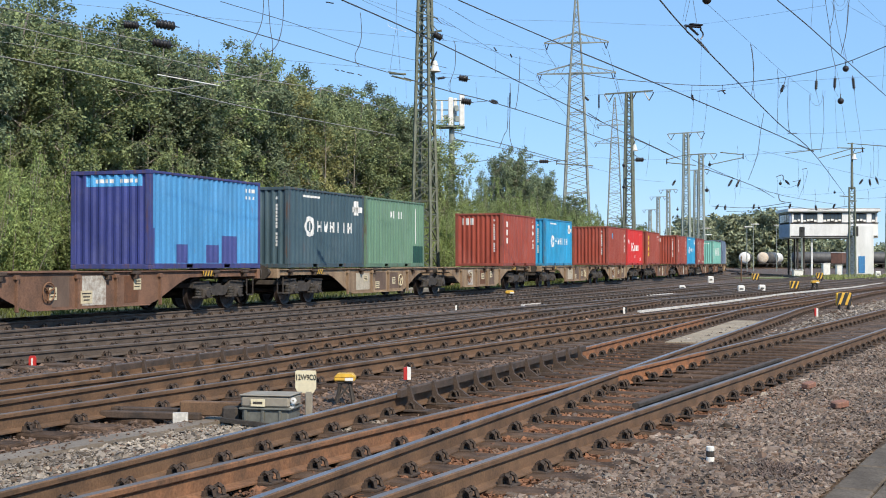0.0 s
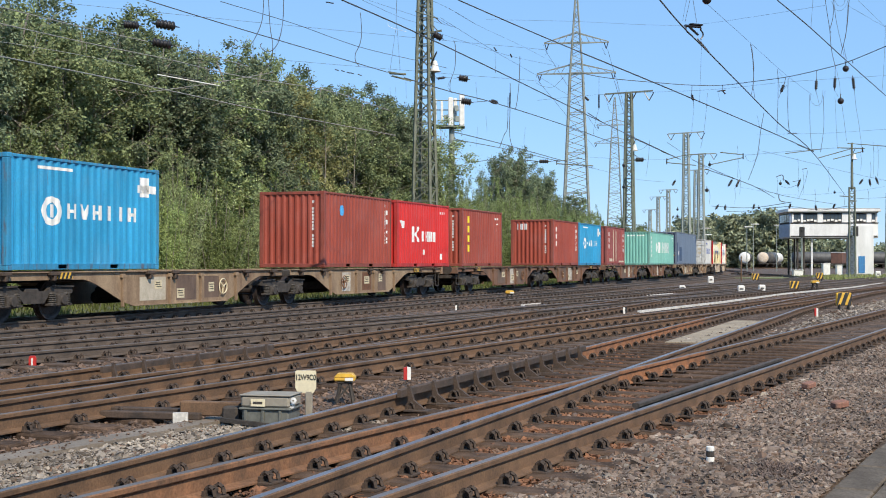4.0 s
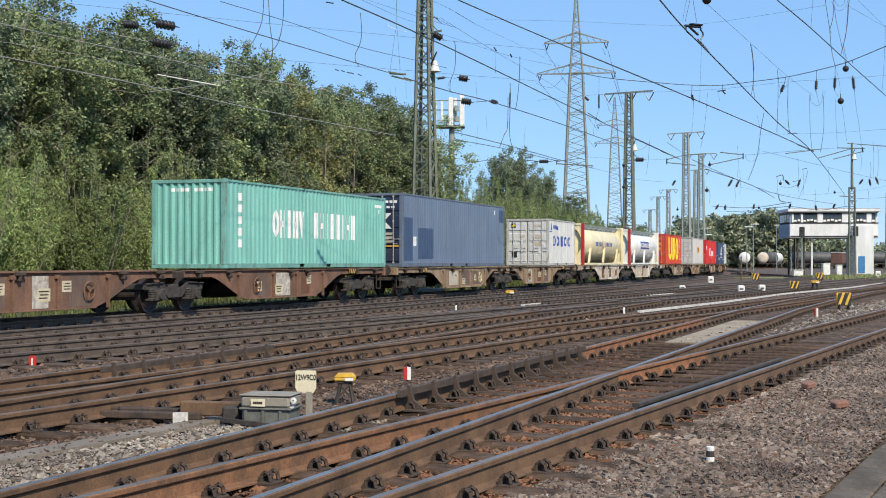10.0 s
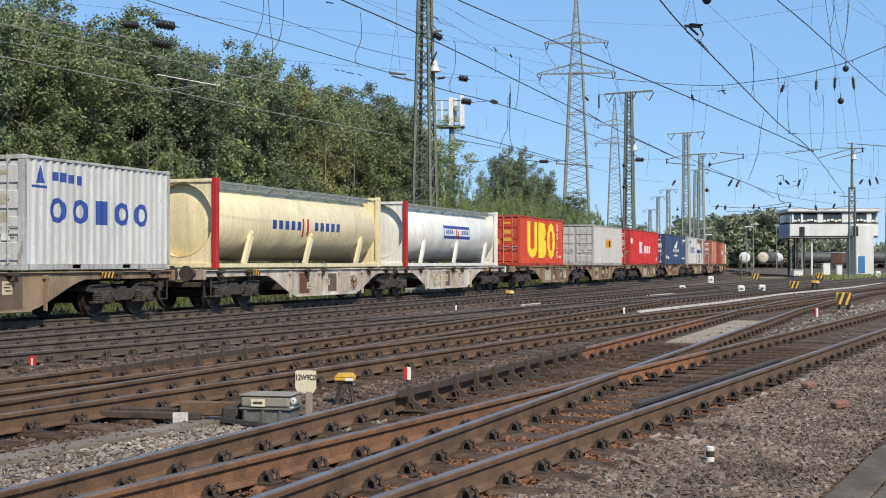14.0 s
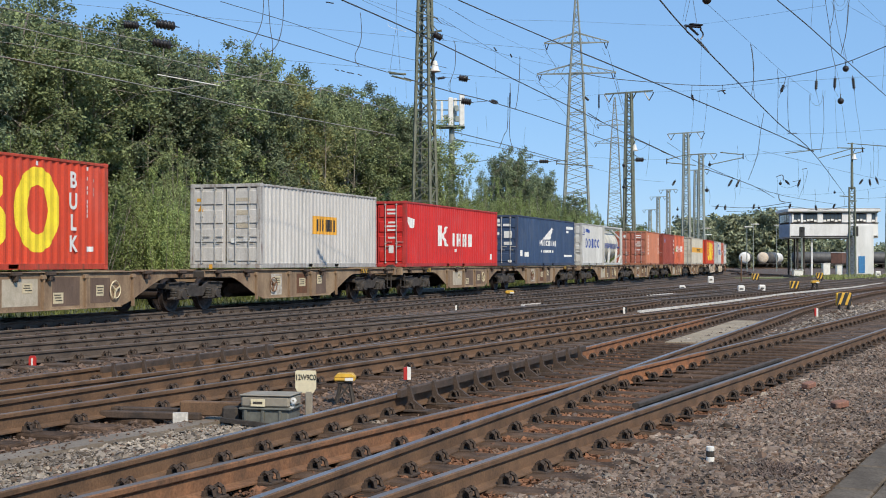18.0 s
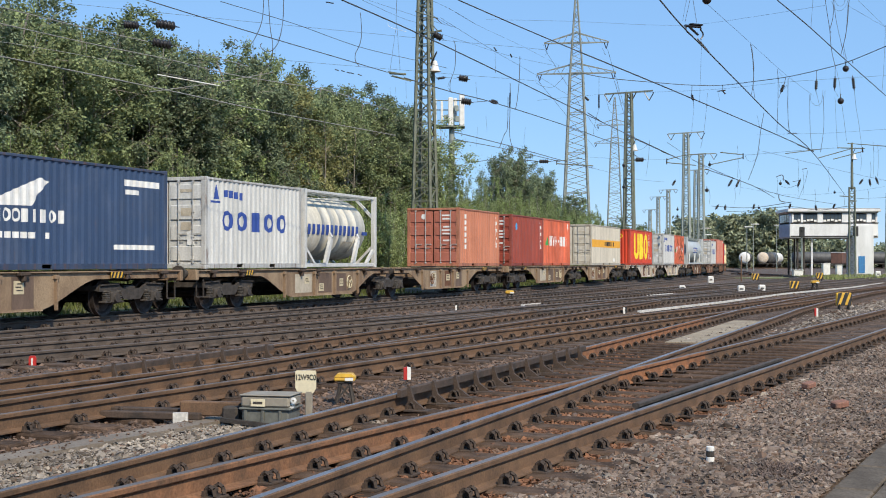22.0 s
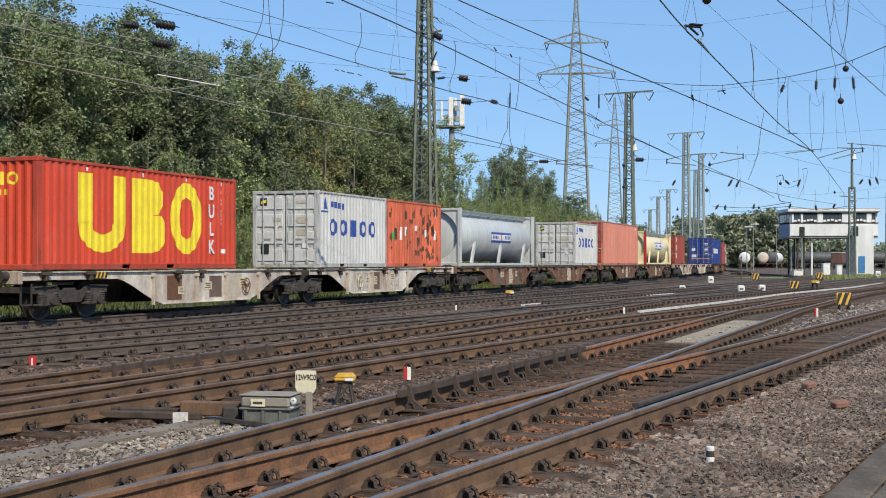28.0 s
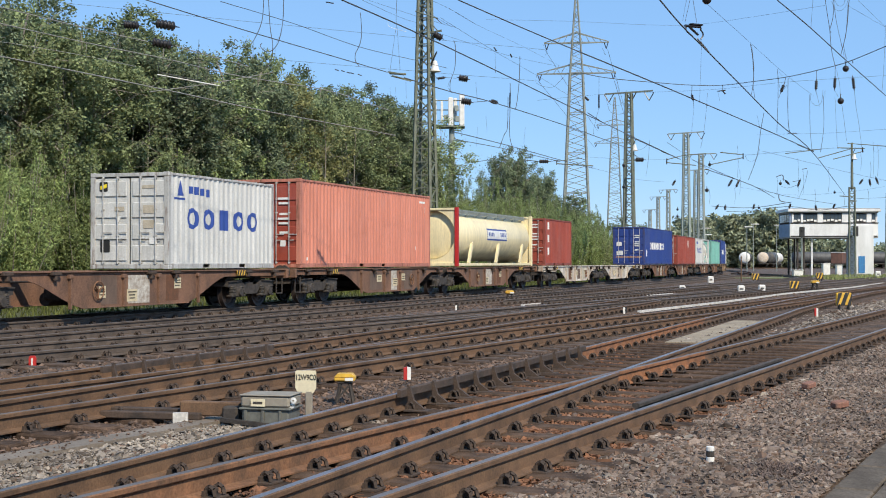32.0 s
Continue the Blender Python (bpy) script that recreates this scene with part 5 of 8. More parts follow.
def slender_kind(h, leaves):
    """Bare pale stems with a thin tuft of leaves at their tips."""
    tr = Shape()
    cents, rads = [], []
    for st in range(3):
        p = Vector((rng.normal() * 0.25, rng.normal() * 0.25, -0.3))
        d = Vector((rng.normal() * 0.05, rng.normal() * 0.05, 1)).normalized()
        r = 0.075
        for k in range(6):
            q2 = p + d * (h / 6) + Vector((rng.normal() * 0.08, rng.normal() * 0.08, 0))
            tr.rod(p, q2, r, r * 0.8, 6, caps=False)
            r *= 0.8
            for e in range(2 if k > 2 else 0):
                an = rng.uniform(0, 6.28)
                tip = q2 + Vector((math.cos(an) * 0.7, math.sin(an) * 0.7, rng.uniform(0.5, 1.1)))
                tr.rod(q2, tip, r * 0.6, 0.01, 5, caps=False)
                if k > 3:
                    cents.append(tuple(tip))
                    rads.append((0.5, 0.5, 0.6))
            p = q2
    v, f = leaf_cloud(cents, rads, leaves, 0.07)
    return tr.mesh("trunk", M["bark"]), mesh_from_arrays("crown", v, f, LEAF[0])


SLENDER = [slender_kind(8.5, 2600) for _ in range(3)]


def shrub_kind(h, leaves, size):
    """Many upright rods feathered with narrow leaves from the ground to uneven tips."""
    tr = Shape()
    cents, rads = [], []
    for q in range(30):
        an, ln = rng.uniform(0, 6.28), rng.uniform(0.2, 1.5)
        tip = Vector((math.cos(an) * ln, math.sin(an) * ln, h * rng.uniform(0.5, 1.0) * (1.08 - 0.18 * ln)))
        tr.rod((math.cos(an) * 0.3 * ln, math.sin(an) * 0.3 * ln, -0.3), tip, 0.02, 0.004, 4, caps=False)
        for k in range(4):
            p = tip * (0.3 + 0.22 * k)
            rr = rng.uniform(0.2, 0.38) * (1.3 - 0.27 * k)
            cents.append((p.x + rng.normal() * 0.06, p.y + rng.normal() * 0.06, p.z))
            rads.append((rr, rr, rr * 2.1))
    v, f = leaf_cloud(cents, rads, leaves, size, 0.1, 0.3, 0.4)
    return tr.mesh("stem", M["bark"]), mesh_from_arrays("crown", v, f, LEAF[3])


SHRUBS = [shrub_kind(5.0, 42000, 0.058) for _ in range(5)]


def plant(kinds, name, label, cat, x, y, z, sc, leaf, group):
    tr, cr = kinds[rng.integers(len(kinds))]
    t = thing(name, label, cat, group=group)
    t.matrix_basis = pose(x, y, z, 0, 0, float(rng.uniform(0, 360))) @ Matrix.Diagonal((sc[0], sc[0], sc[1], 1))
    part(tr.name.split(".")[0], tr, t)
    painted("crown", cr, t, LEAF[leaf])
    return t


def bank_point(s, left):
    p, q2 = train_point(s), train_point(s + 1)
    d = (q2 - p)
    return p + Vector((-d.y, d.x)) * left


TREE_WORDS = ["dense dark green deciduous tree on the railway bank", "mid green broadleaf tree among others on the bank", "olive green tree with pale foliage on the bank", "light green young tree on the bank"]
s = -34.0
while s < 90:
    for left, hs, last in ((12.6, 11.7, 59), (16.0, 12.8, 66), (19.8, 14.2, 74)):
        p = bank_point(s + rng.uniform(-1.2, 1.2), left + rng.uniform(-1.1, 1.1))
        lf = int(rng.choice([0, 0, 0, 1, 1, 1, 0, 1]))
        if left < 13 and 33 < s < 41:
            lf = 2
        k = hs / 11.5 * rng.uniform(0.9, 1.02)
        if s < last:
            plant(KINDS, "tree", TREE_WORDS[lf], "tree", p.x, p.y, 0.0, (rng.uniform(1.0, 1.3), k), lf, "trees on the bank")
    s += 2.9
# slender bare stems in front of the wood
for s, left in ((14.2, 10.6), (14.6, 10.4), (20.5, 10.8), (32.0, 10.4), (36.5, 10.4), (42.5, 11.0), (55.0, 11.0)):
    p = bank_point(s, left)
    plant(SLENDER, "tree", "slender tree with bare pale stems before the wood", "tree", p.x, p.y, 0.0, (1.0, rng.uniform(0.95, 1.1)), 1, "trees on the bank")
# a round tree by itself and a loose row behind the shrubs
for s, left, h, w, lf in ((107.5, 19.6, 13.3, 1.2, 0), (109.5, 20.4, 13.0, 1.1, 0), (112.0, 19.6, 12.2, 1.1, 0), (122.0, 20.0, 11.6, 1.2, 0), (126.0, 20.5, 11.4, 1.2, 0), (131.0, 20.5, 11.8, 1.2, 0), (138.0, 20.0, 11.0, 1.2, 0), (145.0, 19.5, 9.8, 1.1, 0), (166.0, 14.0, 8.0, 0.8, 0), (180.0, 12.0, 7.6, 0.8, 0), (196.0, 11.0, 7.6, 0.8, 1)):
    p = bank_point(s, left)
    plant(KINDS, "tree", TREE_WORDS[lf], "tree", p.x, p.y, 0.0, (w, h / 11.5), lf, "trees on the bank")
s = -30.0
while s < 190:
    h = 5.9 if s < 52 else (7.0 if s < 100 else (6.4 if s < 112 else 5.2))
    rows = ((8.0, 0.8), (10.2, 1.0)) if s < 58 else ((8.0, 0.72), (10.5, 0.95), (13.6, 1.04))
    if s > 118:
        rows = ((8.5, 0.9),)
    for left, hs in rows:
        p = bank_point(s + rng.uniform(-0.8, 0.8), left + rng.uniform(-0.7, 0.7))
        lf = int(rng.choice([3, 3, 3, 3, 1]))
        plant(SHRUBS, "shrub", "feathery light green shrub at the foot of the bank", "shrub", p.x, p.y, -0.1, (rng.uniform(0.95, 1.35), h * hs / 4.4 * rng.uniform(0.85, 1.1)), lf, "shrubs along the track")
    s += 2.5

# far wood beyond the yard: one mass of crowns
cents, rads = [], []
for i in range(330):
    u = rng.random()
    x = 72 + 150 * u
    y = 390 + rng.uniform(-8, 40) + 20 * u
    h = 16.0 + 0.9 * math.sin(x * 0.21) + rng.normal() * 0.7 - 9.0 * min(1, max(0, (x - 106) / 14)) - 5.0 * max(0, (78 - x) / 6)
    for k in range(9):
        rr = rng.uniform(1.2, 2.3)
        cents.append((x + rng.normal() * 2.6, y + rng.normal() * 2.6, max(1.2, h - rr - k * 1.7)))
        rads.append((rr, rr, rr * 0.95))
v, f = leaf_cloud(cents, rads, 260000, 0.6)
# distance haze is put into the leaf colour: paler and greyer than near leaves
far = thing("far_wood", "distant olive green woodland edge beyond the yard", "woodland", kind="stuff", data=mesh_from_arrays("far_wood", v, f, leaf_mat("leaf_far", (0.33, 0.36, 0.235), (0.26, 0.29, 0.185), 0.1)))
# grass and weeds beside the main line
gv, gf = [], []
count = 16000
ss = rng.uniform(-30, 150, count)
ll = rng.uniform(2.6, 8.5, count)
hh = rng.uniform(0.12, 0.5, count) * (0.5 + 0.5 * (ll - 2.6) / 5.9)
pts = np.array([tuple(bank_point(float(a), float(b))) for a, b in zip(ss, ll)])
an = rng.uniform(0, 6.28, count)
wx, wy = np.cos(an) * 0.03, np.sin(an) * 0.03
v = np.empty((count, 3, 3))
v[:, 0] = np.stack([pts[:, 0] - wx, pts[:, 1] - wy, np.full(count, -0.22)], 1)
v[:, 1] = np.stack([pts[:, 0] + wx, pts[:, 1] + wy, np.full(count, -0.22)], 1)
v[:, 2] = np.stack([pts[:, 0] + rng.normal(size=count) * 0.08, pts[:, 1] + rng.normal(size=count) * 0.08, -0.2 + hh], 1)
grass = thing("grass", "yellow green grass and weeds beside the main line", "grass", kind="stuff",
              data=mesh_from_arrays("grass", v.reshape(-1, 3), np.arange(count * 3).reshape(count, 3), leaf_mat("grass_blade", (0.13, 0.145, 0.045), (0.07, 0.09, 0.03))))
M["turf"] = mat("turf", (0.09, 0.10, 0.04), (0.06, 0.06, 0.03), 0.95, scale=1.2, fine=25, fine_amt=0.4, bump=0.5, dist=0.03)
vs, fs = [], []
for k, s in enumerate(range(-60, 200, 5)):
    for left in (2.6, 30.0):
        p = bank_point(s, left)
        vs.append((p.x, p.y, -0.19))
    if k:
        fs.append((2 * k - 2, 2 * k, 2 * k + 1, 2 * k - 1))
sh = Shape()
sh.add(vs, fs)
tagged(new("verge", sh.mesh("verge", M["turf"])), "grassy verge at the foot of the bank", "verge", kind="structure")
# ---- overhead line masts, pylons and wires ----
def lattice(sh_leg, sh_brace, h, w0, w1, panels, leg=0.09, brace=0.045, z0=-0.2, rungs=True):
    """Four tapering legs and zigzag bracing; fills two shapes (legs as a list of four)."""
    def corner(i, t):
        sx, sy = ((-1, -1), (1, -1), (1, 1), (-1, 1))[i]
        w = (w0 + (w1 - w0) * t) / 2
        return Vector((sx * w, sy * w, z0 + (h - z0) * t))
    for i in range(4):
        sh_leg[i].bar(corner(i, 0), corner(i, 1), leg)
    for p in range(panels):
        t0, t1 = p / panels, (p + 1) / panels
        for i in range(4):
            j = (i + 1) % 4
            a, b = (i, j) if p % 2 else (j, i)
            sh_brace.bar(corner(a, t0), corner(b, t1), brace)
            if rungs or p % 6 == 5:
                sh_brace.bar(corner(i, t1), corner(j, t1), brace)


def mast(x, y, h, w0, w1, panels, label, arm=0.0, lamp=None, turn=20, mt="mast_green", leg=0.1, brace=0.05, low_arm=None):
    m = thing("lattice_mast", label, "catenary mast", pose(x, y, 0, 0, 0, -turn), group="overhead line masts")
    legs, br = [Shape() for _ in range(4)], Shape()
    lattice(legs, br, h, w0, w1, panels, leg, brace)
    for s in legs:
        part("leg", s.mesh("leg", M[mt]), m)
    part("bracing", br.mesh("bracing", M[mt]), m)
    sh = Shape()
    sh.box((0, 0, -0.2), (w0 + 0.5, w0 + 0.5, 0.5), 0.04)
    part("footing", sh.mesh("footing", M["concrete"]), m)
    if arm:
        sh = Shape()
        sh.bar((-arm / 2, 0, h), (arm / 2, 0, h + 0.12), 0.16, 0.12)
        part("cross_arm", sh.mesh("cross_arm", M[mt]), m)
        for k in (-0.42, 0.05, 0.42):
            sh = Shape()
            for s2 in (-1, 1):
                sh.rod((k * arm + s2 * 0.42, 0, h), (k * arm, 0, h - 0.72), 0.045, n=6)
            part("v_insulator", sh.mesh("v_insulator", M["insulator"]), m)
    if low_arm:
        for z, l in low_arm:
            sh = Shape()
            sh.bar((-l * 0.2, 0, z), (l, 0, z + 0.15), 0.09)
            sh.bar((0, 0, z + 0.9), (l * 0.8, 0, z + 0.12), 0.05)
            part("bracket", sh.mesh("bracket", M[mt]), m)
    if lamp:
        dx, z = lamp
        sh = Shape()
        sh.lathe([(0.03, 0.55), (0.1, 0.5), (0.13, 0.42), (0.2, 0.1), (0.3, 0.0), (0.28, -0.02), (0.1, -0.02), (0.01, -0.02)], 16)
        lp = part("lamp", sh.mesh("lamp", M["white"], smooth=True), m, pose(dx, 0, z))
        sh = Shape()
        sh.bar((dx - 0.25, 0, z + 0.3), (dx + 0.1, 0, z + 1.0), 0.06)
        part("lamp_bracket", sh.mesh("lamp_bracket", M["insulator"]), m)
    return m


MAST_WORDS = "tall green-grey steel lattice mast carrying the overhead wires"
m1 = mast(-0.92, 65.6, 17.0, 1.10, 0.42, 26, MAST_WORDS, lamp=(0.55, 11.0), low_arm=[(12.9, 0.9)], leg=0.13, brace=0.055)
mast(16.1, 112, 16.0, 0.95, 0.45, 24, MAST_WORDS, arm=4.2, lamp=(0.5, 11.0), low_arm=[(10.1, 1.3)], leg=0.14, brace=0.06)
mast(27.8, 148, 16.1, 0.95, 0.5, 22, "grey steel lattice mast with a wide top arm", arm=4.1, mt="galv", leg=0.15, brace=0.07)
mast(35.1, 176, 16.0, 0.95, 0.5, 20, "grey steel lattice mast with a wide top arm", arm=4.1, mt="galv", leg=0.16, brace=0.07)
mast(40.3, 206, 16.0, 0.95, 0.5, 18, "grey steel lattice mast with a wide top arm", arm=4.0, mt="galv", leg=0.17, brace=0.08)
mast(45.6, 262, 16.0, 0.9, 0.5, 16, "distant grey lattice mast with a top arm", arm=3.6, mt="galv", leg=0.18, brace=0.08)
mast(48.2, 290, 16.0, 0.9, 0.5, 16, "distant grey lattice mast with a top arm", arm=3.6, mt="galv", leg=0.18, brace=0.08)
mast(51.5, 322, 14.4, 0.9, 0.5, 14, "distant grey lattice mast with a top arm", arm=3.6, mt="galv", leg=0.18, brace=0.08)
m9 = mast(39.5, 125, 8.6, 0.62, 0.5, 14, "slender lattice mast with a thin pole top beside the signal box", lamp=(0.2, 11.3), leg=0.11, brace=0.05)
sh = Shape()
sh.rod((0, 0, 8.4), (0, 0, 12.9), 0.14, 0.1, 8)
part("pole_top", sh.mesh("pole_top", M["mast_green"]), m9)
mast(52.3, 152, 9.5, 0.7, 0.4, 14, "short lattice mast behind the signal box", leg=0.12, brace=0.06)


def pylon(x, y, h, w0, arms, label, turn):
    p = thing("power_pylon", label, "power pylon", pose(x, y, 0, 0, 0, turn), group="high voltage pylons")
    legs, br = [Shape() for _ in range(4)], Shape()
    waist = arms[-1][0]
    wt = w0 * 0.42
    lattice(legs, br, waist, w0, wt, 30, 0.25, 0.085, rungs=False)
    top = [Shape() for _ in range(4)]
    tb = Shape()
    lattice(top, tb, h, wt, 0.25, 16, 0.17, 0.065, waist, rungs=False)
    for s in legs:
        part("leg", s.mesh("leg", M["pylon_grey"]), p)
    for s in top:
        part("upper_leg", s.mesh("upper_leg", M["pylon_grey"]), p)
    part("bracing", br.mesh("bracing", M["pylon_grey"]), p)
    part("upper_bracing", tb.mesh("upper_bracing", M["pylon_grey"]), p)
    for z, half in arms:
        for sgn in (-1, 1):
            sh = Shape()
            for yy in (-0.5, 0.5):
                sh.bar((0, yy, z), (sgn * half, 0, z), 0.14)
                sh.bar((0, yy, z + 1.5), (sgn * half, 0, z + 0.1), 0.11)
            for k in range(1, 5):
                u = k / 5
                sh.bar((sgn * half * u, 0.5 * (1 - u), z), (sgn * half * (u - 0.1), 0.5 * (1 - u), z + 1.5 * (1 - u) + 0.1), 0.07)
            part("cross_arm", sh.mesh("cross_arm", M["pylon_grey"]), p)
            for xx in (half - 0.4,):
                sh = Shape()
                sh.rod((sgn * (xx - 0.3), 0, z), (sgn * xx, 0, z - 0.95), 0.07, n=6)
                sh.rod((sgn * (xx + 0.3), 0, z), (sgn * xx, 0, z - 0.95), 0.07, n=6)
                part("insulator", sh.mesh("insulator", M["insulator"]), p)
    return p


pylon(19.6, 190, 40.6, 4.4, [(33.6, 4.75), (29.1, 5.8)], "tall grey steel lattice power pylon behind the shrubs", -8)
pylon(43.8, 330, 43.5, 4.6, [(36.4, 4.6), (31.8, 5.2)], "more distant grey steel lattice power pylon", -8)


OL = thing("overhead_line", "web of thin dark overhead wires with insulators above the tracks", "overhead line")


def tube(pts, r, n=5):
    """A round wire through a row of points."""
    sh = Shape()
    for i, p in enumerate(pts):
        d = (pts[min(i + 1, len(pts) - 1)] - pts[max(i - 1, 0)]).normalized()
        u = d.cross(Vector((0, 0, 1)))
        u = u.normalized() if u.length > 0.05 else Vector((1, 0, 0))
        w = u.cross(d)
        for k in range(n):
            t = 2 * math.pi * k / n
            sh.v.append(tuple(p + (u * math.cos(t) + w * math.sin(t)) * r))
    for i in range(len(pts) - 1):
        for k in range(n):
            sh.f.append((i * n + k, i * n + (k + 1) % n, (i + 1) * n + (k + 1) % n, (i + 1) * n + k))
            sh.mi.append(0)
    return sh


def wire(a, b, r):
    """A stretch of overhead wire with a slight sag."""
    a, b = Vector(a), Vector(b)
    L = (b - a).length
    n = 6
    pts = [a.lerp(b, k / n) - Vector((0, 0, 0.0072 * L * (k / n) * (1 - k / n))) for k in range(n + 1)]
    return part("wire", tube(pts, r).mesh("wire", M["wire"], smooth=True), OL)


def strand(pts, r, m="wire", name="wire"):
    """A wire, jumper or bar bent smoothly through a few points."""
    p = [Vector(q) for q in pts]
    out = []
    for i in range(len(p) - 1):
        a, b, c, d = p[max(i - 1, 0)], p[i], p[i + 1], p[min(i + 2, len(p) - 1)]
        n = 1 if len(p) == 2 else 5
        for k in range(n):
            t = k / n
            out.append(0.5 * (b * 2 + (c - a) * t + (a * 2 - b * 5 + c * 4 - d) * t * t + (b * 3 - a - c * 3 + d) * t ** 3))
    out.append(p[-1])
    return part(name, tube(out, r, 6).mesh(name, M[m], smooth=True), OL)


def insulator(a, b, r):
    """A ribbed dark insulator on its rod."""
    a, b = Vector(a), Vector(b)
    d = b - a
    L = d.length
    rot = d.to_track_quat("Z", "Y").to_matrix()
    prof = [(0.01, 0), (0.02, 0.05 * L), (0.02, 0.16 * L)]
    for k in range(5):
        z = (0.18 + k * 0.13) * L
        prof += [(r * 0.72, z), (r, z + 0.025 * L), (r, z + 0.085 * L), (r * 0.72, z + 0.11 * L)]
    prof += [(0.02, 0.86 * L), (0.015, L)]
    sh = Shape()
    sh.lathe(prof, 12, rot)
    return part("insulator", sh.mesh("insulator", M["insulator"], smooth=True), OL, Matrix.Translation(a), "dark ribbed insulator")


def ball(p, r):
    sh = Shape()
    sh.lathe([(0.01, -r)] + [(r * math.cos(t), r * math.sin(t)) for t in [radians(a) for a in (-60, -30, 0, 30, 60)]] + [(0.01, r)], 14)
    sh.rod((0, 0, r), (0, 0, r * 2.2), r * 0.15, n=6)
    return part("insulator_ball", sh.mesh("insulator_ball", M["insulator"], smooth=True), OL, Matrix.Translation(p), "round dark insulator ball")


def clamp(p, horns=True):
    """Section insulator on the wire: a slim skid frame, with or without curved arcing horns."""
    sh = Shape()
    if horns:
        sh.box((0, 0, 0), (0.5, 0.07, 0.06), 0.02)
        sh.box((0.1, 0, 0.05), (0.36, 0.12, 0.04), 0.01)
        sh.rod((-0.1, 0, -0.02), (0.16, 0, -0.2), 0.03, n=6)
    else:
        for y in (-0.06, 0.06):
            sh.bar((-0.34, y, 0.06), (0.2, y, 0.0), 0.022)
            sh.bar((-0.22, y, -0.05), (0.42, y, -0.17), 0.022)
        sh.box((-0.02, 0, 0.02), (0.5, 0.13, 0.05), 0.015)
    s = part("section_insulator", sh.mesh("section_insulator", M["insulator" if horns else "mast_green"]), OL, Matrix.Translation(p) @ pose(0, 0, 0, 0, 0, 24), "dark section insulator on the contact wire")
    for sg in (-1, 1) if horns else ():
        sh = Shape()
        last = Vector((sg * 0.24, 0, 0.0))
        for k in range(1, 6):
            nxt = Vector((sg * (0.24 + 0.1 * math.sin(k * 0.7)) + 0.025 * k, sg * 0.12, -0.055 * k))
            sh.rod(last, nxt, 0.018, n=6)
            last = nxt
        part("horn", sh.mesh("horn", M["insulator"]), s)
    return s


strand([(-10.38, 29.17, 7.20), (-9.04, 32.11, 7.20), (-7.83, 34.33, 7.20)], 0.0119, "wire_pale")
strand([(-7.24, 34.96, 7.20), (-6.73, 36.75, 7.24), (-5.92, 39.36, 7.30)], 0.0127, "wire_pale")
strand([(-9.97, 28.02, 6.60), (-8.68, 31.34, 6.67), (-7.29, 34.45, 6.74), (-6.12, 37.46, 6.78), (-4.90, 39.50, 6.82), (-3.55, 41.87, 6.86), (-1.95, 47.39, 6.90)], 0.0119, "wire_pale")
strand([(-10.24, 28.78, 6.00), (-9.13, 31.95, 6.07), (-7.65, 36.16, 6.14), (-5.97, 40.95, 6.20), (-4.54, 44.40, 6.24), (-1.85, 50.56, 6.30)], 0.0153, "wire_pale")
strand([(-10.34, 29.42, 6.40), (-9.52, 30.51, 6.40), (-8.69, 31.85, 6.40), (-7.94, 33.42, 6.40)], 0.0068, "wire_pale")
strand([(-9.07, 40.00, 6.61), (-7.06, 40.00, 6.89), (-5.23, 40.00, 7.22)], 0.0136, "wire_pale", "wire")
strand([(-8.84, 40.00, 7.15), (-6.92, 40.00, 6.80)], 0.0179, "white", "rod")
strand([(-8.74, 40.00, 7.21), (-7.55, 40.00, 6.96)], 0.0136, "wire", "rod")
strand([(-8.78, 40.00, 7.71), (-8.81, 40.00, 7.15)], 0.0070, "wire", "dropper")
strand([(-7.55, 40.00, 8.24), (-7.59, 40.00, 7.01)], 0.0063, "wire", "dropper")
strand([(-13.20, 42.00, 8.77), (-13.29, 42.00, 8.22), (-13.34, 42.00, 8.11)], 0.0093, "wire_pale", "dropper")
strand([(-11.58, 42.00, 8.47), (-11.60, 42.00, 8.12)], 0.0093, "wire_pale", "dropper")
insulator((-10.48, 42.00, 9.08), (-9.77, 42.00, 9.02), 0.137)
insulator((-9.02, 40.00, 8.76), (-8.15, 40.00, 8.61), 0.148)
insulator((-9.58, 42.00, 8.53), (-8.70, 42.00, 8.36), 0.147)
strand([(-5.28, 22.95, 6.00), (-4.09, 25.72, 6.00), (-2.37, 29.50, 6.00), (-1.37, 31.69, 6.00)], 0.0093)
strand([(-0.98, 32.66, 6.00), (0.25, 35.70, 6.04), (1.44, 38.25, 6.08), (4.03, 44.73, 6.14), (7.82, 54.92, 6.20)], 0.0127)
strand([(-5.17, 30.03, 7.40), (-3.79, 32.81, 7.40), (-2.37, 36.34, 7.40), (-0.75, 38.89, 7.40), (0.14, 40.37, 7.40)], 0.0076)
strand([(-1.80, 22.95, 6.00), (-0.50, 26.11, 5.96), (1.14, 30.46, 5.91), (5.19, 41.84, 5.85), (10.34, 56.23, 5.80)], 0.0127)
strand([(0.27, 23.44, 6.10), (1.67, 26.09, 6.04), (3.02, 28.63, 6.00)], 0.0110)
strand([(3.02, 28.63, 6.00), (5.84, 33.74, 5.89), (10.42, 42.50, 5.77), (14.55, 50.78, 5.70)], 0.0145)
strand([(3.85, 22.95, 6.00), (4.64, 25.15, 5.95), (5.79, 28.12, 5.89), (7.50, 32.65, 5.83), (10.73, 41.22, 5.74), (14.77, 51.56, 5.68), (25.31, 81.54, 5.60)], 0.0145)
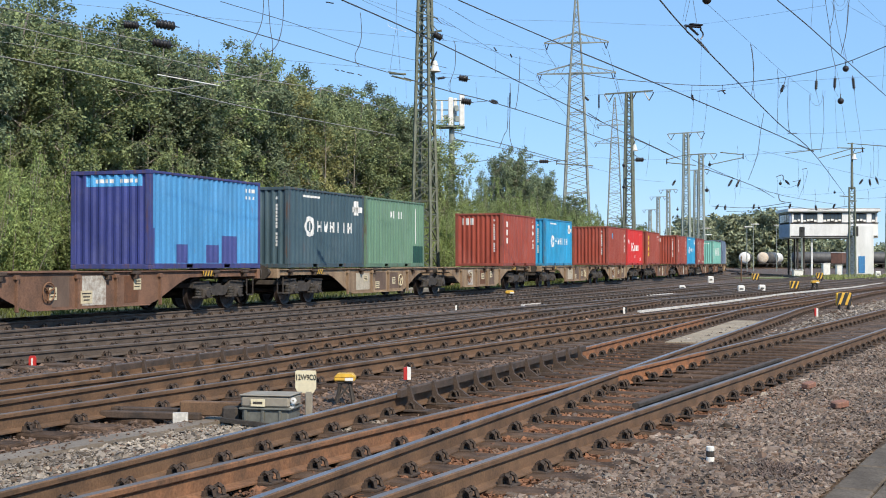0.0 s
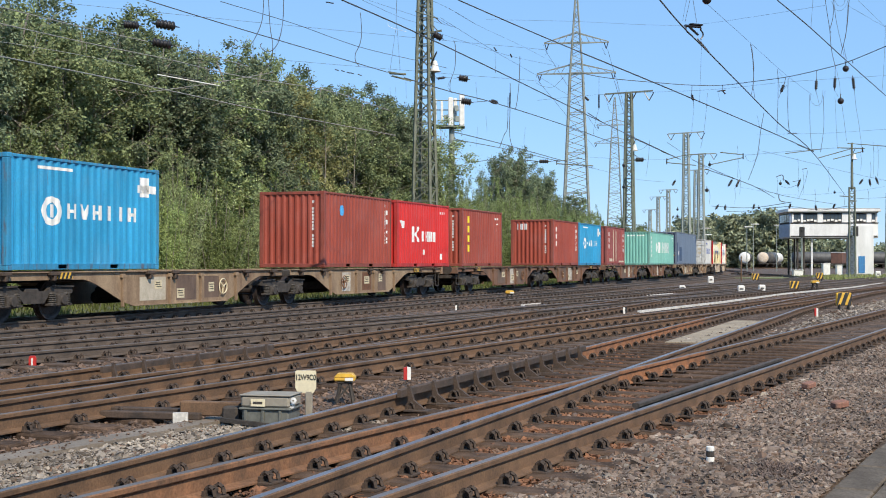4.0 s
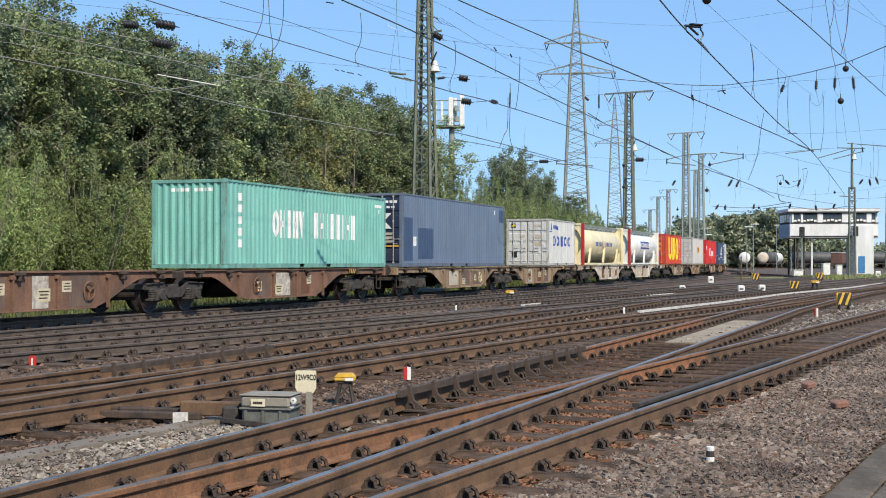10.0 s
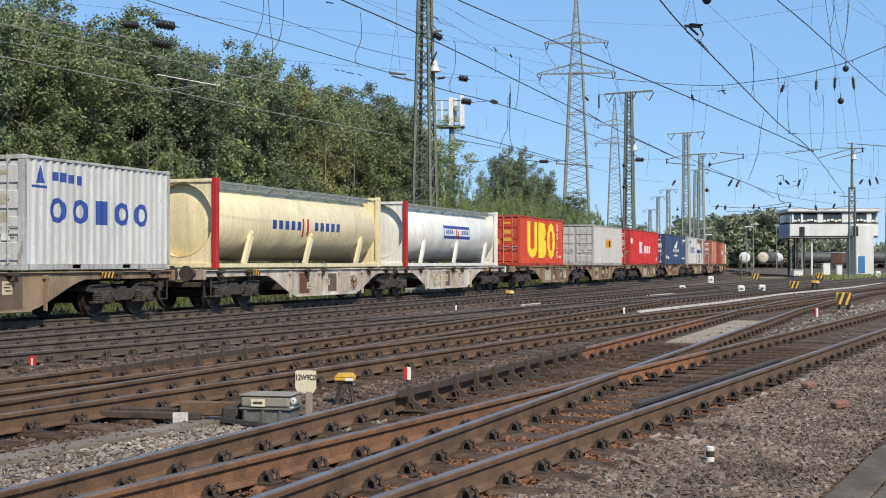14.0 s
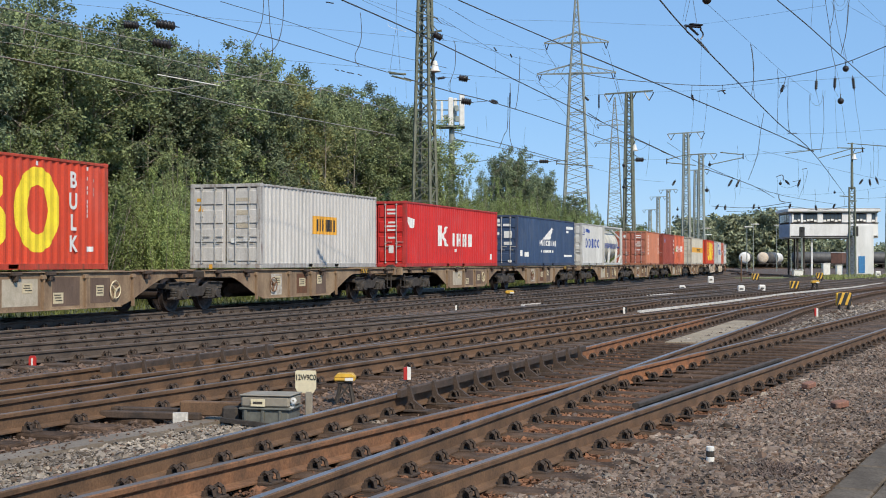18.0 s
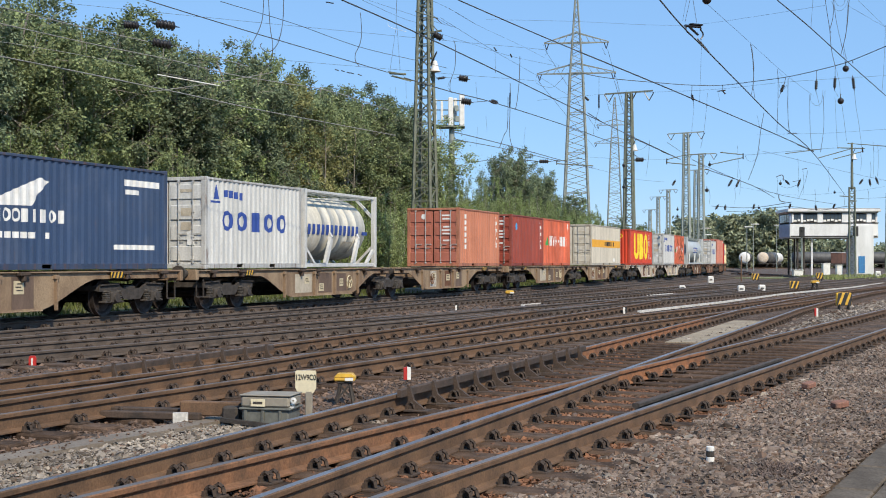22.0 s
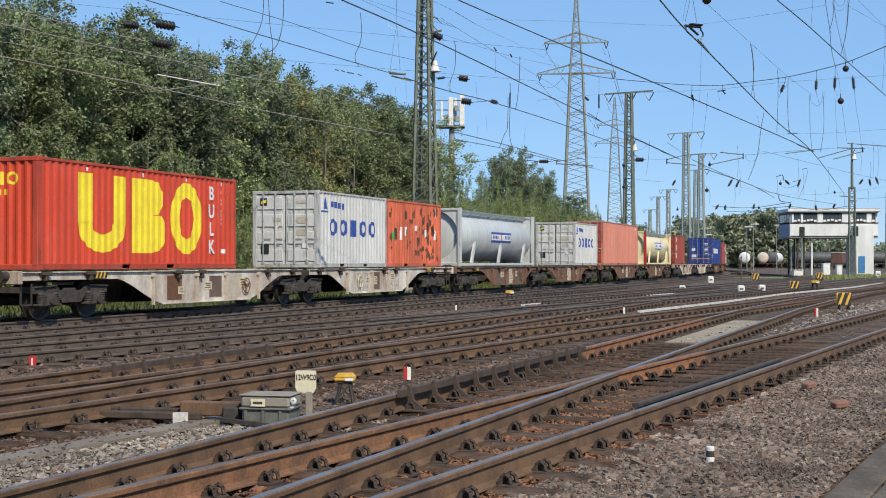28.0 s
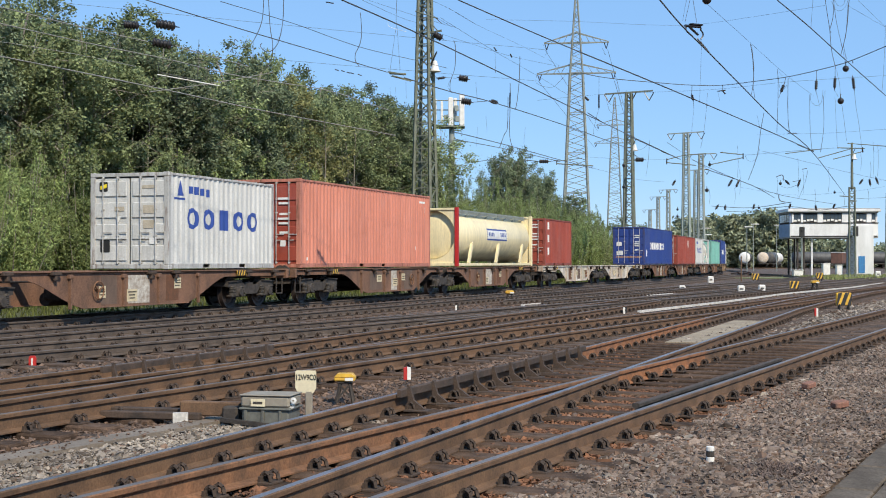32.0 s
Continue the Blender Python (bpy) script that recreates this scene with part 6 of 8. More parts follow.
strand([(5.93, 22.95, 6.00), (7.27, 25.56, 5.97), (9.28, 29.66, 5.94), (12.14, 35.44, 5.90)], 0.0102)
strand([(5.65, 27.74, 6.90), (8.10, 33.93, 7.07), (10.68, 40.33, 7.20), (13.27, 46.31, 7.30)], 0.0037)
strand([(5.93, 55.12, 9.40), (7.33, 56.65, 9.40), (9.74, 58.08, 9.40), (11.33, 58.82, 9.40), (12.75, 58.82, 9.40), (13.77, 57.71, 9.40), (14.91, 56.30, 9.40), (15.69, 54.31, 9.40), (16.27, 52.01, 9.40), (16.52, 48.20, 9.40)], 0.0161)
strand([(4.09, 56.38, 8.40), (6.60, 54.75, 8.44), (9.08, 54.11, 8.47), (11.35, 53.47, 8.50), (13.89, 51.60, 8.55), (17.22, 50.26, 8.60)], 0.0047)
strand([(1.71, 51.44, 11.00), (5.12, 51.80, 11.00), (8.84, 52.66, 11.00), (10.65, 52.29, 11.00), (14.37, 48.60, 11.00)], 0.0042)
strand([(8.94, 27.87, 7.00), (10.64, 31.09, 7.00)], 0.0026)
strand([(8.92, 28.49, 7.00), (10.68, 31.16, 7.00)], 0.0026)
strand([(-0.06, 35.22, 8.00), (1.57, 41.90, 8.24), (3.86, 50.25, 8.47), (5.61, 56.79, 8.60)], 0.0047)
strand([(0.19, 38.97, 9.00), (1.14, 42.57, 9.15), (3.09, 48.49, 9.39), (5.38, 55.66, 9.60)], 0.0032)
strand([(-0.07, 41.06, 8.60), (0.96, 43.28, 8.65), (2.45, 46.32, 8.72), (4.43, 49.25, 8.80)], 0.0042)
strand([(-1.92, 32.79, 8.00), (-0.70, 36.25, 8.23), (0.44, 38.96, 8.40)], 0.0037)
strand([(-2.00, 31.81, 7.80), (-1.13, 34.88, 7.94), (-0.61, 36.06, 8.00)], 0.0037)
strand([(-0.28, 33.92, 8.20), (0.25, 35.57, 8.28), (1.03, 38.50, 8.40)], 0.0037)
strand([(-0.38, 32.36, 7.60), (-0.13, 33.19, 7.60), (0.24, 34.38, 7.60)], 0.0037)
strand([(-4.16, 30.00, 7.43), (-4.21, 30.00, 6.91), (-4.42, 30.00, 6.45), (-4.64, 30.00, 6.33), (-4.83, 30.00, 6.39), (-4.83, 30.00, 6.51), (-4.75, 30.00, 6.46)], 0.0085, "wire", "dropper")
strand([(-4.05, 30.00, 7.43), (-4.01, 30.00, 6.78), (-3.95, 30.00, 6.38), (-3.99, 30.00, 6.05), (-4.14, 30.00, 5.80)], 0.0085, "wire", "dropper")
strand([(-3.70, 30.00, 7.43), (-3.72, 30.00, 6.91), (-3.82, 30.00, 6.45), (-3.99, 30.00, 6.24), (-4.14, 30.00, 6.25), (-4.24, 30.00, 6.36), (-4.20, 30.00, 6.42)], 0.0085, "wire", "dropper")
strand([(-4.70, 32.00, 6.82), (-4.70, 32.00, 6.51), (-4.73, 32.00, 6.30)], 0.0037, "wire", "dropper")
strand([(-4.01, 32.00, 7.00), (-4.15, 32.00, 6.65), (-4.14, 32.00, 6.27)], 0.0032, "wire", "dropper")
strand([(-2.43, 38.00, 8.68), (-2.39, 38.00, 8.14), (-2.44, 38.00, 7.76), (-2.57, 38.00, 7.48), (-2.57, 38.00, 7.26), (-2.47, 38.00, 7.11)], 0.0102, "wire", "dropper")
strand([(-1.43, 40.00, 9.55), (-1.45, 40.00, 8.76), (-1.42, 40.00, 8.59)], 0.0063, "wire", "dropper")
strand([(-1.38, 38.00, 8.26), (-1.56, 38.00, 6.96)], 0.0042, "wire", "dropper")
strand([(-1.35, 38.00, 8.26), (-1.26, 38.00, 6.96)], 0.0042, "wire", "dropper")
strand([(-1.70, 40.00, 8.76), (-1.64, 40.00, 8.62), (-1.12, 40.00, 8.47)], 0.0053, "white", "rod")
strand([(-1.97, 48.00, 7.83), (-1.93, 48.00, 7.20)], 0.0037, "wire", "dropper")
strand([(-1.76, 48.00, 7.83), (-1.80, 48.00, 7.10)], 0.0037, "wire", "dropper")
strand([(-1.38, 48.00, 8.04), (-1.36, 48.00, 7.41)], 0.0037, "wire", "dropper")
clamp((-1.31, 38.00, 6.86), False)
strand([(-4.01, 48.00, 8.50), (-3.88, 48.00, 8.46)], 0.0195, "insulator", "hanger_clip")
strand([(-3.78, 48.00, 8.46), (-3.65, 48.00, 8.42)], 0.0195, "insulator", "hanger_clip")
strand([(-3.57, 48.00, 8.40), (-3.44, 48.00, 8.36)], 0.0195, "insulator", "hanger_clip")
strand([(-3.44, 48.00, 8.38), (-3.31, 48.00, 8.34)], 0.0195, "insulator", "hanger_clip")
strand([(-3.15, 48.00, 8.32), (-3.02, 48.00, 8.27)], 0.0195, "insulator", "hanger_clip")
strand([(-4.99, 48.00, 8.57), (-4.99, 48.00, 8.40)], 0.0127, "wire", "dropper")
strand([(-2.72, 30.00, 7.38), (-2.54, 30.00, 7.35)], 0.0145, "insulator", "hanger_clip")
insulator((-0.53, 58.00, 11.65), (0.05, 58.00, 11.34), 0.164)
strand([(-1.33, 62.00, 13.39), (-0.24, 62.00, 13.04)], 0.0348, "mast_green", "bracket_arm")
strand([(-0.33, 62.00, 13.04), (-0.05, 62.00, 12.79)], 0.0170, "wire", "dropper")
strand([(-0.65, 62.00, 10.32), (-0.24, 62.00, 10.19)], 0.0136, "wire", "dropper")
insulator((-0.33, 62.00, 10.13), (0.16, 62.00, 10.22), 0.068)
strand([(0.35, 62.00, 10.08), (0.24, 62.00, 9.73), (0.43, 62.00, 9.46)], 0.0063, "wire", "dropper")
strand([(0.50, 60.00, 11.64), (0.58, 60.00, 11.30), (0.55, 60.00, 10.38), (0.34, 60.00, 9.72), (0.34, 60.00, 9.25)], 0.0153, "wire", "dropper")
strand([(1.52, 60.00, 9.72), (1.60, 60.00, 8.75)], 0.0063, "wire", "dropper")
strand([(2.41, 60.00, 11.22), (2.44, 60.00, 10.11)], 0.0053, "wire", "dropper")
strand([(2.36, 60.00, 11.32), (2.49, 60.00, 11.14)], 0.0331, "insulator", "hanger_clip")
strand([(3.12, 60.00, 11.01), (3.20, 60.00, 10.85)], 0.0331, "insulator", "hanger_clip")
strand([(3.22, 62.00, 9.92), (3.22, 62.00, 9.05), (3.20, 62.00, 7.42), (3.36, 62.00, 6.80)], 0.0153, "wire", "dropper")
strand([(3.12, 62.00, 9.27), (3.09, 62.00, 7.83), (2.92, 62.00, 7.42), (2.71, 62.00, 6.83)], 0.0153, "wire", "dropper")
strand([(3.22, 62.00, 9.46), (3.20, 62.00, 8.78)], 0.0348, "insulator", "rod")
strand([(3.69, 62.00, 11.22), (3.66, 62.00, 10.13), (3.55, 62.00, 9.05), (3.47, 62.00, 8.70)], 0.0153, "wire", "dropper")
strand([(3.95, 62.00, 7.83), (3.87, 62.00, 7.02)], 0.0042, "wire", "dropper")
strand([(2.06, 62.00, 8.37), (2.11, 62.00, 7.56)], 0.0047, "wire", "dropper")
strand([(1.65, 62.00, 7.83), (1.60, 62.00, 6.88)], 0.0042, "wire", "dropper")
insulator((0.63, 60.00, 9.93), (1.26, 60.00, 9.82), 0.157)
insulator((0.73, 60.00, 8.85), (1.42, 60.00, 8.75), 0.157)
strand([(-0.10, 60.00, 9.93), (0.63, 60.00, 9.88)], 0.0098, "wire", "dropper")
insulator((2.22, 62.00, 9.10), (2.68, 62.00, 8.97), 0.108)
strand([(1.46, 62.00, 9.02), (2.22, 62.00, 9.08)], 0.0136, "wire", "dropper")
strand([(13.78, 190.00, 28.88), (13.78, 190.00, 27.63), (15.86, 190.00, 27.05), (17.27, 190.00, 28.05), (17.93, 190.00, 28.88)], 0.0194, "wire", "dropper")
strand([(11.10, 92.00, 14.47), (11.09, 92.00, 13.27)], 0.0095, "wire", "dropper")
strand([(11.09, 92.00, 13.27), (11.09, 92.00, 12.30)], 0.0544, "insulator", "rod")
strand([(11.09, 92.00, 12.30), (10.77, 92.00, 11.09), (10.69, 92.00, 10.37)], 0.0095, "wire", "dropper")
strand([(13.64, 108.00, 15.48), (13.87, 108.00, 14.63), (14.67, 108.00, 14.44), (15.19, 108.00, 15.01), (15.29, 108.00, 15.72)], 0.0110, "wire", "dropper")
strand([(13.64, 108.00, 14.87), (14.06, 108.00, 13.83), (15.14, 108.00, 13.83), (15.57, 108.00, 14.77)], 0.0110, "wire", "dropper")
strand([(14.53, 108.00, 16.66), (14.77, 108.00, 15.01), (15.00, 108.00, 14.54)], 0.0110, "wire", "dropper")
strand([(14.62, 190.00, 33.46), (15.28, 190.00, 32.29), (14.95, 190.00, 31.79)], 0.0173, "wire", "dropper")
strand([(23.58, 190.00, 32.29), (23.91, 190.00, 31.79), (23.42, 190.00, 32.79)], 0.0173, "wire", "dropper")
strand([(10.97, 100.00, 14.13), (11.27, 100.00, 13.86)], 0.0926, "insulator", "hanger_clip")
strand([(0.46, 65.83, 8.00), (3.74, 73.79, 8.00), (7.55, 83.95, 8.00), (10.63, 91.50, 8.00)], 0.0204)
strand([(0.60, 65.86, 7.60), (3.64, 71.79, 7.60), (7.22, 80.23, 7.60)], 0.0179)
strand([(10.63, 91.50, 8.00), (16.32, 108.01, 8.26), (19.34, 113.31, 8.40)], 0.0084)
strand([(8.34, 95.00, 8.59), (11.03, 95.00, 8.42)], 0.0459, "mast_green", "bracket_arm")
strand([(8.34, 95.00, 8.75), (10.21, 95.00, 9.00)], 0.0263, "mast_green", "bracket_arm")
strand([(8.34, 95.00, 8.84), (8.34, 95.00, 8.50)], 0.0348, "wire", "dropper")
strand([(1.81, 90.00, 8.28), (3.07, 90.00, 8.44)], 0.0221, "wire", "dropper")
strand([(5.54, 90.00, 8.48), (6.60, 90.00, 8.36)], 0.0263, "wire", "dropper")
insulator((6.89, 95.00, 8.75), (7.92, 95.00, 8.75), 0.145)
strand([(7.80, 95.00, 8.75), (8.55, 95.00, 8.84)], 0.0247, "wire", "dropper")
insulator((16.19, 110.00, 10.07), (17.24, 110.00, 10.07), 0.192)
strand([(17.24, 110.00, 10.07), (19.02, 110.00, 10.07)], 0.0100, "wire", "dropper")
strand([(12.30, 110.00, 10.31), (15.66, 110.00, 10.07)], 0.0089, "wire", "dropper")
ball((15.37, 110.00, 9.59), 0.156)
ball((15.37, 110.00, 7.76), 0.156)
strand([(15.32, 110.00, 9.44), (15.37, 110.00, 7.81)], 0.0100, "wire", "dropper")
strand([(17.58, 110.00, 11.75), (17.44, 110.00, 9.97), (17.24, 110.00, 8.67)], 0.0116, "wire", "dropper")
strand([(17.58, 110.00, 11.65), (17.10, 110.00, 11.08), (16.52, 110.00, 10.89), (16.04, 110.00, 11.08)], 0.0100, "wire", "dropper")
strand([(7.05, 49.54, 6.20), (8.61, 53.86, 6.20), (11.26, 61.27, 6.20)], 0.0153)
strand([(4.90, 43.78, 6.40), (5.83, 46.98, 6.40)], 0.0136)
strand([(6.13, 32.00, 7.91), (5.99, 32.00, 7.28)], 0.0056, "wire", "dropper")
strand([(6.04, 32.00, 7.91), (5.93, 32.00, 7.31)], 0.0037, "wire", "dropper")
strand([(6.18, 32.00, 7.91), (6.28, 32.00, 7.28)], 0.0056, "wire", "dropper")
ball((6.94, 34.00, 8.25), 0.126)
strand([(12.01, 60.00, 11.64), (11.96, 60.00, 10.38), (11.90, 60.00, 8.75)], 0.0053, "wire", "dropper")
strand([(12.27, 60.00, 9.19), (12.21, 60.00, 8.41), (12.13, 60.00, 7.62), (11.95, 60.00, 6.65)], 0.0068, "wire", "dropper")
strand([(9.63, 50.00, 8.19), (9.61, 50.00, 7.82)], 0.0110, "wire", "dropper")
insulator((9.61, 50.00, 7.86), (9.68, 50.00, 7.56), 0.055)
strand([(9.68, 50.00, 7.56), (9.70, 50.00, 7.29)], 0.0084, "wire", "dropper")
strand([(9.70, 50.00, 7.29), (9.61, 50.00, 6.42)], 0.0042, "wire", "dropper")
strand([(11.25, 52.00, 8.47), (11.25, 52.00, 8.26)], 0.0119, "wire", "dropper")
strand([(11.04, 52.00, 8.22), (11.36, 52.00, 8.26)], 0.0247, "insulator", "hanger_clip")
strand([(11.22, 52.00, 8.26), (11.36, 52.00, 8.10)], 0.0289, "insulator", "hanger_clip")
strand([(11.06, 52.00, 8.19), (11.13, 52.00, 7.81)], 0.0037, "wire", "dropper")
strand([(10.94, 46.00, 9.11), (11.02, 46.00, 8.57), (11.05, 46.00, 7.86), (10.97, 46.00, 7.30)], 0.0110, "wire", "dropper")
strand([(10.98, 46.00, 9.07), (11.06, 46.00, 8.27), (11.03, 46.00, 7.66), (11.09, 46.00, 7.20)], 0.0077, "wire", "dropper")
strand([(15.00, 58.00, 10.02), (15.03, 58.00, 9.06), (14.97, 58.00, 7.16)], 0.0098, "wire", "dropper")
strand([(15.48, 58.00, 9.62), (15.46, 58.00, 8.30), (15.50, 58.00, 7.41), (15.58, 58.00, 7.13)], 0.0127, "wire", "dropper")
strand([(15.03, 58.00, 9.69), (15.10, 58.00, 9.19), (15.26, 58.00, 9.08), (15.43, 58.00, 9.31)], 0.0068, "wire", "dropper")
strand([(15.38, 58.00, 9.62), (15.28, 58.00, 9.26)], 0.0127, "wire", "dropper")
insulator((15.31, 58.00, 9.36), (15.13, 58.00, 8.91), 0.070)
strand([(15.13, 58.00, 8.91), (15.05, 58.00, 8.70)], 0.0098, "wire", "dropper")
strand([(15.08, 58.00, 9.87), (15.21, 58.00, 9.72)], 0.0053, "wire", "dropper")
strand([(15.48, 58.00, 7.13), (15.88, 58.00, 7.13)], 0.0213, "wire", "rod")
strand([(15.02, 52.00, 9.03), (15.02, 52.00, 8.67)], 0.0084, "wire", "dropper")
insulator((15.02, 52.00, 8.72), (14.99, 52.00, 8.22), 0.062)
strand([(14.99, 52.00, 8.22), (15.08, 52.00, 7.92), (15.13, 52.00, 7.58)], 0.0053, "wire", "dropper")
strand([(17.07, 60.00, 9.19), (17.06, 60.00, 8.85), (17.30, 60.00, 8.62), (17.54, 60.00, 8.75), (17.62, 60.00, 9.19), (17.62, 60.00, 9.33)], 0.0068, "wire", "dropper")
strand([(17.01, 60.00, 9.12), (17.03, 60.00, 7.49), (17.11, 60.00, 6.57)], 0.0098, "wire", "dropper")
strand([(17.64, 60.00, 9.06), (17.66, 60.00, 7.62), (17.50, 60.00, 6.44)], 0.0098, "wire", "dropper")
strand([(17.72, 60.00, 9.33), (17.72, 60.00, 9.06)], 0.0068, "wire", "dropper")
strand([(15.77, 52.00, 9.17), (15.77, 52.00, 8.76)], 0.0084, "wire", "dropper")
insulator((15.77, 52.00, 8.85), (15.74, 52.00, 8.26), 0.062)
strand([(15.74, 52.00, 8.26), (15.90, 52.00, 7.99)], 0.0053, "wire", "dropper")
strand([(18.19, 60.00, 9.01), (18.24, 60.00, 7.62), (18.29, 60.00, 6.65)], 0.0053, "wire", "dropper")
ball((11.07, 36.00, 5.83), 0.090)
strand([(10.96, 36.00, 6.68), (11.04, 36.00, 6.29), (11.06, 36.00, 5.94)], 0.0037, "wire", "dropper")
strand([(11.10, 36.00, 5.72), (11.16, 36.00, 5.31), (11.23, 36.00, 4.71)], 0.0037, "wire", "dropper")
ball((10.59, 34.00, 6.43), 0.085)
strand([(10.49, 34.00, 7.05), (10.58, 34.00, 6.58)], 0.0037, "wire", "dropper")
strand([(10.05, 34.00, 8.29), (10.12, 34.00, 7.80), (10.17, 34.00, 7.47), (10.22, 34.00, 6.91), (10.33, 34.00, 6.43)], 0.0076, "wire", "dropper")
strand([(10.29, 34.00, 8.29), (10.26, 34.00, 7.80), (10.18, 34.00, 7.47), (10.21, 34.00, 7.38)], 0.0076, "wire", "dropper")
strand([(10.27, 34.00, 8.29), (10.34, 34.00, 7.72), (10.45, 34.00, 7.20), (10.49, 34.00, 7.02)], 0.0056, "wire", "dropper")
strand([(10.69, 34.00, 8.29), (10.63, 34.00, 7.58), (10.55, 34.00, 7.13), (10.46, 34.00, 6.80)], 0.0085, "wire", "dropper")
strand([(10.66, 34.00, 8.17), (10.60, 34.00, 7.35), (10.54, 34.00, 7.05), (10.61, 34.00, 6.68)], 0.0056, "wire", "dropper")
strand([(10.23, 34.00, 8.22), (10.30, 34.00, 8.02), (10.46, 34.00, 7.96), (10.61, 34.00, 8.10), (10.66, 34.00, 8.30)], 0.0037, "wire", "dropper")
strand([(10.29, 34.00, 8.30), (10.38, 34.00, 8.10), (10.52, 34.00, 8.11), (10.60, 34.00, 8.30)], 0.0037, "wire", "dropper")
strand([(9.45, 33.00, 8.10), (9.42, 33.00, 7.68), (9.39, 33.00, 7.32)], 0.0037, "wire", "dropper")
strand([(16.48, 52.00, 9.44), (16.48, 52.00, 9.35)], 0.0195, "wire", "dropper")
insulator((16.47, 52.00, 8.85), (16.54, 52.00, 8.22), 0.062)
strand([(16.54, 52.00, 8.22), (16.61, 52.00, 7.58), (16.72, 52.00, 6.85), (16.83, 52.00, 5.94)], 0.0053, "wire", "dropper")
strand([(11.64, 34.00, 7.58), (11.59, 34.00, 6.46), (11.54, 34.00, 5.82)], 0.0037, "wire", "dropper")
strand([(17.00, 70.00, 9.28), (17.15, 70.00, 8.58)], 0.0063, "wire", "dropper")
strand([(17.37, 70.00, 9.43), (17.21, 70.00, 8.58), (17.00, 70.00, 7.14), (16.53, 70.00, 5.82)], 0.0153, "wire", "dropper")
strand([(22.51, 105.00, 10.27), (24.35, 105.00, 10.08)], 0.0467, "mast_green", "bracket_arm")
strand([(21.64, 105.00, 9.26), (24.35, 105.00, 9.85)], 0.0425, "mast_green", "bracket_arm")
strand([(24.35, 105.00, 10.18), (24.35, 105.00, 9.72)], 0.0510, "insulator", "rod")
ball((21.64, 105.00, 9.26), 0.137)
strand([(24.48, 105.00, 10.08), (24.80, 105.00, 9.58), (25.40, 105.00, 9.72), (25.72, 105.00, 10.63)], 0.0110, "wire", "dropper")
strand([(18.97, 110.00, 9.83), (21.52, 110.00, 9.59)], 0.0450, "mast_green", "bracket_arm")
strand([(19.02, 110.00, 10.07), (20.56, 110.00, 10.45), (22.38, 110.00, 10.60)], 0.0408, "mast_green", "bracket_arm")
strand([(19.02, 110.00, 10.16), (19.02, 110.00, 9.68)], 0.0527, "insulator", "rod")
strand([(18.54, 110.00, 10.79), (19.98, 110.00, 10.21)], 0.0365, "mast_green", "bracket_arm")
strand([(27.52, 104.00, 10.09), (30.48, 104.00, 10.46)], 0.0365, "mast_green", "bracket_arm")
strand([(28.48, 104.00, 10.82), (29.79, 104.00, 10.27)], 0.0459, "mast_green", "bracket_arm")
strand([(30.15, 104.00, 9.73), (32.75, 104.00, 10.46)], 0.0408, "mast_green", "bracket_arm")
strand([(31.38, 104.00, 9.64), (33.79, 104.00, 10.27)], 0.0408, "mast_green", "bracket_arm")
strand([(31.70, 104.00, 10.55), (33.88, 104.00, 10.50)], 0.0459, "mast_green", "bracket_arm")
strand([(32.52, 104.00, 10.91), (35.61, 104.00, 10.68)], 0.0365, "mast_green", "bracket_arm")
strand([(33.70, 104.00, 10.59), (33.74, 104.00, 10.18)], 0.0578, "insulator", "rod")
strand([(31.87, 104.00, 6.68), (33.14, 104.00, 6.59)], 0.0425, "mast_green", "bracket_arm")
strand([(32.60, 104.00, 6.23), (33.23, 104.00, 6.28)], 0.0425, "mast_green", "bracket_arm")
strand([(33.19, 104.00, 6.46), (35.59, 104.00, 6.55)], 0.0121, "wire", "dropper")
strand([(21.64, 92.47, 9.00), (24.30, 90.34, 9.10), (26.99, 88.80, 9.20)], 0.0095)
strand([(22.47, 92.52, 10.50), (27.08, 91.71, 10.50), (30.47, 88.98, 10.50)], 0.0073)
strand([(17.43, 85.67, 7.50), (23.82, 99.95, 7.31), (29.93, 117.02, 7.20)], 0.0247)
strand([(14.23, 73.87, 7.20), (19.07, 86.31, 7.09), (27.94, 107.37, 6.95), (37.00, 121.77, 6.80)], 0.0161)
strand([(10.91, 63.10, 7.20), (16.38, 80.52, 7.20)], 0.0084)
strand([(29.34, 130.23, 9.00), (39.41, 146.55, 9.00), (43.97, 140.68, 9.00), (44.58, 130.23, 9.00)], 0.0079)
strand([(19.74, 79.87, 8.20), (24.28, 87.43, 8.20), (30.76, 98.38, 8.20), (37.17, 108.58, 8.20)], 0.0095)
strand([(23.20, 111.66, 6.20), (27.44, 115.12, 6.20), (28.06, 104.34, 6.20)], 0.0255)
strand([(27.14, 124.10, 6.20), (29.46, 121.39, 6.20), (28.79, 117.55, 6.20)], 0.0210)
strand([(27.85, 112.72, 6.00), (29.08, 108.15, 6.00), (33.47, 115.15, 6.00), (33.46, 107.07, 6.00)], 0.0255)
insulator((23.52, 105.00, 8.16), (23.10, 105.00, 7.42), 0.096)
insulator((24.07, 105.00, 8.11), (23.74, 105.00, 7.38), 0.096)
insulator((18.89, 105.00, 8.07), (18.57, 105.00, 7.51), 0.096)
insulator((29.02, 105.00, 8.16), (28.74, 105.00, 7.42), 0.096)
insulator((27.69, 105.00, 8.07), (28.15, 105.00, 7.61), 0.096)
insulator((34.11, 105.00, 8.16), (33.74, 105.00, 7.61), 0.096)
insulator((34.57, 105.00, 8.20), (34.70, 105.00, 7.47), 0.096)
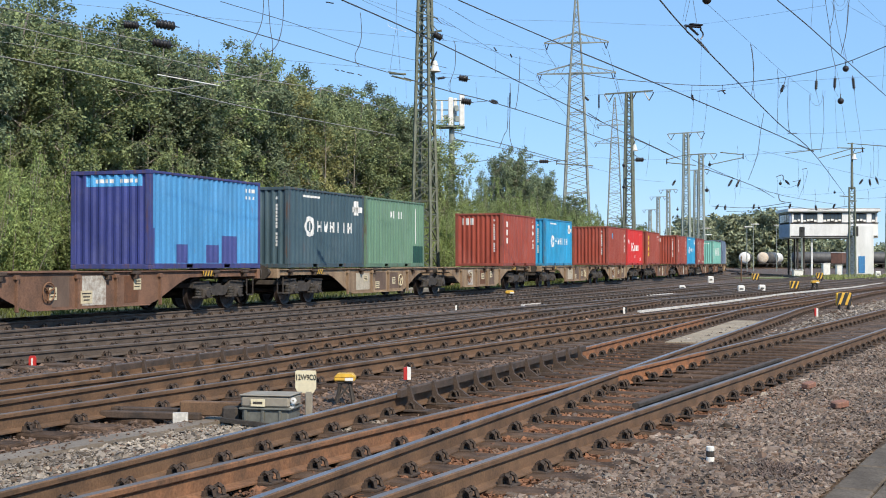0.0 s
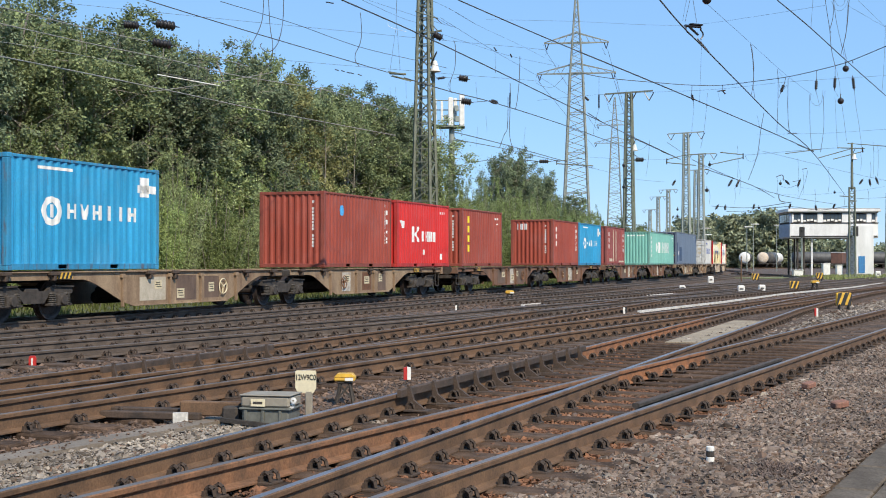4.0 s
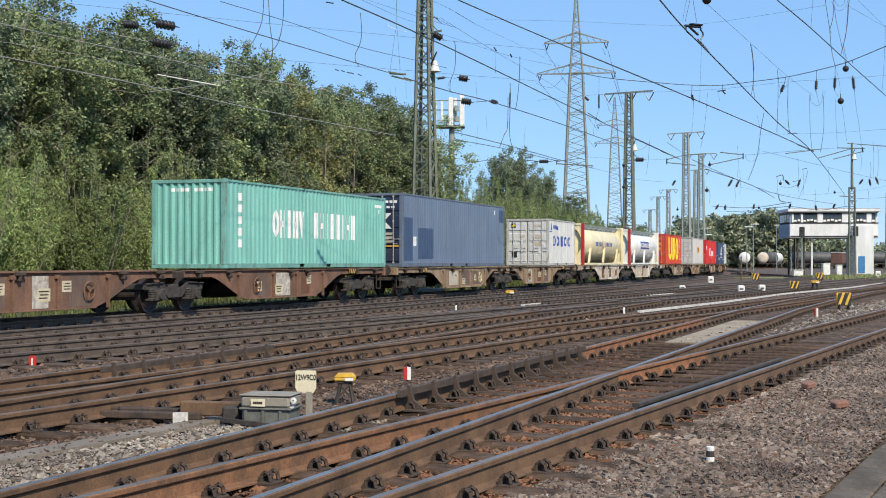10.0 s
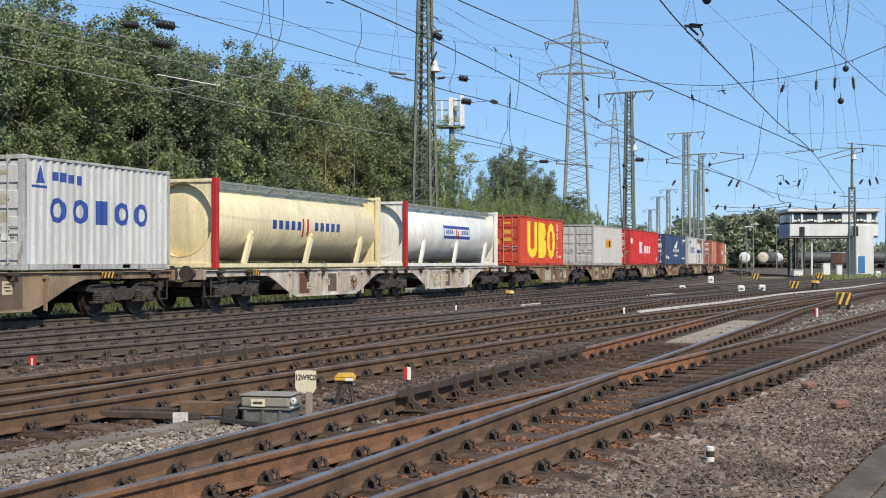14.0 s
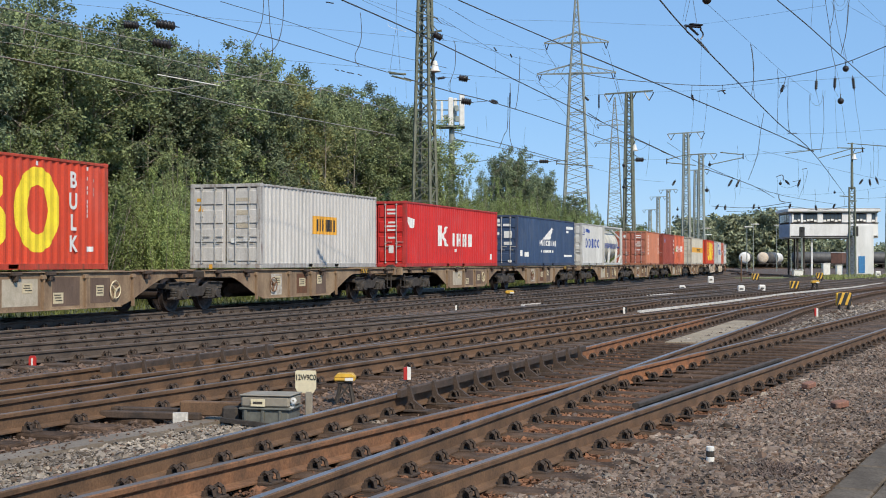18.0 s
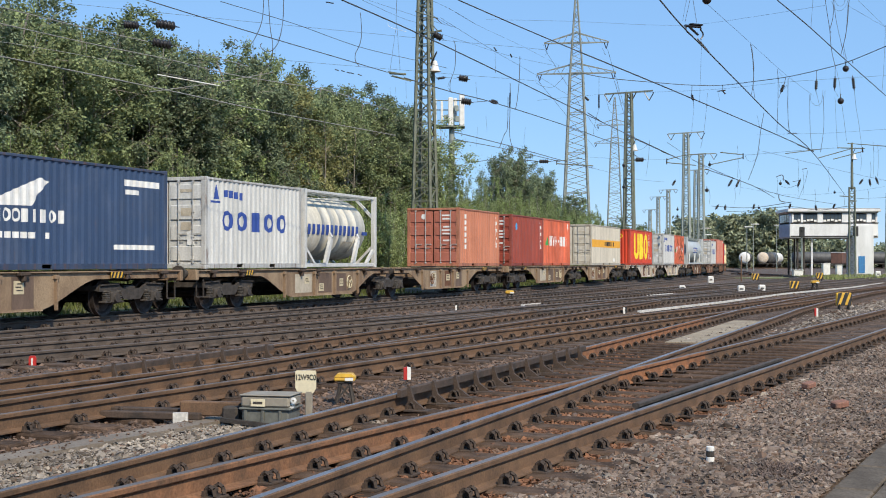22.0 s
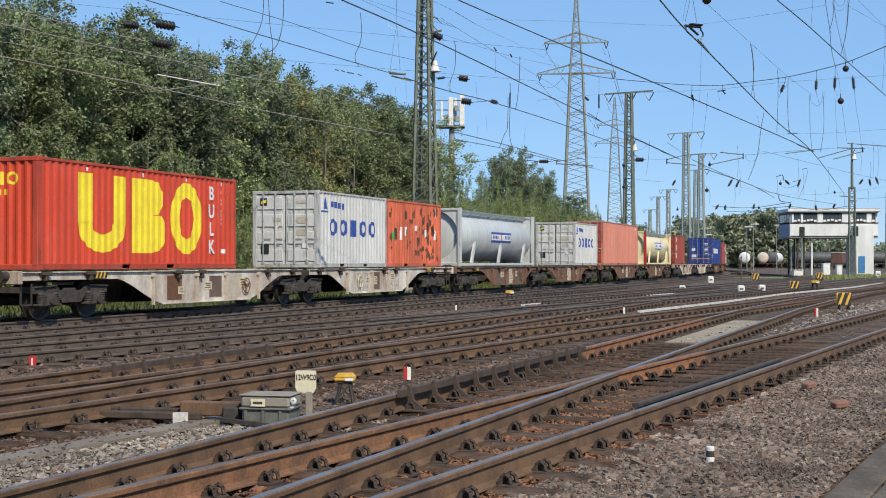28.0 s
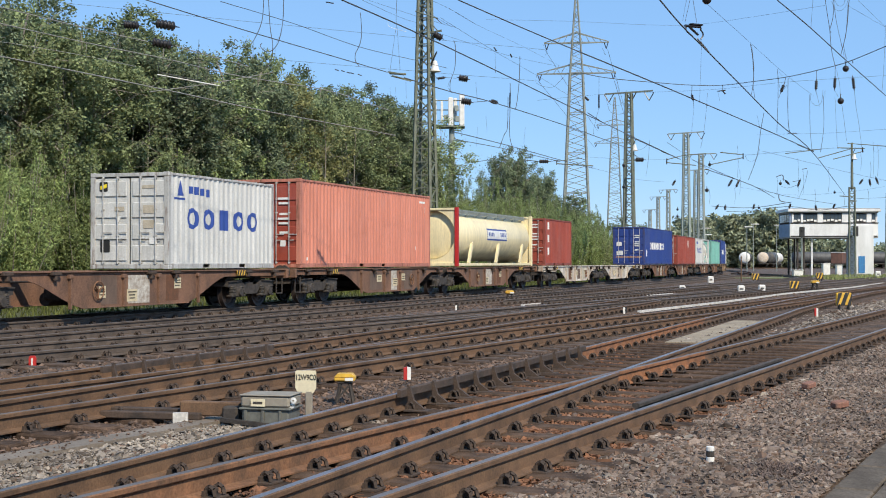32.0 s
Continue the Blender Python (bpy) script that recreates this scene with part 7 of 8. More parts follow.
insulator((35.07, 105.00, 8.34), (35.34, 105.00, 7.61), 0.096)
insulator((22.37, 105.00, 6.05), (22.09, 105.00, 5.59), 0.096)
insulator((22.92, 105.00, 6.05), (22.87, 105.00, 5.50), 0.096)
insulator((25.30, 105.00, 6.14), (25.12, 105.00, 5.59), 0.096)
insulator((28.23, 105.00, 6.14), (28.05, 105.00, 5.68), 0.096)
insulator((30.20, 105.00, 6.05), (30.29, 105.00, 5.50), 0.096)
insulator((31.81, 105.00, 6.14), (31.62, 105.00, 5.68), 0.096)
strand([(23.89, 105.00, 10.82), (23.96, 105.00, 9.49), (23.88, 105.00, 8.16)], 0.0095, "wire", "dropper")
strand([(24.07, 105.00, 8.89), (24.14, 105.00, 7.86), (24.06, 105.00, 6.83)], 0.0095, "wire", "dropper")
strand([(23.65, 105.00, 7.38), (23.72, 105.00, 6.71), (23.65, 105.00, 6.05)], 0.0095, "wire", "dropper")
strand([(27.09, 105.00, 8.34), (27.16, 105.00, 7.58), (27.09, 105.00, 6.83)], 0.0095, "wire", "dropper")
strand([(28.79, 105.00, 9.81), (28.86, 105.00, 8.20), (28.79, 105.00, 6.60)], 0.0095, "wire", "dropper")
strand([(29.20, 105.00, 8.89), (29.27, 105.00, 7.86), (29.20, 105.00, 6.83)], 0.0095, "wire", "dropper")
strand([(34.66, 105.00, 9.58), (34.73, 105.00, 8.89), (34.66, 105.00, 8.20)], 0.0095, "wire", "dropper")
strand([(34.90, 105.00, 11.19), (34.96, 105.00, 9.76), (34.89, 105.00, 8.34)], 0.0095, "wire", "dropper")
strand([(35.26, 105.00, 10.96), (35.33, 105.00, 9.65), (35.25, 105.00, 8.34)], 0.0095, "wire", "dropper")
strand([(33.89, 105.00, 10.27), (33.95, 105.00, 9.53), (33.88, 105.00, 8.80)], 0.0095, "wire", "dropper")
strand([(31.27, 105.00, 8.89), (31.33, 105.00, 7.97), (31.26, 105.00, 7.06)], 0.0095, "wire", "dropper")
strand([(27.55, 105.00, 8.43), (27.62, 105.00, 8.25), (27.55, 105.00, 8.07)], 0.0095, "wire", "dropper")
strand([(30.16, 105.00, 7.29), (30.23, 105.00, 6.67), (30.16, 105.00, 6.05)], 0.0095, "wire", "dropper")
strand([(21.59, 105.00, 7.29), (21.66, 105.00, 6.67), (21.59, 105.00, 6.05)], 0.0095, "wire", "dropper")
strand([(32.50, 105.00, 6.83), (32.57, 105.00, 6.21), (32.49, 105.00, 5.59)], 0.0095, "wire", "dropper")
strand([(34.47, 105.00, 7.29), (34.54, 105.00, 6.71), (34.47, 105.00, 6.14)], 0.0095, "wire", "dropper")
strand([(27.05, 105.00, 8.29), (27.55, 105.00, 8.43), (27.60, 105.00, 7.97)], 0.0314, "wire", "dropper")
strand([(27.23, 105.00, 6.83), (27.32, 105.00, 6.37), (27.78, 105.00, 6.23)], 0.0348, "wire", "dropper")
ball((27.37, 105.00, 7.74), 0.126)
ball((31.77, 105.00, 7.01), 0.103)
ball((25.62, 105.00, 5.77), 0.103)
ball((21.41, 105.00, 7.19), 0.160)
ball((19.02, 105.00, 5.63), 0.103)
ball((19.02, 105.00, 5.08), 0.092)
strand([(29.62, 105.00, 8.89), (29.34, 105.00, 7.74), (28.88, 105.00, 6.60)], 0.0110, "wire", "dropper")
strand([(27.46, 105.00, 7.51), (28.01, 105.00, 7.38), (28.70, 105.00, 7.61)], 0.0110, "wire", "dropper")
strand([(29.11, 105.00, 8.89), (29.53, 105.00, 8.98)], 0.0272, "wire", "dropper")
strand([(28.38, 105.00, 7.88), (28.83, 105.00, 7.97)], 0.0229, "wire", "dropper")
strand([(34.90, 105.00, 10.63), (35.12, 105.00, 10.27), (35.58, 105.00, 10.63)], 0.0095, "wire", "dropper")
clamp((6.18, 32.00, 7.18))
insulator((6.48, 33.00, 7.06), (6.79, 33.00, 6.70), 0.026)

# conductors of the power line
for (xa, za), (xb, zb) in (((-4.6, 32.6), (-4.4, 35.0)), ((4.6, 32.6), (4.4, 35.0)), ((-5.6, 28.0), (-5.0, 30.6)), ((5.6, 28.0), (5.0, 30.6))):
    wire((19.6 + xa, 190, za), (43.8 + xb, 330, zb), 0.03)
    if xa < 0:
        wire((19.6 + xa, 190, za), (-60 + xa, 150, za + 1.0), 0.02)

# mobile phone antenna behind the trees
an = thing("antenna_mast", "white mobile phone antenna panels on a grey pole", "antenna mast", pose(0.75, 110, 0))
sh = Shape()
sh.rod((0, 0, -0.2), (0, 0, 14.6), 0.3, 0.22, 12)
part("pole", sh.mesh("pole", M["galv"]), an)
for x, yy, z0, z1, wd in ((-1.45, 0.3, 13.4, 15.3, 0.3), (-0.85, -0.3, 13.1, 15.0, 0.22), (-0.1, -0.5, 12.9, 15.3, 0.42), (0.85, -0.3, 12.9, 15.6, 0.44), (0.3, 0.7, 13.4, 15.4, 0.3)):
    sh = Shape()
    sh.box((x, yy, (z0 + z1) / 2), (wd, 0.18, z1 - z0), 0.05)
    part("panel", sh.mesh("panel", M["white"]), an)
for x, z in ((-0.5, 13.6), (0.45, 13.5), (0.4, 14.4)):
    sh = Shape()
    sh.box((x, -0.35, z), (0.34, 0.2, 0.5), 0.03)
    part("radio_unit", sh.mesh("radio_unit", M["galv"]), an)
sh = Shape()
for z in (13.0, 14.3, 15.1):
    sh.bar((-1.5, 0, z), (1.0, 0, z), 0.08)
    sh.bar((0, -0.5, z), (0.1, 0.7, z), 0.08)
sh.box((-0.1, 0, 12.82), (2.4, 1.5, 0.12), 0.03)
part("platform", sh.mesh("platform", M["mast_green"]), an)
# ---- signal box spanning the yard tracks ----
SB = thing("signal_box", "white signal box bridging tracks with dark window band", "signal box", pose(45.6, 150, 0, 0, 0, -3))


def sb_part(name, c, s, m, bev=0.03, parent=SB, label=""):
    sh = Shape()
    sh.box((0, 0, 0), s, bev)
    return part(name, sh.mesh(name, M[m]), parent, pose(*c), label)


M["slate"] = mat("slate_panel", (0.22, 0.27, 0.36), (0.17, 0.21, 0.29), 0.6, scale=2)
M["white_wall"] = mat("white_wall", (0.74, 0.74, 0.73), (0.56, 0.56, 0.54), 0.7, scale=0.8, fine=12, fine_amt=0.08, streak=0.3)
M["roof_grey"] = mat("roof_grey", (0.36, 0.35, 0.33), (0.25, 0.24, 0.22), 0.8, scale=1)
sb_part("roof", (-1.05, 0, 7.44), (10.2, 6.5, 0.08), "roof_grey")
sb_part("fascia", (-1.05, 0, 7.25), (10.4, 6.7, 0.3), "white_wall")
sb_part("eaves", (-1.05, 0, 7.02), (9.9, 6.2, 0.14), "roof_grey")
sb_part("lower_wall", (-1.05, -2.9, 5.02), (9.9, 0.25, 1.5), "white_wall")
sb_part("back_wall", (-1.05, 2.9, 5.7), (9.9, 0.25, 2.9), "white_wall")
sb_part("end_wall", (3.78, 0, 5.6), (0.25, 5.5, 2.7), "white_wall")
sb_part("slate_end", (-5.9, 0, 5.0), (0.25, 5.5, 1.5), "slate")
sb_part("floor_slab", (-1.05, 0, 4.2), (9.9, 6, 0.2), "roof_grey")
sb_part("sill_band", (-1.05, -2.95, 5.82), (10.0, 0.34, 0.1), "bogie")
side_w = sb_part("side_window", (-5.92, 0, 6.4), (0.08, 5.2, 1.0), "black")
for k in range(4):
    sb_part("pane", (-0.05, -1.9 + 1.27 * k, 0), (0.02, 1.12, 0.86), "glass", 0, side_w)
for yy in (-2.75, 2.75):
    sb_part("corner_pier", (-5.9, yy, 6.38), (0.24, 0.3, 1.1), "slate")
edge = -5.78
for x, wd, n in ((-5.15, 0.8, 2), (-3.7, 1.6, 4), (-1.2, 2.1, 5), (1.85, 1.5, 4), (3.4, 0.45, 1)):
    w = sb_part("window", (x, -2.86, 6.38), (wd, 0.08, 0.95), "black")
    for i in range(n):
        sb_part("pane", ((i + 0.5) * wd / n - wd / 2, -0.05, 0.1), (wd / n - 0.08, 0.02, 0.62), "glass", 0, w)
        sb_part("blind", ((i + 0.5) * wd / n - wd / 2, -0.064, -0.3 + 0.05 * ((i * 7) % 3)), (wd / n - 0.1, 0.008, 0.22), "white", 0, w)
    if x - wd / 2 > edge + 0.05:
        sb_part("wall_pier", ((edge + x - wd / 2) / 2, -2.9, 6.38), (x - wd / 2 - edge, 0.22, 1.05), "white_wall")
    edge = x + wd / 2
sb_part("stair_tower", (2.05, -2.25, 2.75), (2.15, 3.5, 5.6), "white_wall")
d = sb_part("door", (1.78, -4.03, 1.1), (0.72, 0.1, 1.9), "blue_door")
sb_part("handle", (0.26, -0.07, 0), (0.1, 0.04, 0.04), "galv", 0.01, d)
sb_part("step", (1.78, -4.4, -0.05), (1.3, 0.7, 0.2), "concrete", 0.03)
sb_part("support_wall", (3.55, 0.6, 1.9), (0.4, 4.4, 4.4), "white_wall")
# dark bar added for the shade along the lower wall's bottom edge
sb_part("cable_tray", (-1.05, -3.05, 4.32), (9.6, 0.1, 0.1), "bogie", 0.01)
for x, m in ((-5.0, "bogie"), (-4.3, "bogie"), (-3.4, "white_wall")):
    sb_part("column", (x, -2.4, 1.9), (0.2, 0.2, 4.5), m)
    sb_part("column", (x, 2.4, 1.9), (0.2, 0.2, 4.5), m)


def signal_post(x, y, h, label, head=True):
    s = thing("signal_post", label, "railway signal", pose(x, y, 0), group="signal posts")
    sh = Shape()
    sh.rod((0, 0, -0.2), (0, 0, h), 0.09, 0.07, 8)
    part("post", sh.mesh("post", M["galv"]), s)
    if head:
        sh = Shape()
        sh.box((0, -0.1, h - 0.5), (0.55, 0.2, 1.1), 0.06)
        part("head", sh.mesh("head", M["black"]), s)
        sh = Shape()
        sh.rod((0, -0.2, h - 0.3), (0, -0.3, h - 0.3), 0.1, n=10)
        part("hood", sh.mesh("hood", M["black"]), s)
    return s


for x, y, h in ((37.4, 135, 5.0), (44.6, 140, 5.2)):
    signal_post(x, y, h, "dark colour light signal head on a pole")
for x, y in ((53.5, 228), (55.6, 232), (46.5, 230), (60.8, 236), (64.5, 240), (50.0, 246), (58.5, 215)):
    lp = thing("yard_lamp", "thin grey yard lamp post with pale lamp head", "lamp post", pose(x, y, 0), group="yard lamps")
    h = 6.6 + 1.8 * ((x * 7.3) % 1)
    sh = Shape()
    sh.rod((0, 0, -0.2), (0, 0, h), 0.09, 0.06, 8)
    part("post", sh.mesh("post", M["galv"]), lp)
    sh = Shape()
    sh.box((0.3, 0, h), (1.5, 0.35, 0.16), 0.05)
    part("lamp_head", sh.mesh("lamp_head", M["white"]), lp)

# ---- parked tank wagons far off ----
M["tank_dark"] = mat("tank_dark", (0.10, 0.10, 0.10), (0.05, 0.05, 0.05), 0.6, scale=1)
M["tank_pale"] = mat("tank_pale", (0.66, 0.56, 0.44), (0.5, 0.4, 0.3), 0.6, scale=1)


def tank_wagon(x, y, turn, end, side, label):
    t = thing("tank_wagon", label, "tank wagon", pose(x, y, 0, 0, 0, turn), group="parked tank wagons")
    rot = Matrix.Rotation(radians(90), 3, "Y")
    sh = Shape()
    sh.lathe([(1.42, -5.6), (1.45, -5.4), (1.45, 5.4), (1.42, 5.6)], 24, rot)
    part("barrel", sh.mesh("barrel", M[side], smooth=True), t, pose(0, 0, 2.55))
    for sg in (-1, 1):
        sh = Shape()
        sh.lathe([(1.42, 0), (1.2, sg * 0.28), (0.7, sg * 0.42), (0.02, sg * 0.46)], 24, rot)
        part("end_cap", sh.mesh("end_cap", M[end], smooth=True), t, pose(sg * 5.6, 0, 2.55))
    sh = Shape()
    sh.box((0, 0, 1.0), (12.4, 2.2, 0.25), 0.04)
    part("frame", sh.mesh("frame", M["bogie"]), t)
    for sg in (-1, 1):
        b = part("bogie", _bf, t, pose(sg * 4, 0, 0))
        for ax in (-0.9, 0.9):
            part("wheelset", _ws, b, pose(ax, 0, 0.46))
    return t


tank_wagon(77.6, 332, 74, "white", "tank_dark", "parked tank wagon with a white end")
tank_wagon(90.5, 352, 70, "white", "white", "parked white tank wagon behind darker ones")
tank_wagon(87.0, 343, 70, "tank_dark", "tank_dark", "parked dark grey tank wagon on a siding")
tank_wagon(82.7, 334, 74, "tank_pale", "tank_dark", "parked tank wagon with a cream end")
for k in range(3):
    tank_wagon(94 + k * 13.2, 326 - k * 1.5, -6, "tank_dark", "tank_dark", "parked dark grey tank wagon on a siding")
M["wagon_brown"] = mat("wagon_brown", (0.17, 0.085, 0.06), (0.09, 0.05, 0.04), 0.8, scale=1)
cw = thing("covered_wagon", "parked red brown covered goods wagon", "goods wagon", pose(93.2, 303, 0, 0, 0, 60), group="parked goods wagons")
for nm, c_, s_, m_, bv in (("body", (0, 0, 2.3), (9.5, 2.6, 2.4), "wagon_brown", 0.05), ("roof", (0, 0, 3.6), (9.7, 2.7, 0.25), "roof_grey", 0.1), ("frame", (0, 0, 0.95), (10.0, 2.2, 0.25), "bogie", 0.03), ("door", (0, -1.33, 2.2), (2.4, 0.06, 2.1), "rust_dark", 0.02)):
    sh = Shape()
    sh.box(c_, s_, bv)
    part(nm, sh.mesh(nm, M[m_]), cw)
for sg in (-3.2, 3.2):
    part("wheelset", _ws, cw, pose(sg, 0, 0.46))
lay("track_siding", [Vector((60, 331.2)), Vector((86, 328)), Vector((140, 321.5))], "distant siding under parked wagons")


M["white_stone"] = mat("white_stone", (0.62, 0.60, 0.56), (0.42, 0.40, 0.36), 0.9, scale=3, fine=30, bump=0.3)
# ---- small things by the tracks ----
def box_thing(name, label, cat, x, y, parts, turn=0, z=-0.2, group=""):
    t = thing(name, label, cat, pose(x, y, z, 0, 0, turn), group=group)
    for nm, c, s, m, bev in parts:
        sh = Shape()
        sh.box(c, s, bev)
        part(nm, sh.mesh(nm, M[m]), t)
    return t


# point machine with its rods
pm = box_thing("point_machine", "grey steel point machine box with ribbed housing and lid", "point machine", -1.63, 12.3, [
    ("housing", (0, 0, 0.06), (0.46, 0.34, 0.22), "machine_green", 0.012), ("rim", (0, 0, 0.165), (0.51, 0.39, 0.022), "machine_green", 0.008),
    ("lid", (0, 0, 0.23), (0.48, 0.36, 0.11), "box_grey", 0.02), ("lid_top", (0, 0, 0.29), (0.5, 0.38, 0.014), "box_grey", 0.006)], -12)
for x in (-0.19, -0.02, 0.15):
    sh = Shape()
    sh.box((x, -0.175, 0.09), (0.03, 0.02, 0.17), 0.004)
    part("rib", sh.mesh("rib", M["machine_green"]), pm)
sh = Shape()
sh.box((-0.06, -0.2, 0.225), (0.14, 0.006, 0.07), 0)
part("name_plate", sh.mesh("name_plate", M["cream_sign"]), pm, label="cream name plate")
sh = Shape()
sh.box((-0.06, -0.205, 0.225), (0.09, 0.004, 0.02), 0)
part("plate_bar", sh.mesh("plate_bar", M["bogie"]), pm)
for k in range(2):
    sh = Shape()
    sh.lathe([(0.01, 0), (0.026, 0.004), (0.03, 0.012), (0.01, 0.016)], 12, Matrix.Rotation(radians(90), 3, "X"))
    part("reflector", sh.mesh("reflector", M["white"]), pm, pose(0.25 + 0.03 * k, -0.13 - 0.03 * k, 0.2 + 0.05 * k))
sh = Shape()
sh.box((-0.62, 0.05, 0.13), (0.62, 0.1, 0.14), 0.012)
part("rod_cover", sh.mesh("rod_cover", M["rust_rail"]), pm)
sh = Shape()
sh.box((-0.38, 0.0, 0.07), (0.16, 0.2, 0.2), 0.02)
sh.bar((-0.45, -0.14, 0.05), (0.1, -0.26, 0.02), 0.04)
part("crank", sh.mesh("crank", M["bogie"]), pm)
for k in range(2):
    sh = Shape()
    sh.box((-1.25, -0.02 + 0.16 * k, 0.06 + 0.02 * k), (1.1, 0.09, 0.07), 0.01)
    part("stretcher_bar", sh.mesh("stretcher_bar", M["rust_dark"]), pm)

# number board
nb = thing("number_board", "cream number board with black characters on a short post", "sign", pose(-1.36, 12.85, -0.29, 0, 0, -6))
sh = Shape()
sh.prism([(-0.075, 0.33), (0.075, 0.33), (0.105, 0.38), (0.105, 0.545), (0.095, 0.555), (-0.095, 0.555), (-0.105, 0.545), (-0.105, 0.38)], 0.008, "y", 0)
part("board", sh.mesh("board", M["cream_sign"]), nb)
sh = Shape()
sh.box((0.03, 0.01, 0.17), (0.07, 0.03, 0.36), 0.006)
part("post", sh.mesh("post", M["box_grey"]), nb)
cu = bpy.data.curves.new("number", "FONT")
cu.body, cu.size, cu.align_x, cu.extrude, cu.offset = "12W9C0", 0.078, "CENTER", 0.0015, 0.0009
tmp = new("number_tmp", cu)
bpy.context.view_layer.update()
me = bpy.data.meshes.new_from_object(tmp.evaluated_get(bpy.context.evaluated_depsgraph_get()))
bpy.data.objects.remove(tmp)
me.materials.clear()
me.materials.append(M["black"])
ob = part("number", me, nb, pose(0, -0.008, 0.462, 90, 0, 0) @ Matrix.Diagonal((0.72, 1.0, 1.0, 1.0)))

# pedestal with yellow cap, near and far
def pedestal(x, y, k=1.0, label="low lattice pedestal with a yellow cap"):
    p = thing("track_lantern", label, "track lantern", pose(x, y, -0.2) @ Matrix.Scale(k, 4), group="track lanterns")
    for sx in (-1, 1):
        for sy in (-1, 1):
            sh = Shape()
            sh.bar((sx * 0.09, sy * 0.09, 0), (sx * 0.045, sy * 0.045, 0.24), 0.025)
            part("leg", sh.mesh("leg", M["bogie"]), p)
        sh = Shape()
        sh.bar((-0.08 * sx, -0.08, 0.04), (0.06 * sx, -0.06, 0.2), 0.018)
        part("brace", sh.mesh("brace", M["bogie"]), p)
    sh = Shape()
    sh.box((0, 0, 0.22), (0.16, 0.16, 0.03), 0.006)
    part("top_plate", sh.mesh("top_plate", M["bogie"]), p)
    sh = Shape()
    sh.box((0, 0, 0.255), (0.23, 0.2, 0.045), 0.012)
    part("rim", sh.mesh("rim", M["yellow"]), p)
    sh = Shape()
    sh.prism([(-0.115, 0.0), (0.115, 0.0), (0.08, 0.035), (-0.08, 0.035)], 0.2, "y", 0)
    part("cap", sh.mesh("cap", M["yellow"]), p, pose(0, 0, 0.278))
    sh = Shape()
    sh.box((0.05, -0.103, 0.255), (0.09, 0.006, 0.035), 0)
    part("lens", sh.mesh("lens", M["white"]), p)
    return p


pedestal(-1.08, 14.3)
pedestal(2.55, 49.5, 1.5, "low track lantern with an orange yellow cap")
pedestal(20.1, 70.0, 1.8, "track lantern with an orange yellow cap")


def marker(x, y, h, w, cols, label, turn=0):
    t = thing("track_marker", label, "track marker", pose(x, y, -0.2, 0, 0, turn), group="track markers")
    n = len(cols)
    for k, c in enumerate(cols):
        sh = Shape()
        ww = w / n
        sh.prism([(-w / 2 + k * ww, 0), (-w / 2 + (k + 1) * ww, 0), (-w / 2 + (k + 1) * ww, h * (0.92 if k == n - 1 else 1)), (-w / 2 + k * ww, h * (1 if k else 0.92))], 0.05, "y", 0)
        part("half", sh.mesh("half", M[c]), t)
    return t


marker(-0.47, 17.0, 0.17, 0.095, ["red_paint", "white"], "red and white fouling point marker", 5)
# red marker; its thin white stripe is a highlight painted down the front
rm = thing("track_marker", "small rounded red marker with a painted highlight in the ballast", "track marker", pose(-6.08, 19.2, -0.2), group="track markers")
for nm, w_, h_, y_, m_ in (("body", 0.108, 0.155, 0.0, "red_paint"), ("stripe", 0.02, 0.12, -0.02, "white")):
    sh = Shape()
    sh.prism([(-w_ / 2, 0), (w_ / 2, 0), (w_ / 2, h_ - w_ * 0.35), (w_ * 0.33, h_), (-w_ * 0.33, h_), (-w_ / 2, h_ - w_ * 0.35)], 0.03, "y", 0)
    part(nm, sh.mesh(nm, M[m_]), rm, pose(0, y_, 0))
marker(0.45, 41.8, 0.16, 0.11, ["white", "black"], "small white track marker")
marker(5.45, 38.8, 0.2, 0.12, ["white", "black"], "small white track marker")
marker(-2.98, 53.0, 0.2, 0.12, ["white"], "small white track marker")
marker(10.6, 36.8, 0.25, 0.1, ["red_paint", "white"], "red and white fouling point marker")
marker(-2.5, 12.35, 0.115, 0.14, ["white_stone"], "chipped white concrete block in the ballast", 4)
pt = thing("white_post", "short white post with a dark band in the gravel", "marker post", pose(2.05, 9.95, -0.2), group="track markers")
for nm, z0, z1, m in (("foot", -0.05, 0.045, "white"), ("band", 0.045, 0.09, "bogie"), ("cap", 0.09, 0.125, "white")):
    sh = Shape()
    sh.lathe([(0.001, z0), (0.028, z0), (0.032, z0 + 0.004), (0.032, z1 - 0.004), (0.028, z1), (0.001, z1)], 14)
    part(nm, sh.mesh(nm, M[m]), pt)

M["brick"] = mat("brick", (0.27, 0.125, 0.085), (0.17, 0.10, 0.075), 0.9, scale=9, fine=60, bump=0.4)
for x, y, a in ((4.13, 13.5, 25), (4.4, 15.6, 40)):
    sh = Shape()
    sh.box((0, 0, 0.03), (0.18, 0.1, 0.07), 0.012)
    tagged(new("brick", sh.mesh("brick", M["brick"])), "loose broken red brick lying on the gravel", "brick", "loose bricks").matrix_basis = pose(x, y, -0.168, 8, -6, a)


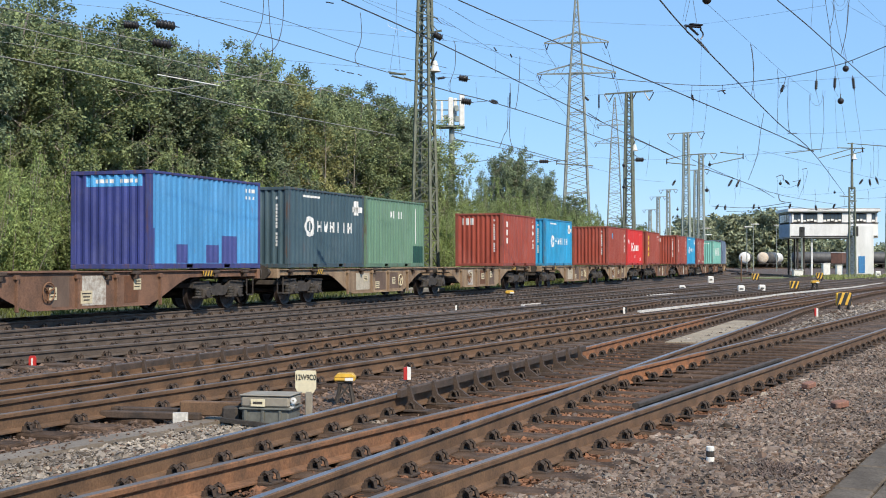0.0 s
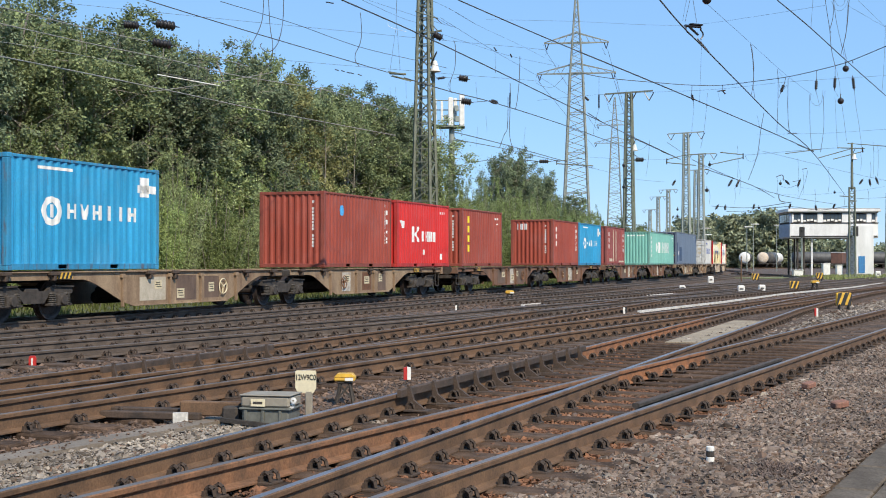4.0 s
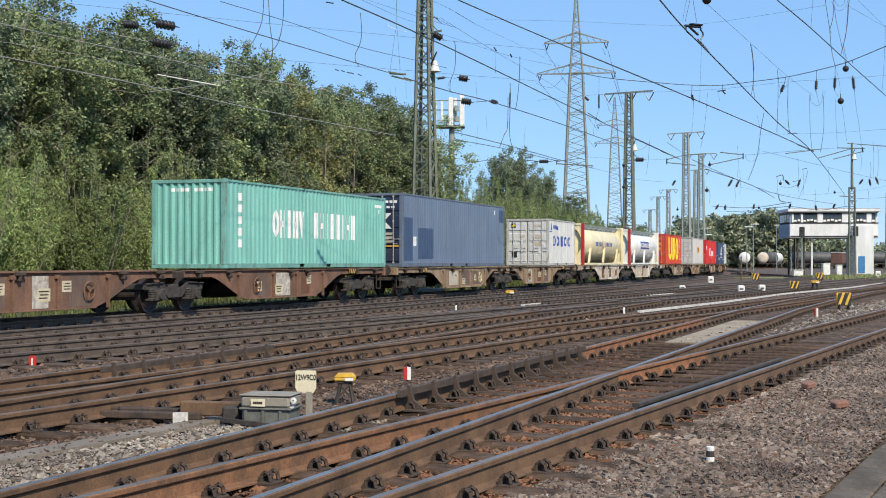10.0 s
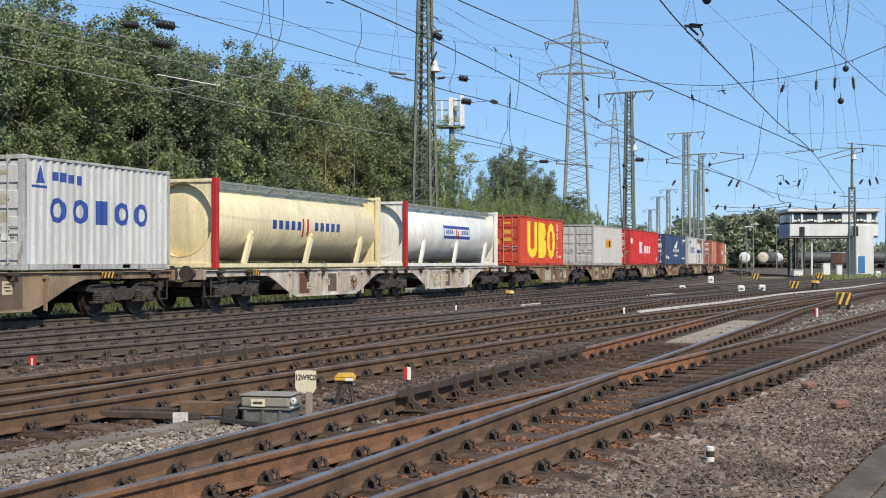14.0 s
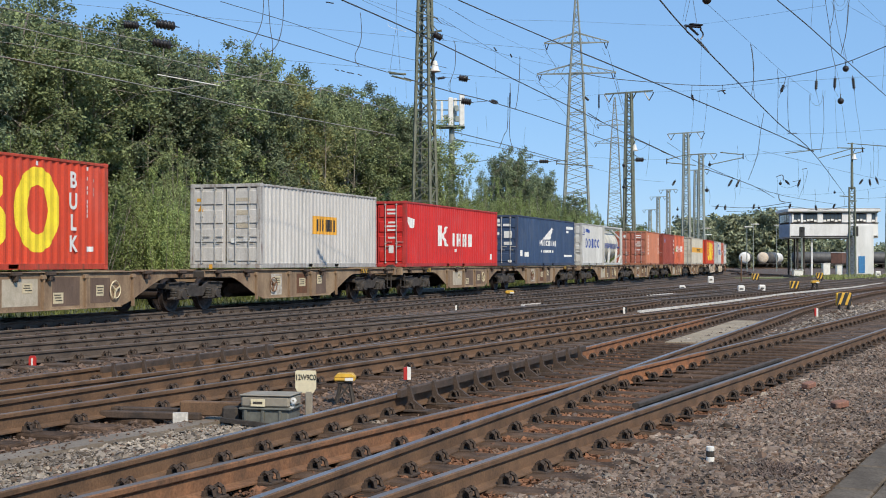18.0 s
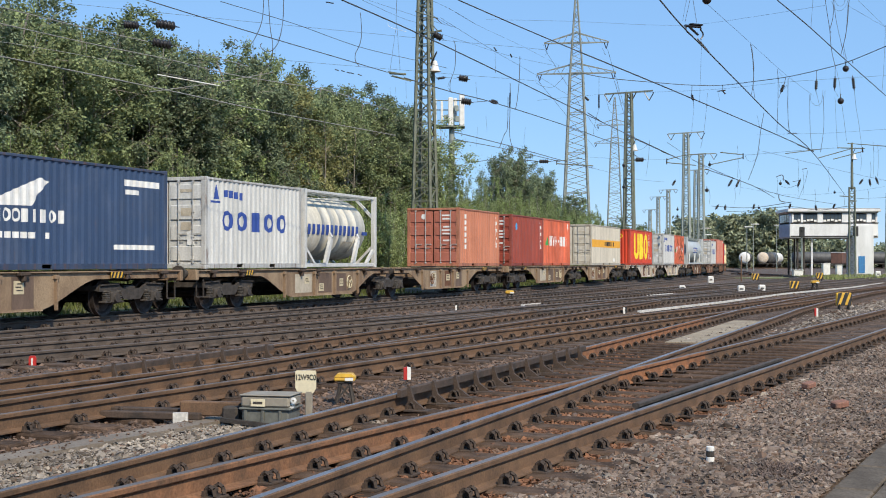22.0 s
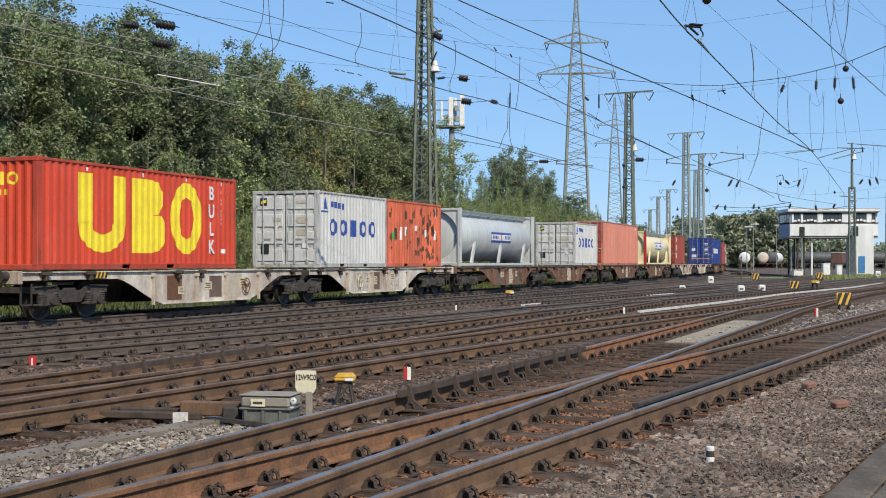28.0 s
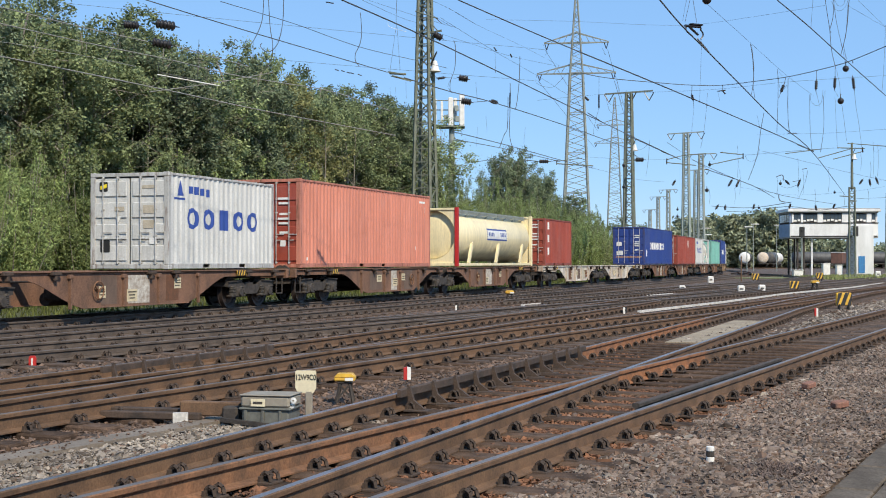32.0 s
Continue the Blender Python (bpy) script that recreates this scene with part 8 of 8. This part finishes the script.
def dwarf(x, y, w, h, label):
    t = thing("dwarf_signal", label, "dwarf signal", pose(x, y, -0.2), group="dwarf signals")
    sh = Shape()
    sh.box((0, 0, 0.04), (w * 0.4, 0.2, 0.1), 0.02)
    part("stand", sh.mesh("stand", M["bogie"]), t)
    sh = Shape()
    sh.box((0, 0, 0.08 + h / 2), (w, 0.2, h), 0.05)
    part("case", sh.mesh("case", M["white"]), t)
    sh = Shape()
    sh.box((0, -0.11, 0.08 + h / 2), (w * 0.5, 0.02, h * 0.16), 0)
    part("bar", sh.mesh("bar", M["bogie"]), t)


dwarf(14.5, 63.0, 0.34, 0.34, "white boxed dwarf signal between the tracks")
dwarf(16.0, 65.0, 0.34, 0.34, "white boxed dwarf signal between the tracks")
dwarf(43.0, 128.0, 0.5, 0.6, "white boxed dwarf signal beside a siding")
dwarf(13.3, 72.0, 0.35, 0.18, "low pale dwarf signal on dark stand")
dwarf(18.6, 90.0, 0.4, 0.5, "black and white point indicator lantern")


def hazard(x, y, w, label):
    t = thing("point_lever_guard", label, "lever guard", pose(x, y, -0.2, 0, 0, 0), group="striped lever guards")
    sh = Shape()
    for sx in (-1, 1):
        sh.box((sx * w * 0.3, 0, w * 0.18), (w * 0.12, 0.16, w * 0.4), 0.02)
    part("stand", sh.mesh("stand", M["black"]), t)
    sh = Shape()
    sh.box((0, 0, w * 0.68), (w, 0.12, w * 0.85), 0.03)
    bd = part("board", sh.mesh("board", M["yellow"]), t)
    for k in (-0.42, 0.02, 0.46):
        sh = Shape()
        z0, z1 = w * 0.27, w * 1.09
        a = k * w
        sh.prism([(max(-w / 2, a - 0.26 * w), z0), (max(-w / 2, a), z0), (min(w / 2, a + 0.30 * w), z1), (min(w / 2, a + 0.04 * w), z1)], 0.006, "y", -0.064)
        part("stripe", sh.mesh("stripe", M["black"]), bd)


hazard(13.05, 42.2, 0.5, "yellow and black striped lever guard on short legs")
hazard(18.45, 68.0, 0.5, "yellow and black striped lever guard beside rails")
hazard(31.4, 108.0, 0.6, "yellow and black striped lever guard in weeds")
hazard(24.6, 102.0, 0.6, "yellow and black striped lever guard near sidings")

for x, y, w, h, lb in ((40.8, 138, 0.75, 1.4, "white relay cabinet standing in the grass"), (43.4, 142, 0.65, 1.2, "white relay cabinet standing in the grass"), (36.7, 134, 1.0, 0.7, "low white concrete box in the grass")):
    box_thing("relay_cabinet", lb, "cabinet", x, y, [("body", (0, 0, h / 2), (w, 0.6, h), "white", 0.03), ("roof", (0, 0, h + 0.04), (w + 0.12, 0.72, 0.08), "white", 0.02), ("door", (0, -0.31, h / 2), (w * 0.8, 0.03, h * 0.8), "white", 0.01)], group="relay cabinets")

# thin post alone; the white disc above it is a parked tank wagon's end
ds = thing("disc_sign", "thin brown post before the parked tank wagons", "sign", pose(22.8, 99.0, -0.2))
sh = Shape()
sh.rod((0, 0, 0), (0, 0, 2.0), 0.05, n=8)
part("post", sh.mesh("post", M["rust_rail"]), ds)


def strip(name, label, pts, w, z, h, m, cat):
    """A flat strip lying along a line."""
    sh = Shape()
    left, right = offset_line(pts, -w / 2), offset_line(pts, w / 2)
    n = len(pts)
    vs = [(p.x, p.y, z) for p in left] + [(p.x, p.y, z) for p in right] + [(p.x, p.y, z + h) for p in left] + [(p.x, p.y, z + h) for p in right]
    fs = []
    for i in range(n - 1):
        fs += [(2 * n + i, 3 * n + i, 3 * n + i + 1, 2 * n + i + 1), (i, 2 * n + i, 2 * n + i + 1, i + 1), (n + i + 1, 3 * n + i + 1, 3 * n + i, n + i)]
    fs += [(0, n, 3 * n, 2 * n), (n - 1, 3 * n - 1, 4 * n - 1, 2 * n - 1)]
    sh.add(vs, fs)
    return tagged(new(name, sh.mesh(name, M[m])), label, cat, kind="structure")


M["sand"] = mat("sand", (0.36, 0.29, 0.2), (0.25, 0.2, 0.14), 0.95, scale=1.5, fine=40, fine_amt=0.3, bump=0.3)
M["fine_gravel"] = mat("fine_gravel", (0.2, 0.165, 0.132), (0.12, 0.095, 0.075), 0.95, scale=2, fine=60, fine_amt=0.5, bump=0.6)
strip("cable_trough_1", "pale concrete cable trough between tracks", [Vector((2.8, 46)), Vector((6.4, 53.5)), Vector((11.1, 62.7))], 0.08, -0.21, 0.06, "white_stone", "cable trough")
strip("cable_trough_2", "white concrete cable trough beside the rails", [Vector((6.0, 39.7)), Vector((10.5, 49)), Vector((16.6, 62.7)), Vector((25, 79)), Vector((33.6, 98))], 0.09, -0.21, 0.07, "white_stone", "cable trough")
strip("sand_fill", "pale sandy fill between the diverging rails", [Vector((4.55, 24.4)), Vector((5.6, 27.2)), Vector((7.9, 33.5))], 0.75, -0.21, 0.045, "sand", "sand")
M["path_concrete"] = mat("path_concrete", (0.23, 0.19, 0.15), (0.14, 0.115, 0.09), 0.95, scale=1.5, fine=45, fine_amt=0.22, bump=0.3)
strip("service_path", "smooth pale concrete strip beside the gravel", straight(0.455, -7.49, 5.5, 13.0), 0.27, -0.235, 0.062, "path_concrete", "path")
M["slab"] = mat("slab", (0.15, 0.125, 0.10), (0.085, 0.07, 0.056), 0.95, scale=2.5, fine=50, fine_amt=0.25, bump=0.35, rnd=0.12, spec=0.1)
WALK_N = -0.81
walk_line = straight(0.463, WALK_N, 2.0, 40)
wk = strip("walkway", "grey brown concrete slab walkway beside the nearest track", walk_line, 1.43, -0.26, 0.06, "fine_gravel", "walkway")
slab_meshes = []
for nm, width in (("edging", 0.262), ("slab", 1.165)):
    sh = Shape()
    sh.box((0, 0, 0), (0.985, width, 0.07), 0.012)
    slab_meshes.append((nm, sh.mesh(nm, M["slab"])))
wd = (walk_line[1] - walk_line[0]).normalized()
for k in range(42):
    for (nm, me), off in zip(slab_meshes, (-0.585, 0.137)):
        p = walk_line[0] + wd * (0.5 + k + (0.3 if nm == "slab" else 0)) + Vector((wd.y, -wd.x)) * off
        part(nm, me, wk, pose(p.x, p.y, -0.185 + 0.006 * ((k * 7) % 3 - 1), 0.3 * ((k * 5) % 3 - 1), 0, math.degrees(math.atan2(wd.y, wd.x))))
M["yard_grass"] = mat("yard_grass", (0.2, 0.215, 0.085), (0.13, 0.13, 0.06), 0.95, scale=0.5, fine=6, fine_amt=0.4, bump=0.5, dist=0.05)
strip("grass_patch", "rough grass patch below the signal box", [Vector((33, 122)), Vector((42, 134)), Vector((60, 146))], 16, -0.21, 0.03, "yard_grass", "grass")

# weeds standing in the patch below the signal box and beside the sidings
count = 7000
wx = rng.uniform(35, 56, count)
wy = 116 + (wx - 29) * 0.95 + rng.normal(size=count) * 4.5
hh = rng.uniform(0.08, 0.42, count)
an = rng.uniform(0, 6.28, count)
dx, dy = np.cos(an) * 0.05, np.sin(an) * 0.05
v = np.empty((count, 3, 3))
v[:, 0] = np.stack([wx - dx, wy - dy, np.full(count, -0.22)], 1)
v[:, 1] = np.stack([wx + dx, wy + dy, np.full(count, -0.22)], 1)
v[:, 2] = np.stack([wx + rng.normal(size=count) * 0.1, wy + rng.normal(size=count) * 0.1, hh - 0.2], 1)
thing("weeds", "light green weeds growing below the signal box", "weeds", kind="stuff", data=mesh_from_arrays("weeds", v.reshape(-1, 3), np.arange(count * 3).reshape(count, 3), leaf_mat("weed_blade", (0.33, 0.36, 0.14), (0.24, 0.26, 0.10))))
# ---- track pieces: sleepers, clips, check rails, stones ----
def at_line(pts, d):
    """Point and direction at distance d along a polyline."""
    for a, b in zip(pts[:-1], pts[1:]):
        L = (b - a).length
        if d <= L:
            return a.lerp(b, d / L), (b - a).normalized()
        d -= L
    return pts[-1], (pts[-1] - pts[-2]).normalized()


def line_length(pts):
    return sum((b - a).length for a, b in zip(pts[:-1], pts[1:]))


def sleeper_mesh(w):
    sh = Shape()
    sh.box((0, 0, -0.255), (0.26, w, 0.15), 0.018)
    return sh.mesh("sleeper", M["sleeper"])


_sl = sleeper_mesh(2.6)
_slong = sleeper_mesh(3.6)


def clip_mesh():
    """Base plate with clamps and bolts either side of the rail foot."""
    sh = Shape()
    sh.box((0, 0, -0.170), (0.17, 0.36, 0.02), 0.004)
    for s in (-1, 1):
        sh.box((0, s * 0.088, -0.145), (0.15, 0.02, 0.045), 0)
        for d in (-0.05, 0.05):
            # a curled spring clamp from the plate over to the rail foot
            last = Vector((d, s * 0.165, -0.155))
            for k in range(1, 5):
                a = math.pi * k / 4
                nxt = Vector((d, s * (0.125 + 0.04 * math.cos(a)), -0.155 + 0.062 * math.sin(a)))
                sh.rod(last, nxt, 0.015, n=5, caps=False)
                last = nxt
        sh.rod((0, s * 0.125, -0.16), (0, s * 0.125, -0.095), 0.013, n=6)
        sh.rod((0, s * 0.125, -0.13), (0, s * 0.125, -0.108), 0.026, n=6)
    return sh.mesh("rail_clip", M["rust_dark"])


_cl = clip_mesh()


def joined(meshes_at, name, m, label, cat, parent=None):
    """Many copies of one small mesh in one object."""
    base = meshes_at[0][0]
    nv = len(base.vertices)
    co = np.empty(nv * 3, np.float32)
    base.vertices.foreach_get("co", co)
    co = co.reshape(-1, 3)
    polys = [tuple(p.vertices) for p in base.polygons]
    vs, fs = [], []
    for k, (_, mx) in enumerate(meshes_at):
        a = np.array(mx)
        vs.append(co @ a[:3, :3].T + a[:3, 3])
        fs += [tuple(i + k * nv for i in p) for p in polys]
    me = bpy.data.meshes.new(name)
    me.from_pydata(np.concatenate(vs).tolist(), [], fs)
    me.materials.append(m)
    ob = new(name, me)
    if parent:
        ob.parent = parent
    return tagged(ob, label, cat if not parent else "", kind="stuff")


M["sleeper_joined"] = islands(mat("sleeper_far", (0.11, 0.075, 0.055), (0.045, 0.032, 0.025), 0.95, scale=5, fine=70, bump=0.4), 0.25)
for name, (tr, pts) in list(TRACKS.items()):
    if name == "track_siding":
        continue
    far_limit = {"track_near": 24, "track_turnout": 24, "track_fourth": 20, "track_fifth": 20}.get(name, 0)
    L = line_length(pts)
    d, rest, rest_clips, near_clips = 0.3, [], [], 0
    while d < L:
        p, t = at_line(pts, d)
        ang = math.degrees(math.atan2(t.y, t.x))
        jig = random.uniform(-1.2, 1.2)
        if name in ("track_near", "track_turnout") and 8.7 < p.y < 24.6:
            lay_sleeper = False
        else:
            lay_sleeper = True
        if 2.5 < p.y < 150 and -40 < p.x < 45:
            mx = pose(p.x, p.y, 0 if name not in ("track_turnout", "track_fifth") else -0.004, 0, 0, ang + jig)
            if lay_sleeper and 4 < p.y < far_limit:
                part("sleeper", _sl, tr, mx)
            elif lay_sleeper:
                rest.append((_sl, mx))
            if p.y < 75:
                for s in (-1, 1):
                    r = p + Vector((t.y, -t.x)) * s * HALF
                    cm = pose(r.x, r.y, 0, 0, 0, ang)
                    if p.y < min(far_limit, 15) and p.y > 4 and near_clips < 280:
                        part("rail_clip", _cl, tr, cm)
                        near_clips += 1
                    else:
                        rest_clips.append((_cl, cm))
        d += 0.63
    if rest:
        joined(rest, "sleepers", M["sleeper_joined"], "", "", tr)
    if rest_clips:
        joined(rest_clips, "rail_clips", M["rust_dark"], "", "", tr)

# wide timbers across the turnout
tn = TRACKS["track_turnout"][0]
for k in range(26):
    y = 9.0 + k * 0.6
    a = straight(0.361, -4.36, y, y + 1)[0]
    b = straight(0.46, -4.38, y, y + 1)[0]
    c = (a + b) / 2
    part("timber", _slong, tn, pose(c.x, c.y + 0.25, 0.006, 0, 0, math.degrees(math.atan2(math.cos(0.42), math.sin(0.42)))))


def check_rail(name, head, n, y0, y1, label, side):
    """A raised check rail on brackets beside a running rail; side tells on which flank the brackets stand."""
    c = thing(name, label, "check rail", kind="structure")
    pts = straight(head, n, y0, y1)
    pts = [pts[0].lerp(pts[1], k / 8) for k in range(9)]
    prof = [(-0.02, -0.03), (0.02, -0.03), (0.022, 0.04), (0.012, 0.05), (-0.022, 0.05), (-0.022, -0.03)]
    part("bar", sweep_rail(pts, 0.0, prof).mesh("bar", M["rust_dark"], M["rust_dark"]), c)
    d, L = 0.2, line_length(pts)
    sh = Shape()
    sh.prism([(0, -0.18), (0.22, -0.18), (0.17, -0.15), (0.06, -0.07), (0.025, 0.07), (0, 0.07)], 0.045, "y", 0)
    sh.box((0.11, 0, -0.175), (0.26, 0.2, 0.02), 0.004)
    me = sh.mesh("bracket", M["rust_dark"])
    while d < L:
        p, t = at_line(pts, d)
        nn = Vector((t.y, -t.x)) * side
        part("bracket", me, c, pose(p.x + nn.x * 0.022, p.y + nn.y * 0.022, 0, 0, 0, math.degrees(math.atan2(nn.y, nn.x))))
        d += 0.68
    return c


check_rail("check_rail_1", 0.361, -4.36 - HALF + 0.07, 13.1, 20.1, "dark raised check rail on triangular brackets", 1)
check_rail("check_rail_2", 0.3456, -9.03 - HALF + 0.40, 16.0, 20.3, "dark raised check rail on triangular brackets", 1)
cr = thing("guard_rail", "dark guard rail inside the nearest rail", "guard rail", kind="structure")
gl = straight(0.46, -4.38 + HALF - 0.165, 12.2, 18.0)
part("rail", sweep_rail([gl[0].lerp(gl[1], k / 6) for k in range(7)], 0.012).mesh("rail", M["bogie"], M["rust_dark"]), cr)

# ---- ballast stones: thousands of broken pieces ----
ico = np.array([(1, 0.1, 0.1), (-0.9, 0.3, -0.1), (0.1, 1, 0.2), (-0.2, -1, 0.1), (0.25, 0.1, 1), (-0.1, 0.1, -1), (0.75, -0.6, 0.5), (-0.6, 0.65, 0.6)])
tri = np.array([(0, 2, 4), (2, 7, 4), (7, 1, 4), (1, 3, 4), (3, 6, 4), (6, 0, 4), (2, 0, 5), (1, 7, 5), (7, 2, 5), (3, 1, 5), (0, 6, 5), (6, 3, 5)])


def stones(name, label, xy, size, m, z=-0.2):
    """Angular broken stones, each squashed and cut its own way."""
    n = len(xy)
    sc = size * rng.lognormal(0.0, 0.35, (n, 1, 1)) * rng.uniform(0.6, 1.45, (n, 1, 3))
    v = ico[None] * (1 + rng.normal(scale=0.26, size=(n, 8, 3)))
    an = rng.uniform(0, 2 * np.pi, (2, n))
    ca, sa = np.cos(an[0]), np.sin(an[0])
    v = v * sc * np.array([1.15, 0.95, 0.65])
    tilt = rng.normal(scale=0.5, size=n)
    ct, st = np.cos(tilt), np.sin(tilt)
    y2 = v[:, :, 1] * ct[:, None] - v[:, :, 2] * st[:, None]
    z2 = v[:, :, 1] * st[:, None] + v[:, :, 2] * ct[:, None]
    x2 = v[:, :, 0]
    vx = x2 * ca[:, None] - y2 * sa[:, None] + xy[:, 0:1]
    vy = x2 * sa[:, None] + y2 * ca[:, None] + xy[:, 1:2]
    vz = z2 + z + rng.uniform(-0.6, 0.9, (n, 1)) * size
    vv = np.stack([vx, vy, vz], 2).reshape(-1, 3)
    ff = (tri[None] + (np.arange(n) * 8)[:, None, None]).reshape(-1, 3)
    me = mesh_from_arrays(name, vv, ff, m)
    me.polygons.foreach_set("use_smooth", [False] * len(me.polygons))
    return thing(name, label, "ballast", kind="stuff", data=me)


M["stone"] = islands(mat("stone", (0.22, 0.166, 0.13), (0.1, 0.074, 0.058), 0.95, scale=0.8, mix=0.5, fine=35, fine_amt=0.25, bump=0.25), 0.5)
M["stone_orange"] = islands(mat("stone_orange", (0.215, 0.1, 0.052), (0.12, 0.06, 0.035), 0.95, scale=0.8, fine=35, fine_amt=0.25, bump=0.15), 0.4)
M["stone_grey"] = islands(mat("stone_grey", (0.29, 0.25, 0.205), (0.17, 0.14, 0.115), 0.95, scale=0.8, fine=35, fine_amt=0.2, bump=0.15), 0.5)
M["stone_rust"] = islands(mat("stone_rust", (0.185, 0.122, 0.088), (0.09, 0.06, 0.044), 0.95, scale=0.8, fine=35, fine_amt=0.25, bump=0.15), 0.4)


def across(xy, head):
    return xy[:, 0] * math.cos(head) - xy[:, 1] * math.sin(head)


def spread(count, y0, y1, x_lo=-0.39, x_hi=0.39, power=1.7):
    u = rng.random(count)
    y = y0 + (y1 - y0) * u ** power
    x = y * rng.uniform(x_lo, x_hi, count)
    return np.stack([x, y], 1)


def band(count, head, n0, n1, y0, y1, power=1.6):
    """Random places in a strip along a heading, thicker towards the near end."""
    n = rng.uniform(n0, n1, count)
    y = y0 + (y1 - y0) * rng.random(count) ** power
    a = (y + n * math.sin(head)) / math.cos(head)
    return np.stack([n * math.cos(head) + a * math.sin(head), y], 1)


for k, (col, share) in enumerate((("stone", 78000), ("stone_rust", 20000), ("stone_grey", 6000))):
    stones("ballast_right", "grey brown broken ballast stones beside the walkway", band(share, 0.46, -4.38 + HALF + 0.25, -1.58, 5.6, 24, 1.7), 0.0165, M[col], -0.204)
_bt = band(46000, 0.46, -10.6, -3.7, 6.0, 24, 1.3)
stones("ballast_tracks", "rusty brown ballast stones between the rails", _bt[~((across(_bt, 0.455) > -7.66) & (across(_bt, 0.455) < -7.32) & (_bt[:, 1] < 12.9))], 0.017, M["stone_rust"], -0.226)
stones("ballast_orange", "orange rust stained stones under the turnout", np.concatenate([band(15000, 0.46, -5.25, -3.7, 6.5, 16.0, 1.2), band(5000, 0.46, -3.6, -2.95, 8.0, 16.0, 1.0), band(2500, 0.361, -5.1, -4.4, 14.0, 22, 1.0), band(5000, 0.46, -4.1, -3.5, 8.0, 15, 1.0), band(4500, 0.361, -4.1, -3.4, 6.5, 12, 1.0)]), 0.015, M["stone_orange"], -0.208)
stones("ballast_grey", "pale grey stones along the service path", band(11000, 0.455, -7.34, -6.0, 7.0, 12.6, 1.3), 0.016, M["stone_grey"], -0.212)
xy = spread(30000, 12, 30, power=1.1)
stones("ballast_middle", "brown ballast stones between the middle tracks", xy[across(xy, 0.46) < -10.0], 0.028, M["stone_rust"], -0.236)
xy = spread(22000, 26, 66, power=1.1)
stones("ballast_far", "brown ballast stones farther along the yard", xy[across(xy, 0.3466) > -18.0], 0.032, M["stone_rust"], -0.235)
stones("ballast_pale", "pale grey gravel beside the lever guard", band(5000, 0.46, -7.4, -5.35, 27, 60, 1.1), 0.03, M["stone_grey"], -0.228)
M["dead_weed"] = mat("dead_weed", (0.17, 0.12, 0.10), (0.08, 0.06, 0.05), 0.9, scale=6)
stones("ballast_path", "brown stones strewn over the service path", band(260, 0.455, -7.64, -7.34, 6.5, 12.8, 1.2), 0.012, M["stone_rust"], -0.174)
stones("rubble", "pale rubble strewn over the sandy fill", np.concatenate([band(260, 0.37, -4.75, -3.85, 24.2, 34.0, 1.0)]), 0.02, M["stone_grey"], -0.175)
# a tangle of dry weed in the gravel
wv = []
for k in range(1500):
    a, b = rng.normal(size=2) * np.array([0.16, 0.2])
    p = np.array([2.5 + a, 9.5 + b, -0.195])
    d = np.array([rng.normal() * 0.06, rng.normal() * 0.06, rng.uniform(0.01, 0.05)])
    s_ = np.array([rng.normal(), rng.normal(), 0]) * 0.0045
    wv += [p - s_, p + s_, p + d]
thing("dry_weed", "tangled dry brown weed in the gravel", "weed", kind="stuff", data=mesh_from_arrays("dry_weed", np.array(wv), np.arange(len(wv)).reshape(-1, 3), M["dead_weed"]))


def motions():
    # the train rolls past at a steady pace, wheels turning as far as it goes
    for ob, o0, o1, at, z in MOVERS:
        walk(ob, [(t, chord_pose(o0, o1, at, t, z)) for t in range(0, 33)])
    spin = [(k / 15, math.degrees(-(place_on_track(0, 0) - place_on_track(0, k / 15)) / 0.46)) for k in range(0, 481)]
    for ob in WHEELS:
        at = ob.matrix_basis.translation.copy()
        walk(ob, [(t, pose(at.x, at.y, at.z, 0, a, 0)) for t, a in spin])


motions()
